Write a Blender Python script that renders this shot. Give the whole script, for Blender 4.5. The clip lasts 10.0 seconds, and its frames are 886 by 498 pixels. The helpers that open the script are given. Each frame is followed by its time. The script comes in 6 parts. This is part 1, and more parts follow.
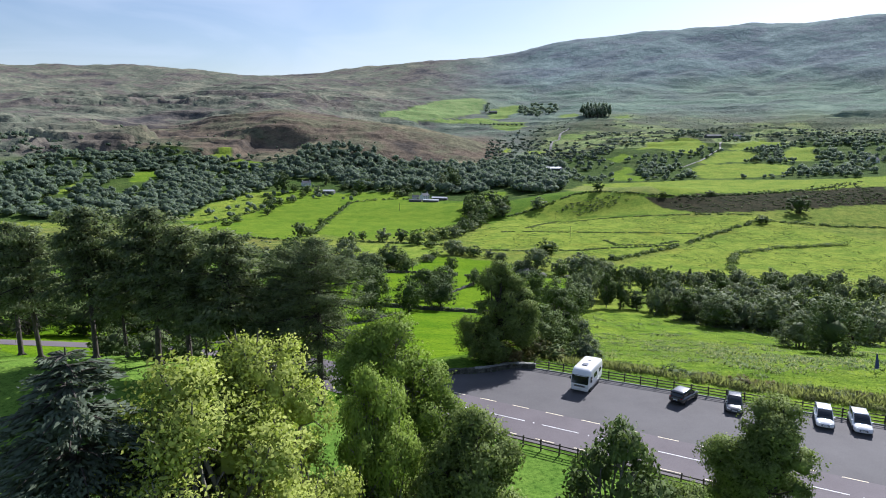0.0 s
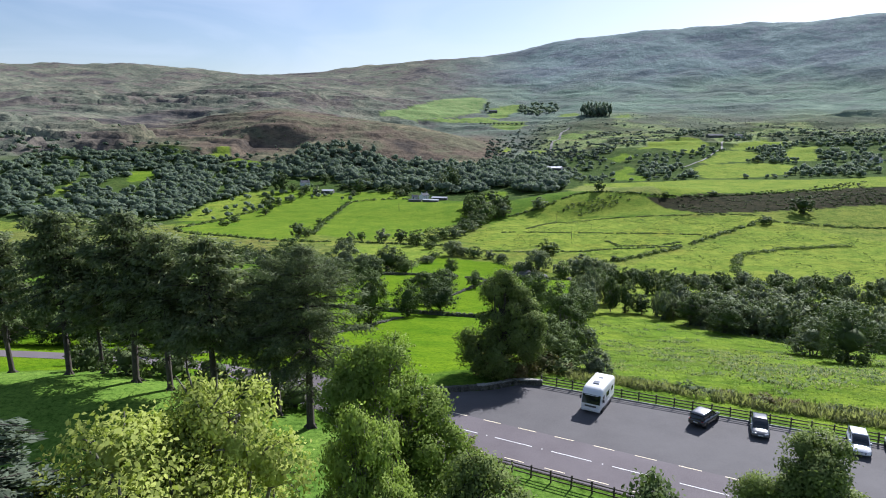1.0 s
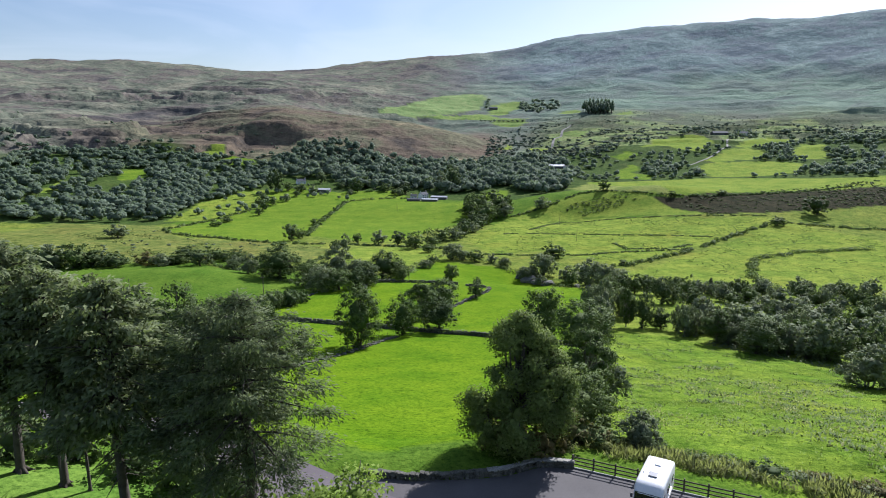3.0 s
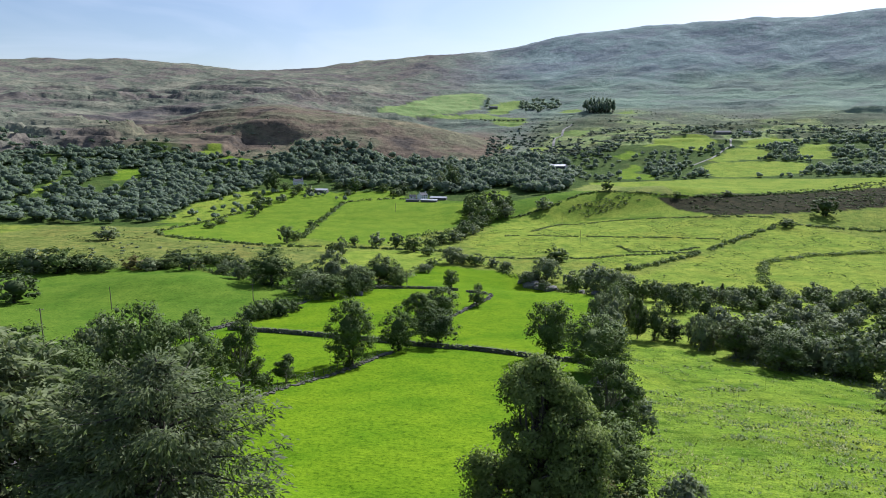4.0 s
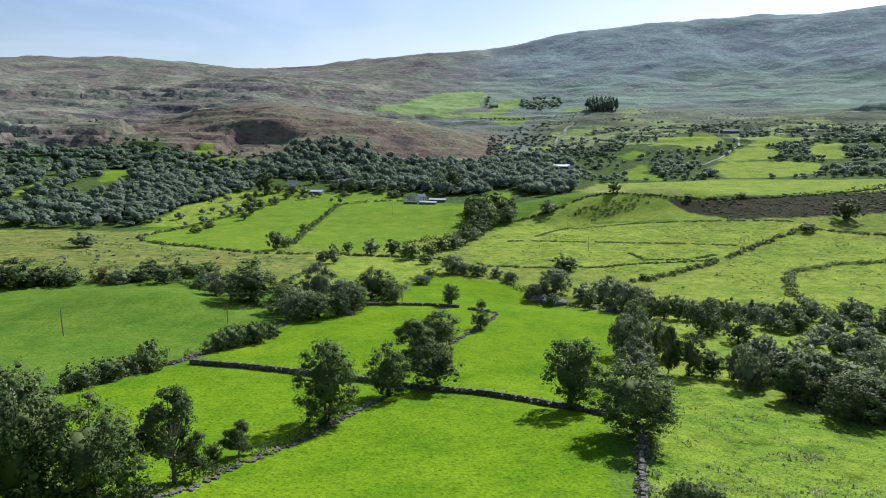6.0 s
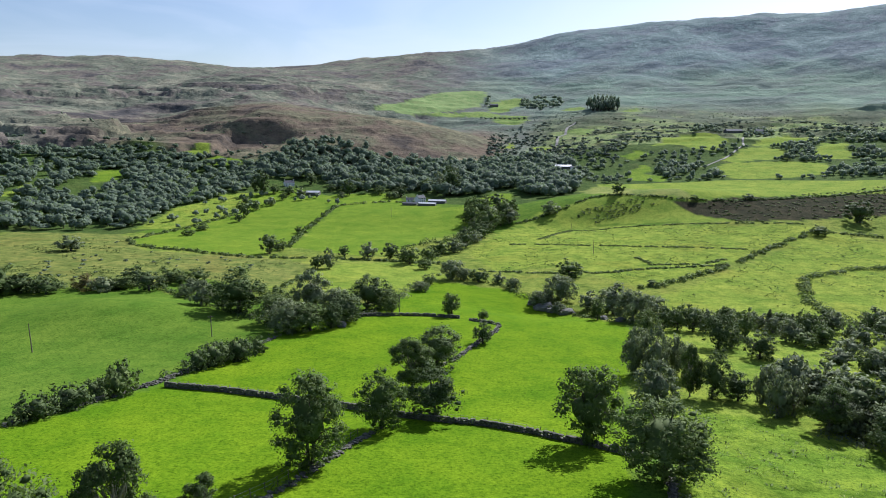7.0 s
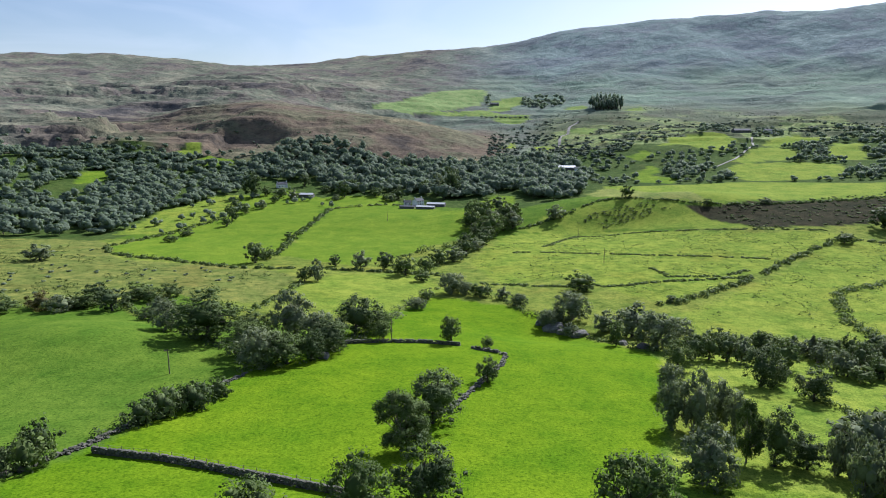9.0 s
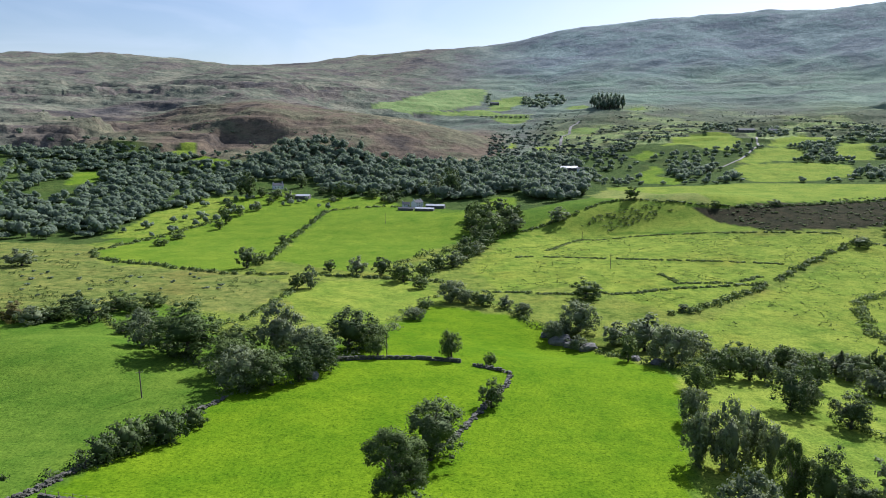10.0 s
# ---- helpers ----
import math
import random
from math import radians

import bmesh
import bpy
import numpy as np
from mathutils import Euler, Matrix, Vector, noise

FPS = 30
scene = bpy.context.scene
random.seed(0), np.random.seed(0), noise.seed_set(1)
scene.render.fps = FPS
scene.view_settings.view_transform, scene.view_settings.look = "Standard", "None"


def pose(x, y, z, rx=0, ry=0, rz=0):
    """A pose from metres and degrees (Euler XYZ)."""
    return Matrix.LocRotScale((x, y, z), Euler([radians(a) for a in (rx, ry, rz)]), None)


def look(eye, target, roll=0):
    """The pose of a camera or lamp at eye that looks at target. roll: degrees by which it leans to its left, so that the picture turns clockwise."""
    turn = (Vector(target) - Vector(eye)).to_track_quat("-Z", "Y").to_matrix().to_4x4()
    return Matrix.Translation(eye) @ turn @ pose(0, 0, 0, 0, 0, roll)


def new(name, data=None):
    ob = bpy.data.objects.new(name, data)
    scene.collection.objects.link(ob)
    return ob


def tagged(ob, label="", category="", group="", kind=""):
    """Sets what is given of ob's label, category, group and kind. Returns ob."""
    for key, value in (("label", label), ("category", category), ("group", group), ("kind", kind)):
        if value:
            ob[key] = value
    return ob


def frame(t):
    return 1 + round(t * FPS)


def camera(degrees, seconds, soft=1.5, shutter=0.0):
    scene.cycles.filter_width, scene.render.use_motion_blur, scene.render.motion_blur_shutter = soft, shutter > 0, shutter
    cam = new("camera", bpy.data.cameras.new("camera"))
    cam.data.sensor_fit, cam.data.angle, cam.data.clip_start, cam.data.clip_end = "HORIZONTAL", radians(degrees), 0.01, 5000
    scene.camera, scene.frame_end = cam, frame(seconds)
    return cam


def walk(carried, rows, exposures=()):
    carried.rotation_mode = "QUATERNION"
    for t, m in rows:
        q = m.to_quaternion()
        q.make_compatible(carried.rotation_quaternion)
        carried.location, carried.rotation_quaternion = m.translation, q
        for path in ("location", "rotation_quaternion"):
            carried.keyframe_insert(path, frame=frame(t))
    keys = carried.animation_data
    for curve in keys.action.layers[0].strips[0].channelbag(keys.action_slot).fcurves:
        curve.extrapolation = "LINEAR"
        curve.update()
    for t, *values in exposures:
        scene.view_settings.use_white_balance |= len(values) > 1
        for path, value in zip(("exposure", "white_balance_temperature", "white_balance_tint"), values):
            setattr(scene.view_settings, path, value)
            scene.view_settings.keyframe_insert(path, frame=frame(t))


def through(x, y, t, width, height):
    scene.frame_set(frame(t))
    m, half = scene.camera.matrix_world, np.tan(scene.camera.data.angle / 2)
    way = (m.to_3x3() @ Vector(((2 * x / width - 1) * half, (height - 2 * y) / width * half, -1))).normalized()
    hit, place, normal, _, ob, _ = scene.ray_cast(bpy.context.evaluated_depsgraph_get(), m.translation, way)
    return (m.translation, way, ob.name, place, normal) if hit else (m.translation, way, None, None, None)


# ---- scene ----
# ---- the camera: a drone flying level down the valley ----
cam = camera(70.0, 10.0, 1.0)
PATH = [
    (0, 0.00, 0.00, 31.13, -10.60, 0.05, -0.00),
    (0.5, -0.03, 2.48, 31.10, -10.62, 0.02, 0.00),
    (1, -0.02, 5.92, 31.10, -10.66, 0.01, -0.01),
    (1.5, -0.01, 10.05, 31.12, -10.71, -0.00, -0.01),
    (2, 0.03, 14.87, 31.13, -10.78, -0.01, -0.02),
    (2.5, 0.05, 20.24, 31.11, -10.85, -0.00, -0.03),
    (4, 0.22, 38.68, 30.86, -10.95, -0.01, -0.07),
    (4.5, 0.23, 45.39, 30.87, -10.96, -0.00, -0.09),
    (5, 0.34, 52.24, 30.88, -10.99, 0.01, -0.09),
    (5.5, 0.47, 59.12, 30.93, -11.03, 0.02, -0.09),
    (7, 0.45, 80.54, 30.93, -11.10, 0.00, -0.14),
    (7.5, 0.63, 87.74, 31.01, -11.13, -0.01, -0.14),
    (8, 0.79, 95.10, 31.13, -11.15, -0.01, -0.14),
    (8.5, 0.89, 102.41, 31.16, -11.17, -0.03, -0.15),
    (9, 0.98, 109.86, 31.21, -11.19, -0.03, -0.17),
    (9.5, 1.06, 117.45, 31.23, -11.20, -0.03, -0.19),
    (10, 1.13, 125.00, 31.11, -11.21, -0.02, -0.20),
]
walk(cam, [(t, pose(x, y, z, 90 + pitch, roll, yaw)) for t, x, y, z, pitch, roll, yaw in PATH],
     exposures=[(0, 0.67, 5700, 17), (10, 0.67, 5700, 17)])

# ---- light: a high late-summer sun ahead and to the east, clear sky ----
SUN_TURN, SUN_UP = 34.0, 37.0
world = bpy.data.worlds.new("sky")
scene.world = world
world.use_nodes = True
sky = world.node_tree.nodes.new("ShaderNodeTexSky")
sky.sky_type, sky.sun_disc = "NISHITA", False
sky.sun_elevation, sky.sun_rotation = radians(SUN_UP), radians(SUN_TURN)
sky.air_density, sky.dust_density, sky.ozone_density = 1.0, 0.8, 0.7
back = world.node_tree.nodes["Background"]
back.inputs["Strength"].default_value = 0.069
# thin cirrus over the blue
wn = world.node_tree.nodes
coord = wn.new("ShaderNodeTexCoord")
stretch = wn.new("ShaderNodeVectorMath")
stretch.operation, stretch.inputs[1].default_value = "MULTIPLY", (2.2, 1.2, 9.0)
wisps = wn.new("ShaderNodeTexNoise")
wisps.inputs["Scale"].default_value, wisps.inputs["Detail"].default_value, wisps.inputs["Distortion"].default_value = 1.6, 7.0, 0.8
thin = wn.new("ShaderNodeMapRange")
thin.inputs["From Min"].default_value, thin.inputs["From Max"].default_value, thin.inputs["To Max"].default_value = 0.42, 0.72, 0.32
cirrus = wn.new("ShaderNodeMix")
cirrus.data_type = "RGBA"
cirrus.inputs[7].default_value = (8.4, 9.0, 9.6, 1)
link = world.node_tree.links.new
link(coord.outputs["Generated"], stretch.inputs[0])
link(stretch.outputs[0], wisps.inputs["Vector"])
link(wisps.outputs["Fac"], thin.inputs["Value"])
link(thin.outputs[0], cirrus.inputs[0])
link(sky.outputs["Color"], cirrus.inputs[6])
link(cirrus.outputs[2], back.inputs["Color"])
sun = new("sun", bpy.data.lights.new("sun", "SUN"))
sun.data.energy, sun.data.angle, sun.data.color = 5.0, radians(0.53), (1.0, 0.95, 0.86)
sun_way = Vector((math.sin(radians(SUN_TURN)) * math.cos(radians(SUN_UP)), math.cos(radians(SUN_TURN)) * math.cos(radians(SUN_UP)), math.sin(radians(SUN_UP))))
sun.matrix_basis = look(sun_way * 100, (0, 0, 0))
# ---- materials ----
def material(name):
    m = bpy.data.materials.new(name)
    m.use_nodes = True
    nt = m.node_tree
    nt.nodes.clear()
    out = nt.nodes.new("ShaderNodeOutputMaterial")
    return m, nt, out


def node(nt, kind, inputs=(), **props):
    n = nt.nodes.new(kind)
    if "data_type" in props:
        n.data_type = props["data_type"]
    if "blend_type" in props:
        n.blend_type = props["blend_type"]
    if "operation" in props:
        n.operation = props["operation"]
    if "attribute_name" in props:
        n.attribute_name = props["attribute_name"]
    for k, v in dict(inputs).items():
        if isinstance(v, bpy.types.NodeSocket):
            nt.links.new(v, n.inputs[k])
        else:
            n.inputs[k].default_value = v
    return n


def noise_at(nt, size, detail=4.0, rough=0.6):
    """Noise in metres of the world."""
    geo = node(nt, "ShaderNodeNewGeometry")
    return node(nt, "ShaderNodeTexNoise", {"Vector": geo.outputs["Position"], "Scale": 1.0 / size, "Detail": detail, "Roughness": rough}).outputs["Fac"]


def ramp(nt, fac, stops):
    r = node(nt, "ShaderNodeValToRGB", {"Fac": fac})
    els = r.color_ramp.elements
    while len(els) < len(stops):
        els.new(0.5)
    for e, (p, c) in zip(els, stops):
        e.position, e.color = p, (*c, 1)
    return r.outputs["Color"]


def mix(nt, fac, a, b, blend="MIX"):
    n = node(nt, "ShaderNodeMix", data_type="RGBA", blend_type=blend)
    for sock, v in ((n.inputs[0], fac), (n.inputs[6], a), (n.inputs[7], b)):
        if isinstance(v, bpy.types.NodeSocket):
            nt.links.new(v, sock)
        else:
            sock.default_value = v if isinstance(v, (int, float)) else (*v, 1)
    return n.outputs[2]


def surface(name, dark, light, size=1.0, rough=0.8, metal=0.0, bump=0.0, fine=None, coat=0.0, spec=0.5):
    """A plain procedural surface: two colours over coarse and fine noise, and relief."""
    m, nt, out = material(name)
    coarse, small = noise_at(nt, size), noise_at(nt, fine or size / 12, 3)
    both = node(nt, "ShaderNodeMath", {0: coarse, 1: small}, operation="ADD").outputs[0]
    half = node(nt, "ShaderNodeMath", {0: both, 1: 0.5}, operation="MULTIPLY").outputs[0]
    col = ramp(nt, half, [(0.35, dark), (0.65, light)])
    b = node(nt, "ShaderNodeBsdfPrincipled", {"Base Color": col, "Roughness": rough, "Metallic": metal, "Coat Weight": coat, "Specular IOR Level": spec})
    if bump:
        bp = node(nt, "ShaderNodeBump", {"Height": small, "Strength": 0.6, "Distance": bump})
        nt.links.new(bp.outputs["Normal"], b.inputs["Normal"])
    nt.links.new(b.outputs[0], out.inputs["Surface"])
    return m


def foliage(name, dark, light, through=0.35, gloss=0.35, size=2.5, mixed=0.3):
    """Leaves: diffuse and translucent, a different tone for each clump and tree."""
    m, nt, out = material(name)
    geo = node(nt, "ShaderNodeNewGeometry")
    info = node(nt, "ShaderNodeObjectInfo")
    n = noise_at(nt, size, 2)
    a = node(nt, "ShaderNodeMath", {0: geo.outputs["Random Per Island"], 1: mixed}, operation="MULTIPLY").outputs[0]
    b = node(nt, "ShaderNodeMath", {0: n, 1: 0.6, 2: a}, operation="MULTIPLY_ADD").outputs[0]
    tone = node(nt, "ShaderNodeMath", {0: info.outputs["Random"], 1: 0.3, 2: b}, operation="MULTIPLY_ADD").outputs[0]
    col = ramp(nt, tone, [(0.2, dark), (1.0, light)])
    d = node(nt, "ShaderNodeBsdfPrincipled", {"Base Color": col, "Roughness": 0.7, "Specular IOR Level": gloss * 0.25})
    warm = mix(nt, 1.0, col, (1.05, 1.15, 0.7), "MULTIPLY")
    t = node(nt, "ShaderNodeBsdfTranslucent", {"Color": warm})
    s = node(nt, "ShaderNodeMixShader", {0: through, 1: d.outputs[0], 2: t.outputs[0]})
    nt.links.new(s.outputs[0], out.inputs["Surface"])
    return m


def ground_material():
    m, nt, out = material("ground_cover")
    cover = node(nt, "ShaderNodeAttribute", attribute_name="cover").outputs["Color"]
    wild = node(nt, "ShaderNodeAttribute", attribute_name="wild").outputs["Fac"]
    heath = node(nt, "ShaderNodeAttribute", attribute_name="heath").outputs["Fac"]
    # hill tint: heather and grass colour, with blue haze painted in
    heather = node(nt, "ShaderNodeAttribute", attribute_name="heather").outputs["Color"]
    # pasture: broad drifts of lusher and drier grass, mown fine grain
    broad = ramp(nt, noise_at(nt, 16.0, 6, 0.65), [(0.32, (0.68, 0.82, 0.7)), (0.68, (1.25, 1.14, 1.15))])
    fine = ramp(nt, noise_at(nt, 0.6, 5, 0.8), [(0.36, (0.42, 0.5, 0.4)), (0.47, (0.95, 0.97, 0.95)), (0.64, (1.42, 1.33, 1.3))])
    tufty = ramp(nt, noise_at(nt, 2.2, 5, 0.7), [(0.38, (0.84, 0.88, 0.85)), (0.5, (1.0, 1.0, 1.0)), (0.64, (1.1, 1.08, 1.1))])
    grass = mix(nt, 1.0, mix(nt, 1.0, mix(nt, 1.0, cover, broad, "MULTIPLY"), tufty, "MULTIPLY"), fine, "MULTIPLY")
    # rough grazing: rushes and bleached tussocks
    tuss = ramp(nt, noise_at(nt, 5.5, 7, 0.74), [(0.38, (0.36, 0.46, 0.34)), (0.49, (1.0, 1.0, 1.0)), (0.66, (1.5, 1.36, 1.3))])
    rough_col = mix(nt, 1.0, grass, tuss, "MULTIPLY")
    grass = mix(nt, wild, grass, rough_col)
    # rush clumps and bare brown patches where the ground is wet
    wet = ramp(nt, noise_at(nt, 38.0, 5, 0.6), [(0.52, (0, 0, 0)), (0.66, (1, 1, 1))])
    wet = node(nt, "ShaderNodeMath", {0: wet, 1: wild}, operation="MULTIPLY").outputs[0]
    grass = mix(nt, wet, grass, mix(nt, 1.0, grass, (0.9, 0.78, 0.8), "MULTIPLY"))
    # heath on the hills: heather, bent grass and bracken in drifts that follow the slope
    geo = node(nt, "ShaderNodeNewGeometry")
    drawn = node(nt, "ShaderNodeVectorMath", {0: geo.outputs["Position"], 1: (0.7, 0.75, 1.0)}, operation="MULTIPLY").outputs[0]
    drift = node(nt, "ShaderNodeTexNoise", {"Vector": drawn, "Scale": 1 / 90.0, "Detail": 8.0, "Roughness": 0.62, "Distortion": 0.4}).outputs["Fac"]
    h1 = ramp(nt, drift, [(0.36, (0.05, 0.053, 0.045)), (0.45, (0.096, 0.094, 0.068)), (0.53, (0.082, 0.1, 0.064)), (0.64, (0.14, 0.15, 0.094))])
    grain = node(nt, "ShaderNodeTexNoise", {"Vector": drawn, "Scale": 1 / 8.0, "Detail": 7.0, "Roughness": 0.78}).outputs["Fac"]
    h2 = ramp(nt, grain, [(0.36, (0.52, 0.54, 0.57)), (0.48, (0.95, 0.95, 0.96)), (0.66, (1.35, 1.32, 1.26))])
    grassy = node(nt, "ShaderNodeAttribute", attribute_name="grassy").outputs["Fac"]
    soft_heath = mix(nt, grassy, mix(nt, 1.0, h1, h2, "MULTIPLY"), mix(nt, 0.45, (0.1, 0.105, 0.07), h1))
    # the multiplied tint lays the pale blue haze over the heath
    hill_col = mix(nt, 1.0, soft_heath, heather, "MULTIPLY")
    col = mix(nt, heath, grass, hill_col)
    bump_h = node(nt, "ShaderNodeMath", {0: noise_at(nt, 6.0, 6, 0.7), 1: wild, 2: noise_at(nt, 0.5, 4, 0.7)}, operation="MULTIPLY_ADD").outputs[0]
    crag = node(nt, "ShaderNodeTexNoise", {"Vector": drawn, "Scale": 1 / 36.0, "Detail": 6.0, "Roughness": 0.62}).outputs["Fac"]
    rocky = node(nt, "ShaderNodeBump", {"Height": crag, "Strength": heath, "Distance": 8.0})
    uneven = node(nt, "ShaderNodeMath", {0: wild, 1: 0.6, 2: 0.25}, operation="MULTIPLY_ADD").outputs[0]
    bp = node(nt, "ShaderNodeBump", {"Height": bump_h, "Strength": uneven, "Distance": 0.5, "Normal": rocky.outputs["Normal"]})
    b = node(nt, "ShaderNodeBsdfPrincipled", {"Base Color": col, "Roughness": 1.0, "Specular IOR Level": 0.02, "Normal": bp.outputs["Normal"]})
    nt.links.new(b.outputs[0], out.inputs["Surface"])
    return m


M_GROUND = ground_material()
M_ASH = foliage("leaf_ash", (0.1, 0.16, 0.022), (0.3, 0.39, 0.085), 0.32)
M_YELLOW = foliage("leaf_yellowing", (0.14, 0.19, 0.035), (0.44, 0.49, 0.115), 0.32, mixed=0.3)
M_DARK = foliage("leaf_dark", (0.036, 0.063, 0.024), (0.14, 0.18, 0.07), 0.22)
M_MID = foliage("leaf_hedgerow", (0.042, 0.074, 0.024), (0.16, 0.21, 0.066), 0.24)
M_WILLOW = foliage("leaf_willow", (0.085, 0.115, 0.06), (0.25, 0.285, 0.155), 0.26)
M_RUSSET = foliage("leaf_russet", (0.05, 0.07, 0.02), (0.19, 0.15, 0.06), 0.3)
M_NEEDLE = foliage("needle_pine", (0.065, 0.092, 0.048), (0.29, 0.33, 0.165), 0.4, 0.3)
M_SPRUCE = foliage("needle_spruce", (0.032, 0.05, 0.03), (0.17, 0.205, 0.14), 0.25, 0.4)
# far woods and gorse: distance haze painted into the leaves, paler and bluer
M_FAR_HAZED = foliage("leaf_far_hazed", (0.095, 0.138, 0.1), (0.3, 0.355, 0.24), 0.45, 0.3, 22.0, 0.12)
M_GORSE_HAZED = foliage("leaf_gorse_hazed", (0.08, 0.112, 0.085), (0.22, 0.26, 0.19), 0.3, 0.2, 14.0, 0.1)
M_SYCAMORE = foliage("leaf_sycamore", (0.075, 0.115, 0.03), (0.29, 0.35, 0.11), 0.34)
M_RANK = foliage("rank_grass", (0.11, 0.14, 0.045), (0.36, 0.37, 0.16), 0.5, 0.3)
M_RUSH = foliage("rush", (0.1, 0.17, 0.025), (0.25, 0.31, 0.07), 0.35, 0.3)
M_BARK = surface("bark", (0.025, 0.02, 0.015), (0.09, 0.075, 0.058), 0.5, 0.9, bump=0.03, fine=0.06)
M_GREYBARK = surface("bark_grey", (0.08, 0.075, 0.06), (0.24, 0.22, 0.18), 0.6, 0.9, bump=0.02, fine=0.07)
M_STONE = surface("field_stone", (0.016, 0.016, 0.012), (0.17, 0.165, 0.13), 0.9, 0.9, bump=0.03, fine=0.12)
M_ROCK = surface("rock", (0.04, 0.042, 0.036), (0.2, 0.195, 0.175), 2.0, 0.9, bump=0.08, fine=0.3)
M_POST = surface("fence_timber", (0.03, 0.022, 0.016), (0.1, 0.08, 0.06), 0.6, 0.8, bump=0.005)
M_POLE = surface("pole_timber", (0.07, 0.055, 0.04), (0.16, 0.13, 0.1), 0.8, 0.85)
M_WIRE = surface("steel_wire", (0.25, 0.25, 0.25), (0.4, 0.4, 0.4), 0.5, 0.5, 0.8)
M_COPE = surface("cope_stone", (0.12, 0.12, 0.1), (0.4, 0.39, 0.34), 0.9, 0.9, bump=0.03, fine=0.12)
M_ASPHALT = surface("asphalt", (0.062, 0.058, 0.058), (0.105, 0.099, 0.098), 6.0, 0.85, bump=0.006, fine=0.08)
M_ROAD = surface("road_asphalt", (0.088, 0.073, 0.078), (0.138, 0.118, 0.124), 5.0, 0.85, bump=0.006, fine=0.08)
M_WHITE = surface("white_line", (0.55, 0.55, 0.53), (0.8, 0.8, 0.78), 0.5, 0.7)
M_YELLOW_LINE = surface("yellow_line", (0.66, 0.57, 0.36), (0.82, 0.74, 0.54), 0.5, 0.7)
M_KERB = surface("kerb_concrete", (0.2, 0.2, 0.18), (0.42, 0.41, 0.38), 0.8, 0.9, bump=0.01)
M_VAN = surface("van_shell", (0.72, 0.73, 0.73), (0.82, 0.82, 0.82), 2.0, 0.35, coat=0.3)
M_PLASTIC = surface("grey_plastic", (0.06, 0.06, 0.065), (0.1, 0.1, 0.1), 0.5, 0.6)
M_TYRE = surface("tyre_rubber", (0.015, 0.015, 0.015), (0.03, 0.03, 0.03), 0.3, 0.9)
M_RIM = surface("alloy_rim", (0.35, 0.35, 0.36), (0.5, 0.5, 0.5), 0.3, 0.35, 0.9)
M_BLACK_CAR = surface("black_paint", (0.012, 0.012, 0.014), (0.02, 0.02, 0.022), 1.0, 0.25, coat=1.0)
M_SILVER_CAR = surface("grey_paint", (0.1, 0.104, 0.108), (0.15, 0.154, 0.158), 1.0, 0.3, 0.6, coat=1.0)
M_WHITE_CAR = surface("white_paint", (0.74, 0.74, 0.74), (0.82, 0.82, 0.82), 1.0, 0.3, coat=1.0)
M_SILVER_ROOF = surface("silver_roof", (0.12, 0.125, 0.135), (0.17, 0.175, 0.185), 1.0, 0.3, 0.5, coat=0.8)
M_GLASS = surface("dark_glass", (0.01, 0.012, 0.014), (0.02, 0.023, 0.026), 1.0, 0.06, spec=0.8)
M_LAMP = surface("lamp_lens", (0.6, 0.62, 0.64), (0.75, 0.76, 0.78), 0.3, 0.15)
M_TAIL = surface("tail_lens", (0.25, 0.01, 0.01), (0.4, 0.02, 0.02), 0.3, 0.2)
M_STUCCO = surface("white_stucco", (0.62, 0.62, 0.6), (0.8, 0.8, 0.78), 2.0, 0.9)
M_SLATE = surface("slate_roof", (0.06, 0.065, 0.075), (0.13, 0.135, 0.15), 1.0, 0.85, spec=0.15)
M_TIN = surface("sheet_roof", (0.42, 0.44, 0.45), (0.6, 0.61, 0.62), 2.5, 0.5, 0.2)
M_SHED = surface("shed_wall", (0.06, 0.06, 0.055), (0.13, 0.13, 0.12), 2.0, 0.9)
M_BLUE = surface("blue_cloth", (0.02, 0.03, 0.16), (0.04, 0.055, 0.26), 0.5, 0.8)

M_TRACK = surface("gravel_track", (0.15, 0.145, 0.125), (0.25, 0.24, 0.21), 3.0, 0.95, bump=0.02)
# ---- the ground: one sheet from the car park down the valley and up the hills to the horizon ----
def blur(a, n):
    """Box blur along both axes, three passes."""
    for _ in range(3):
        for ax in (0, 1):
            p = np.concatenate([np.repeat(np.take(a, [0], ax), n, ax), a, np.repeat(np.take(a, [-1], ax), n, ax)], ax)
            c = np.cumsum(p, ax)
            c = np.concatenate([np.zeros_like(np.take(c, [0], ax)), c], ax)
            w = 2 * n + 1
            m = a.shape[ax]
            a = (np.take(c, range(w, w + m), ax) - np.take(c, range(0, m), ax)) / w
    return a


def lattice(xs, ys, rows, gx, gy):
    """Heights of a coarse lattice (one row for each of ys), laid out on the fine axes gx and gy."""
    at_y = np.array([np.interp(gx, xs, r) for r in rows])
    return np.array([np.interp(gy, ys, at_y[:, k]) for k in range(len(gx))]).T


def sample(grid, gx, gy, x, y):
    u = np.clip((x - gx[0]) / (gx[1] - gx[0]), 0, len(gx) - 1.001)
    v = np.clip((y - gy[0]) / (gy[1] - gy[0]), 0, len(gy) - 1.001)
    i, j = u.astype(int), v.astype(int)
    fu, fv = u - i, v - j
    return ((grid[j, i] * (1 - fu) + grid[j, i + 1] * fu) * (1 - fv)
            + (grid[j + 1, i] * (1 - fu) + grid[j + 1, i + 1] * fu) * fv)


rng = np.random.default_rng(7)
WAVES = rng.random((64, 64))


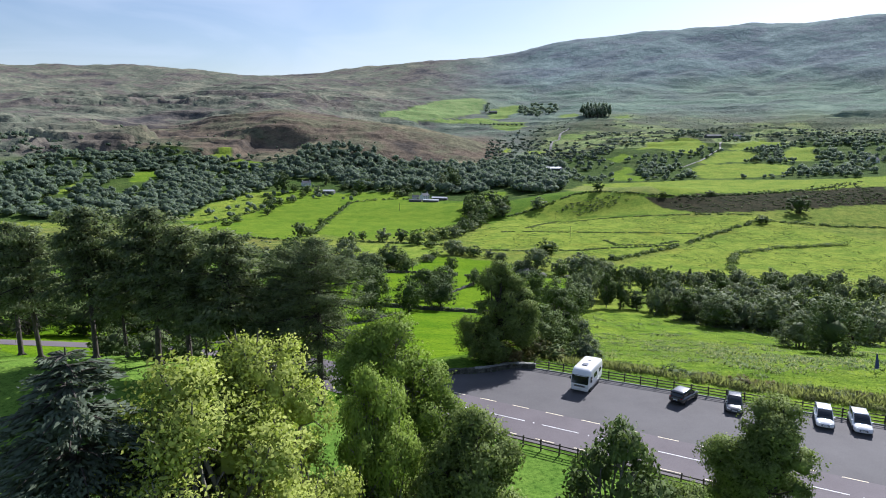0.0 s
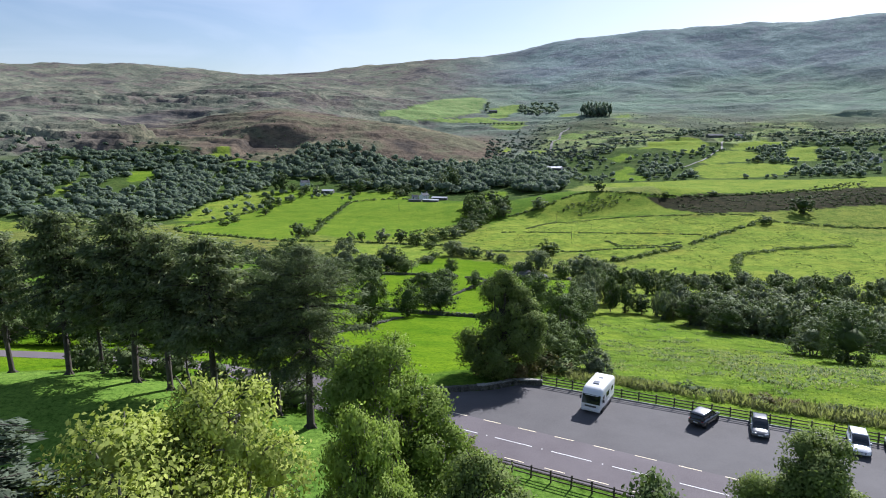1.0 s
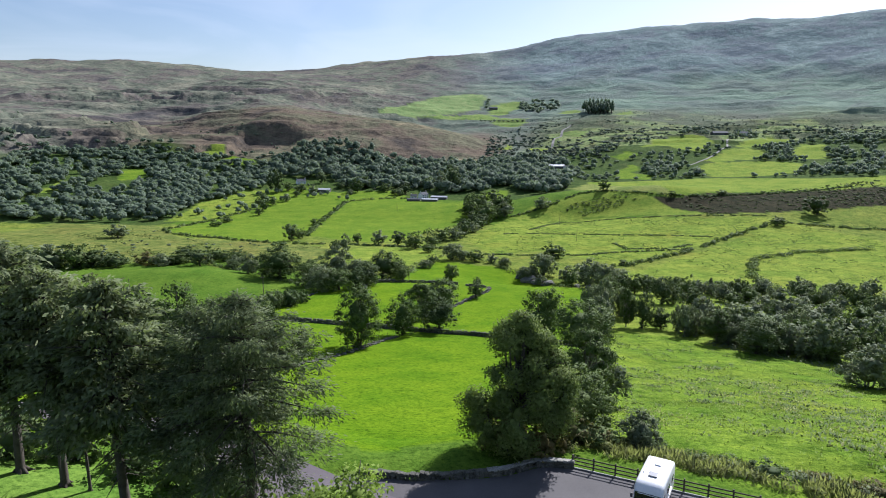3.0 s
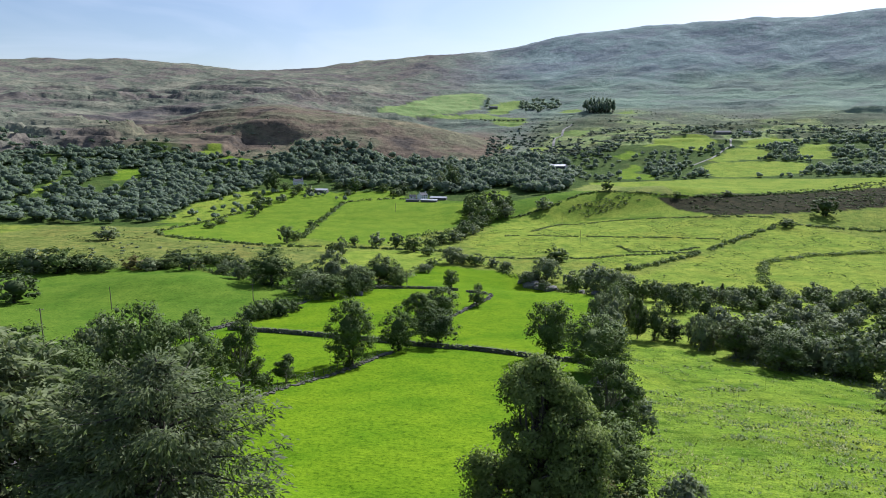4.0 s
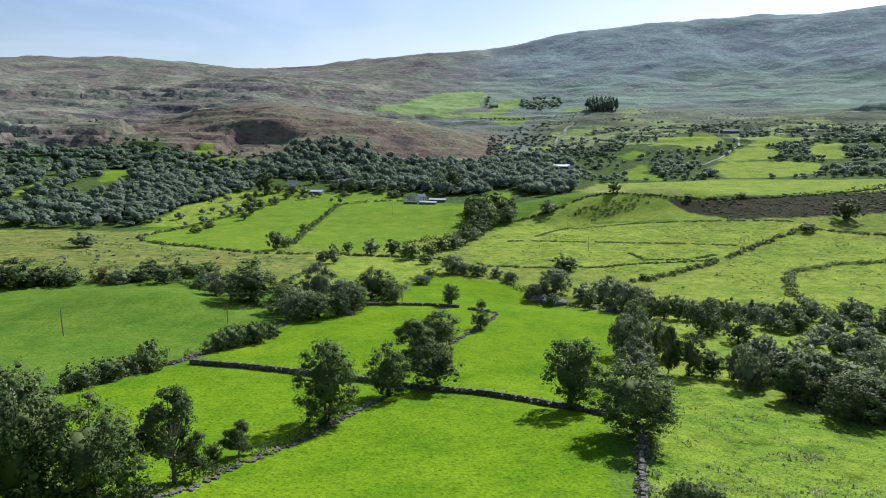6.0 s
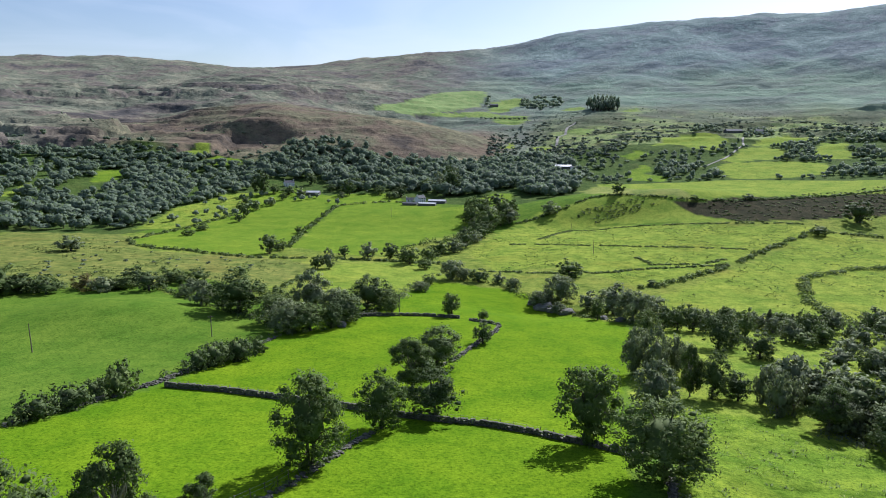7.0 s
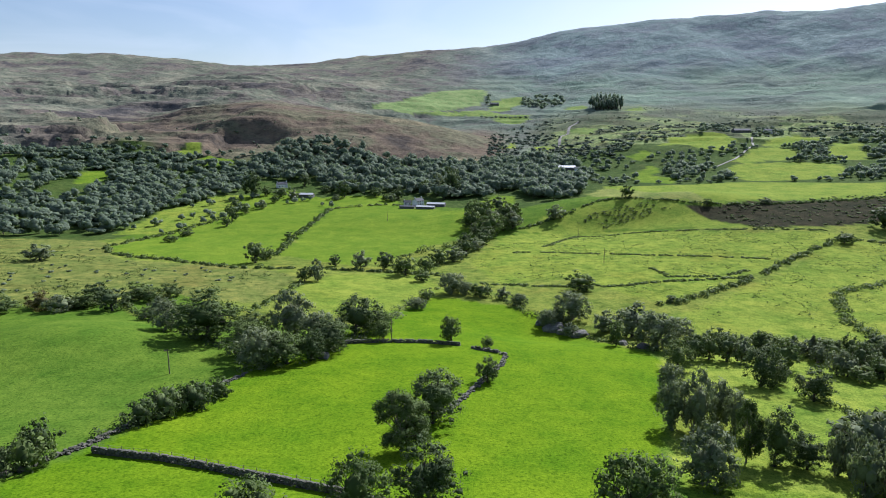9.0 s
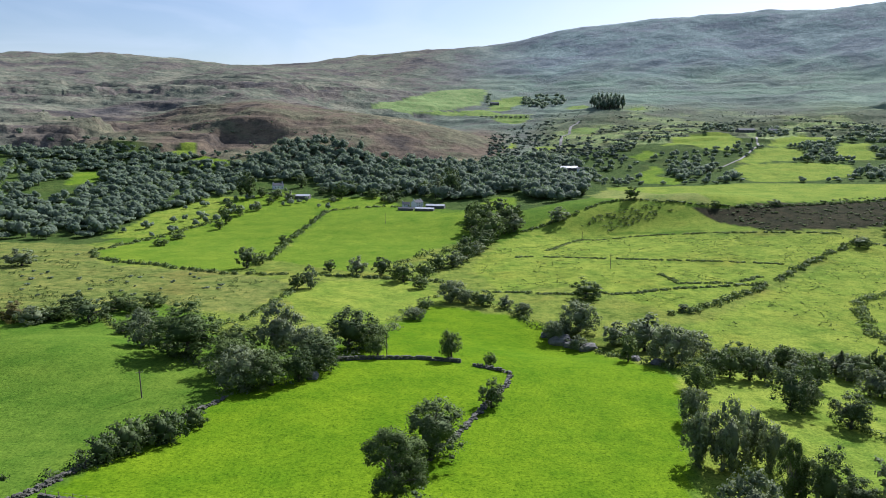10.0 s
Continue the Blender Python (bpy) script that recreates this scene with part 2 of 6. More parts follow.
def value_noise(x, y):
    i, j = np.floor(x).astype(int), np.floor(y).astype(int)
    fx, fy = x - i, y - j
    fx, fy = fx * fx * (3 - 2 * fx), fy * fy * (3 - 2 * fy)
    g = lambda a, b: WAVES[a % 64, b % 64]
    return (g(i, j) * (1 - fx) + g(i + 1, j) * fx) * (1 - fy) + (g(i, j + 1) * (1 - fx) + g(i + 1, j + 1) * fx) * fy - 0.5


def fbm(x, y, size, octaves=4):
    total, amp = 0 * x, 1.0
    for k in range(octaves):
        total = total + amp * value_noise(x / size + 17.3 * k, y / size + 9.1 * k)
        size, amp = size / 2.1, amp * 0.5
    return total


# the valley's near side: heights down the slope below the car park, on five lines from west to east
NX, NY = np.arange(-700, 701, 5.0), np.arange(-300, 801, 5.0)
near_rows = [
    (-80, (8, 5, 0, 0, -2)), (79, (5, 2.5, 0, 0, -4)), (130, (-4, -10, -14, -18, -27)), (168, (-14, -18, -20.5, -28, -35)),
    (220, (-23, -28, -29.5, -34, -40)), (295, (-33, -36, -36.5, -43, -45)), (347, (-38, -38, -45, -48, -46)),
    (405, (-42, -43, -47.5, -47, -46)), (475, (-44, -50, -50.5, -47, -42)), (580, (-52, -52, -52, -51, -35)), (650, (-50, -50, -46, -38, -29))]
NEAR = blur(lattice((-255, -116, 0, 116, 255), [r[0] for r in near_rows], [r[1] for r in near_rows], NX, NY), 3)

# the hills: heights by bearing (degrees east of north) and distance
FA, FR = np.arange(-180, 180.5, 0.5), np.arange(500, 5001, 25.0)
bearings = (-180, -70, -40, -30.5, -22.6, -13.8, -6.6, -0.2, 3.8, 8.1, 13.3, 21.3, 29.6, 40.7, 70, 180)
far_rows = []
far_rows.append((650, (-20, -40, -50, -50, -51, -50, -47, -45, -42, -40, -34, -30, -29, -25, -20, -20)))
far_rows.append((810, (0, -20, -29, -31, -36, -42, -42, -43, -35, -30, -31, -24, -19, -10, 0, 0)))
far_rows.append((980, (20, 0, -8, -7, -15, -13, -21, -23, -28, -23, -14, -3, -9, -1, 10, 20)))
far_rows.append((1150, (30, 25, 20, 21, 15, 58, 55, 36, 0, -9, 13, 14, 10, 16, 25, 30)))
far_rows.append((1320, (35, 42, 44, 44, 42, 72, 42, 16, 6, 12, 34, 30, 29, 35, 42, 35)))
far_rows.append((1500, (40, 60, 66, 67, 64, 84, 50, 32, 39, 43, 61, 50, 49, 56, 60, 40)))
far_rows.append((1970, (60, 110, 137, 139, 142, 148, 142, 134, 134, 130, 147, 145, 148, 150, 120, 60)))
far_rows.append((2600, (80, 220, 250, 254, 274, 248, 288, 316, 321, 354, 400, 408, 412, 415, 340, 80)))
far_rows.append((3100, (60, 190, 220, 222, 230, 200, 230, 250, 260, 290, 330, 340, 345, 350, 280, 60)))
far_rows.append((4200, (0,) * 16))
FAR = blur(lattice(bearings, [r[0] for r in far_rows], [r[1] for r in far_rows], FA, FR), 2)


def ease(a, b, v):
    s = np.clip((v - a) / (b - a), 0, 1)
    return s * s * (3 - 2 * s)


def hill(x, y, cx, cy, rx, ry, turn=0.0):
    c, s = np.cos(np.radians(turn)), np.sin(np.radians(turn))
    u, v = (x - cx) * c + (y - cy) * s, (y - cy) * c - (x - cx) * s
    return np.exp(-(u / rx) ** 2 - (v / ry) ** 2)


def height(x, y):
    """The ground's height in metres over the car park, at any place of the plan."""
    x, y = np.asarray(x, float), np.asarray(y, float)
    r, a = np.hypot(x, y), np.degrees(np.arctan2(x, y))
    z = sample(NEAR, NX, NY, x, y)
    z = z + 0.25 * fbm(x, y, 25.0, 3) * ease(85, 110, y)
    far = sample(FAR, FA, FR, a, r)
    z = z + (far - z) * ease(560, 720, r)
    rough = ease(800, 1150, r)
    # the brown spur that ends behind the farm is smooth; the western flank breaks into long ledges of rock
    spur = ease(-25, -17, a) * (1 - ease(5, 9, a)) * ease(900, 1000, r) * (1 - ease(1300, 1480, r))
    east = ease(40, 260, x) * (1 - ease(1500, 2000, r))
    calm = (1 - 0.8 * spur) * (1 - 0.6 * east)
    z = z + rough * calm * (22 * fbm(x, y, 240.0, 5) + 5 * np.abs(fbm(x * 0.6 + 300, y, 60.0, 3)))
    z = z + rough * (2.2 * fbm(x * 0.7 + 90, y, 38.0, 3) + 3.0 * np.abs(fbm(x * 0.5 + 20, y, 70.0, 3)))
    flank = ease(930, 1040, r) * (1 - ease(1650, 2100, r)) * (1 - 0.45 * spur)
    for lift, wide, much in ((17.0, 150.0, 0.62), (9.0, 90.0, 0.75), (5.0, 60.0, 0.8)):
        q = z / lift + 1.5 * fbm(x * 0.45 + 9 * lift, y * 0.8, wide, 4)
        f = q - np.floor(q)
        broken = ease(-0.3, 0.16, fbm(x * 0.45 + 150 + lift, y + 60, 130.0, 3)) * (1 - 0.7 * ease(-350, 50, x) + 0.5 * ease(450, 800, x))
        z = z + flank * broken * much * lift * (1 + 0.35 * (1 - ease(-420, -200, x))) * (ease(0.0, 0.2, f) - f)
    # the crag: a steep rock face looking down on the farm
    face = 1030 + 0.22 * (x + 250) + 16 * fbm(x, y * 0, 34.0, 3) - 0.004 * (x + 262) ** 2
    step = ease(0, 30, y - face)
    z = z + (7 * step * (1 - ease(30, 150, y - face)) - 15 * (1 - step) * ease(-90, -30, y - face)) * ease(-316, -298, x) * (1 - ease(-246, -196, x))
    z = z + KNOLLS(x, y)
    # the car park and the road are level; the bank falls away behind the fence
    d = 0.475 * x + 0.88 * y          # across the road, which runs from west to east and falls back to the south
    edge = 66.5 + 12 * ease(-8, 9, x)
    flat = (1 - ease(0, 13, d - edge)) * ease(-26, -12, x + 0.15 * (y - 70)) * ease(48, 52, d)
    return z * (1 - flat)


def KNOLLS(x, y):
    return (3.6 * hill(x, y, -42, 72, 22, 16) + 6 * hill(x, y, 160, 635, 60, 34, -8) + 5 * hill(x, y, 215, 625, 50, 30)
            - 4 * hill(x, y, 118, 585, 45, 22) - 4 * hill(x, y, 42, 335, 25, 18) + 6 * hill(x, y, -112, 292, 34, 26)
            + 2 * hill(x, y, 32, 168, 14, 14) + 8 * hill(x, y, -120, 1000, 60, 30))
def inside(poly, x, y):
    """Which places of the plan lie in a polygon."""
    hit = np.zeros(x.shape, bool)
    px, py = zip(*poly)
    for i in range(len(poly)):
        j = i - 1
        cross = (py[i] > y) != (py[j] > y)
        with np.errstate(divide="ignore", invalid="ignore"):
            at = (px[j] - px[i]) * (y - py[i]) / (py[j] - py[i]) + px[i]
        hit ^= cross & (x < at)
    return hit


# colour of the sward, and how rough it is
LUSH, GREEN, DEEP, PALE = (0.102, 0.179, 0.0055), (0.125, 0.195, 0.018), (0.084, 0.148, 0.017), (0.174, 0.233, 0.034)
DRY, STRAW, BOG, SCRUB = (0.158, 0.2, 0.037), (0.145, 0.172, 0.045), (0.036, 0.036, 0.02), (0.06, 0.095, 0.025)
FADED, HAY, LAWN = (0.178, 0.246, 0.074), (0.185, 0.215, 0.06), (0.12, 0.208, 0.034)
FIELDS = []


def field(name, colour, rough, outline):
    """One field: the colour of its sward, its roughness, and its outline on the plan."""
    FIELDS.append((name, colour, rough, outline))


field("rough bottom land", DRY, 0.7, [(-700, 300), (-150, 330), (0, 330), (100, 300), (700, 250), (700, 560), (-700, 560)])
field("wood floor", SCRUB, 0.6, [(-700, 545), (-240, 550), (-215, 640), (-185, 720), (0, 690), (60, 645), (140, 690), (700, 640), (900, 1000), (-900, 1000)])
field("west meadow", GREEN, 0.1, [(-217.6, 520.2), (-212.8, 586.1), (-187.0, 642.0), (-186.2, 705.7), (-110.6, 706.0), (-102.8, 653.1), (-105.7, 511.6), (-113.5, 462.1), (-169.2, 483.3), (-194.2, 484.1)])
field("farm meadow", GREEN, 0.1, [(-99.9, 680.8), (-85.6, 711.0), (-38.0, 701.5), (10.4, 662.9), (26.0, 671.4), (23.8, 596.8), (-15.0, 517.4), (-47.2, 467.5), (-103.2, 501.4)])
field("west moor", STRAW, 0.8, [(-324.8, 555.9), (-239.4, 551.5), (-188.8, 473.0), (-116.6, 461.5), (-89.4, 446.1), (-72.6, 427.8), (-73.6, 363.3), (-131.6, 366.1), (-160.0, 351.4), (-330, 330)])
field("small meadow", PALE, 0.4, [(-70, 395), (-56.3, 440.0), (-11.4, 440), (5, 400), (-18.0, 346.3), (-45, 350)])
field("rushy pasture", PALE, 0.6, [(18.0, 480.8), (52.8, 578.7), (117.3, 592.9), (191.4, 544.2), (258.9, 521.3), (257.2, 499.2), (158.4, 426.2), (101.8, 383.6), (88.6, 393.7), (70.0, 430.0), (27.3, 419.3)])
field("east pasture", PALE, 0.5, [(96.3, 359.6), (253.8, 499.5), (330, 530), (330, 330), (161.2, 312.5), (149.5, 333.2), (94.8, 335.7)])
field("east strip", DRY, 0.6, [(262, 505), (400, 560), (420, 500), (300, 430)])
field("drumlin pasture", DEEP, 0.15, [(-330, 320), (-175.3, 339.4), (-127.8, 353.1), (-98.2, 317.0), (-57.9, 285.0), (-55.5, 271.2), (-66, 212), (-120, 150), (-330, 130)])
field("home pasture", LUSH, 0.05, [(-2.2, 391.3), (31.7, 376.4), (51.9, 345.8), (69.3, 298.3), (44.7, 222.2), (30, 170), (10, 85), (-60, 85), (-100, 130), (-66, 212), (-50, 275), (-18.0, 346.3)])
field("weedy pasture", (0.132, 0.206, 0.022), 0.7, [(44.7, 215), (36, 170), (12, 84), (60, 58), (200, -20), (300, 60), (160, 138), (120, 156), (93, 172), (80, 185), (72, 198), (64, 206)])
field("scrub glade", PALE, 0.5, [(69.3, 298.3), (104.3, 331.6), (142.0, 320.7), (230, 300), (230, 130), (160, 138), (120, 156), (93, 172), (80, 185), (72, 198), (64, 206), (44.7, 215)])
field("lawn", LAWN, 0.1, [(-110, 20), (-110, 90), (-70, 86), (-30, 78), (-8, 66), (0, 64), (30, 46), (60, 30), (60, -40), (-110, -40)])
field("knoll field", PALE, 0.3, [(53, 583), (84, 612), (105, 624), (135, 633), (152, 626), (204, 600), (203, 573), (220, 544), (121, 590)])
field("bog", BOG, 0.8, [(189, 602), (208, 597), (285, 608), (359, 603), (420, 600), (380, 534), (315, 537), (266, 534), (223, 543), (203, 573)])
field("hay field", PALE, 0.1, [(136, 703), (170, 753), (237, 728), (291, 721), (405, 671), (480, 655), (430, 600), (359, 603), (288, 612), (209, 601), (148, 627)])
field("hay field", HAY, 0.2, [(136, 703), (160, 735), (185, 712), (205, 660), (209, 604), (150, 630)])
field("hill farm field", (0.2, 0.27, 0.11), 0.1, [(-159.9, 1555.8), (-106.9, 1618.0), (-44.6, 1770.4), (14.2, 1845.3), (75.7, 1866.0), (122.5, 1831.2), (114.7, 1757.4), (92.2, 1664.4), (25.6, 1609.6), (-39.3, 1566.9), (-82.7, 1540.0)])
field("hill farm strip", FADED, 0.3, [(-51.8, 1556.5), (25.5, 1602.2), (91.7, 1609.5), (148.5, 1517.3), (97.4, 1496.7), (24.8, 1557.3)])
field("hill farm paddock", FADED, 0.2, [(129.1, 1719.1), (182.3, 1781.5), (220.0, 1789.6), (197.2, 1695.0), (142.8, 1563.0), (106.6, 1596.0)])
field("hill farm paddock", FADED, 0.2, [(106.7, 1488.6), (148.7, 1519.8), (192.0, 1489.5), (172.1, 1409.0), (137.5, 1408.0), (108.2, 1445.8)])
field("hill paddock", FADED, 0.2, [(266.8, 1520.2), (289.8, 1543.5), (316.4, 1550.6), (321.8, 1506.1), (293.4, 1469.1)])
field("hill paddock", FADED, 0.3, [(370.1, 1421.9), (409.8, 1438.8), (411.0, 1396.7), (372.8, 1397.8)])
field("hill glade", PALE, 0.4, [(87.1, 1105.7), (119.3, 1180.7), (120.6, 1117.4)])
field("hill glade", PALE, 0.4, [(146.1, 1131.8), (169.3, 1163.9), (180.0, 1126.5), (150.4, 1098.2)])
field("hill glade", FADED, 0.4, [(228.0, 1250.4), (252.4, 1270.9), (268.2, 1236.7), (256.6, 1177.7)])
field("terrace field", PALE, 0.1, [(296.3, 973.7), (342.6, 1055.9), (373.6, 1071.2), (407.7, 1071.0), (423.6, 1042.3), (391.1, 960.7), (353.8, 903.1), (337.0, 923.8), (327.5, 978.7)])
field("terrace field", PALE, 0.1, [(336.9, 847.3), (398.1, 921.5), (435.4, 944.9), (444.6, 903.1), (416.2, 849.9), (372.2, 844.5), (345.5, 832.3)])
field("terrace field", PALE, 0.1, [(423.3, 951.0), (471.2, 1016.7), (527.1, 1060.8), (545.5, 1027.4), (509.1, 973.3), (470.5, 968.9), (433.2, 940.4)])
field("terrace field", PALE, 0.1, [(471.9, 893.3), (524.2, 955.5), (542.0, 935.5), (482.2, 827.7), (461.3, 838.0), (454.2, 854.1)])
field("terrace paddock", GREEN, 0.2, [(240.3, 930.4), (275.7, 961.9), (274.1, 928.0), (245.4, 897.4)])
field("terrace paddock", GREEN, 0.2, [(219.4, 831.3), (255.4, 873.1), (251.9, 837.1), (234.1, 805.7), (246.7, 761.4), (232.4, 742.4), (204.0, 767.5)])
field("terrace field", PALE, 0.4, [(300.0, 794.6), (340.1, 832.0), (405.8, 832.7), (444.0, 807.3), (395.9, 727.7), (343.0, 714.9), (298.5, 726.3), (302.9, 768.6)])
field("west clearing", GREEN, 0.1, [(-374.5, 756.1), (-395.3, 816.9), (-370.7, 852.3), (-363.0, 819.5), (-355.5, 769.3)])
field("west clearing", PALE, 0.3, [(-345.4, 913.9), (-331.1, 968.8), (-313.7, 953.7), (-315.6, 915.1)])
field("west clearing", GREEN, 0.3, [(-305.2, 900.2), (-302.1, 928.3), (-281.7, 922.1), (-251.9, 902.7), (-257.4, 890.2), (-284.1, 886.4)])
field("west glade", PALE, 0.2, [(-414.8, 660.8), (-413.9, 689.6), (-421.6, 733.3), (-405.4, 707.6), (-398.5, 666.3)])
field("west glade", SCRUB, 0.5, [(-267.8, 718.4), (-262.0, 761.9), (-263.7, 810.1), (-254.5, 794.6), (-249.4, 728.7)])
field("west slope", PALE, 0.5, [(-247, 668), (-222, 757), (-206, 754), (-186, 706), (-187, 642), (-212, 586), (-244, 576)])
field("west strip", GREEN, 0.2, [(-206, 754), (-162, 794), (-111, 748), (-112, 707), (-186, 706)])
field("farm paddock", GREEN, 0.1, [(-143, 708), (-108, 765), (-54, 767), (-35, 702), (-95, 681)])
field("wood clearing", GREEN, 0.2, [(51, 730), (70, 720), (69, 667), (50, 652), (32, 686)])
field("corner field", DEEP, 0.1, [(-128, 358), (-112, 372), (-86, 352), (-70, 318), (-98, 317)])


def build_ground():
    # rays of the fan are dense over the valley ahead and sparse behind
    ahead = np.radians(np.arange(-42, 42.01, 0.27))
    behind = np.radians(np.arange(46, 314.1, 4.0))
    turn = np.concatenate([ahead, behind])
    rs, r = [0.5], 12.0
    while r < 4800:
        rs.append(r)
        r += 6.0 if r < 60 else 4.6 if 390 < r < 900 else 6.5 if 900 < r < 1550 else 9.0 if 1500 < r < 2150 else max(1.1, 0.0118 * r)
    rs = np.array(rs)
    a, r = np.meshgrid(turn, rs)
    x, y = r * np.sin(a), r * np.cos(a) - 40.0
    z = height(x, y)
    x, y, z = x.ravel(), y.ravel(), z.ravel()
    n, k = len(turn), len(rs)
    i, j = np.meshgrid(np.arange(n), np.arange(k - 1))
    i, j = i.ravel(), j.ravel()
    i2 = (i + 1) % n
    faces = np.stack([j * n + i, (j + 1) * n + i, (j + 1) * n + i2, j * n + i2], 1)
    me = bpy.data.meshes.new("ground")
    me.from_pydata(np.stack([x, y, z], 1).tolist(), [], faces[:, ::-1].tolist())
    me.polygons.foreach_set("use_smooth", np.ones(len(faces), bool))
    wob = 1.0 + 0.006 * np.hypot(x, y)
    wx, wy = x + wob * fbm(x, y, 14.0, 2), y + wob * fbm(x + 50, y, 14.0, 2)
    cover = np.tile(np.array(DEEP), (len(x), 1))
    wild, dist = np.full(len(x), 0.2), np.hypot(x, y)
    start = 930 + 330 * ease(70, 240, x)
    heath = ease(start, start + 60 + 280 * ease(70, 240, x), dist + 130 * fbm(x, y, 130.0, 3))
    slope = (dist > 880) & (x > 0)
    patch = ease(-0.08, 0.2, fbm(x + 400, y, 48.0, 4))[:, None]
    mottled = (1 - patch) * np.array((0.095, 0.115, 0.066)) + patch * np.array((0.2, 0.25, 0.105))
    cover[slope], wild[slope] = mottled[slope], 0.9
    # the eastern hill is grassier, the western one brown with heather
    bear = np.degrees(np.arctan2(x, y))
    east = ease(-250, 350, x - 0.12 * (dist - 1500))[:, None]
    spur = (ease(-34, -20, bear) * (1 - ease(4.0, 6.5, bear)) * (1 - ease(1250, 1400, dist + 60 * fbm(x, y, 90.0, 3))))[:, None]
    # haze put into the colour: the eastern tint pales and turns bluer with distance
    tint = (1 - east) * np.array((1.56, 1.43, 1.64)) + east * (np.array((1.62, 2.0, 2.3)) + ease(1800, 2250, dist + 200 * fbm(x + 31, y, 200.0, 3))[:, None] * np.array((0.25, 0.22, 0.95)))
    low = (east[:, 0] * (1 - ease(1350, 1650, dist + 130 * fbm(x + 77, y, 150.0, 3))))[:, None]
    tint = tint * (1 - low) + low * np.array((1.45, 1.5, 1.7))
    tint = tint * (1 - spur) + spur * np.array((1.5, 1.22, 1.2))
    for _, colour, rough, poly in FIELDS:
        m = inside(poly, wx, wy)
        cover[m], wild[m] = colour, rough
        far = m & (dist > 850) & (rough < 0.5)
        heath[far] = 0
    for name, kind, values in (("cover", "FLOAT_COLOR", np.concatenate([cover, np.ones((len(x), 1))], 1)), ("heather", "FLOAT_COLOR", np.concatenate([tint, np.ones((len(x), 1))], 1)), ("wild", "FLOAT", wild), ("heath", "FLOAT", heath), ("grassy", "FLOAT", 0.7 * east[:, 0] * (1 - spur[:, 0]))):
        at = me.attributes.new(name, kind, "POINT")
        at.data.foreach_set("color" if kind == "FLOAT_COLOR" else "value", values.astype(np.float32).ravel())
    me.materials.append(M_GROUND)
    return tagged(new("ground", me), "rolling green pasture rising to brown heather hills", "ground", kind="structure")


ground = build_ground()
# ---- building blocks ----
def thing(name, label, category, group="", kind=""):
    return tagged(new(name), label, category, group, kind)


def part(name, me, mat, parent, label=""):
    ob = new(name, me)
    if mat and not me.materials:
        me.materials.append(mat)
    ob.parent = parent
    return tagged(ob, label) if label else ob


def mesh_of(name, verts, faces, mat=None, smooth=False):
    me = bpy.data.meshes.new(name)
    me.from_pydata([tuple(v) for v in verts], [], [tuple(f) for f in faces])
    if smooth:
        me.polygons.foreach_set("use_smooth", np.ones(len(me.polygons), bool))
    if mat:
        me.materials.append(mat)
    return me


def lumps(centre, size, rg, rough=0.25, detail=1):
    """Uneven closed clumps: vertices, triangles and the way out at each vertex."""
    bm = bmesh.new()
    bmesh.ops.create_icosphere(bm, subdivisions=detail, radius=1.0)
    base = np.array([v.co for v in bm.verts])
    tri = np.array([[v.index for v in f.verts] for f in bm.faces])
    bm.free()
    n = len(centre)
    v = base[None] * (1 + rough * rg.normal(size=(n, len(base), 1))) * size[:, None, :] + centre[:, None, :]
    t = tri[None] + len(base) * np.arange(n)[:, None, None]
    return v.reshape(-1, 3), t.reshape(-1, 3), np.tile(base, (n, 1))


def quads_mesh(name, corners, mat, soft=None, cores=None):
    """One mesh of loose leaves; corners: (n, 4, 3); soft: the way each leaf's shading turns, as part of its clump."""
    n = len(corners)
    if soft is not None:
        face = np.cross(corners[:, 1] - corners[:, 0], corners[:, 3] - corners[:, 0])
        turned = (face * soft).sum(1) < 0
        corners[turned] = corners[turned][:, ::-1]
    me = bpy.data.meshes.new(name)
    cv, ct, cn = cores if cores else (np.zeros((0, 3)), np.zeros((0, 3), int), np.zeros((0, 3)))
    k = len(ct)
    me.vertices.add(4 * n + len(cv))
    me.vertices.foreach_set("co", np.concatenate([corners.reshape(-1, 3), cv]).astype(np.float32).ravel())
    me.loops.add(4 * n + 3 * k)
    me.loops.foreach_set("vertex_index", np.concatenate([np.arange(4 * n), (ct + 4 * n).ravel()]).astype(np.int32))
    me.polygons.add(n + k)
    me.polygons.foreach_set("loop_start", np.concatenate([np.arange(0, 4 * n, 4), 4 * n + np.arange(0, 3 * k, 3)]).astype(np.int32))
    me.update(calc_edges=True)
    if soft is not None:
        me.polygons.foreach_set("use_smooth", np.ones(n + k, bool))
        me.normals_split_custom_set_from_vertices(np.concatenate([np.repeat(soft, 4, axis=0), cn]).tolist())
    me.materials.append(mat)
    return me


def unit(v):
    return v / np.maximum(np.linalg.norm(v, axis=-1, keepdims=True), 1e-9)


def leaves(at, normal, length, width, rg, along=None):
    """Diamond leaves at places, facing normal."""
    n = len(at)
    t = unit(np.cross(normal, rg.normal(size=(n, 3)))) if along is None else unit(along)
    b = unit(np.cross(normal, t))
    length, width = np.broadcast_to(length, n)[:, None], np.broadcast_to(width, n)[:, None]
    bend = unit(normal) * length * 0.12
    return np.stack([at - t * length / 2 - bend, at + b * width / 2, at + t * length / 2 - bend, at - b * width / 2], 1)


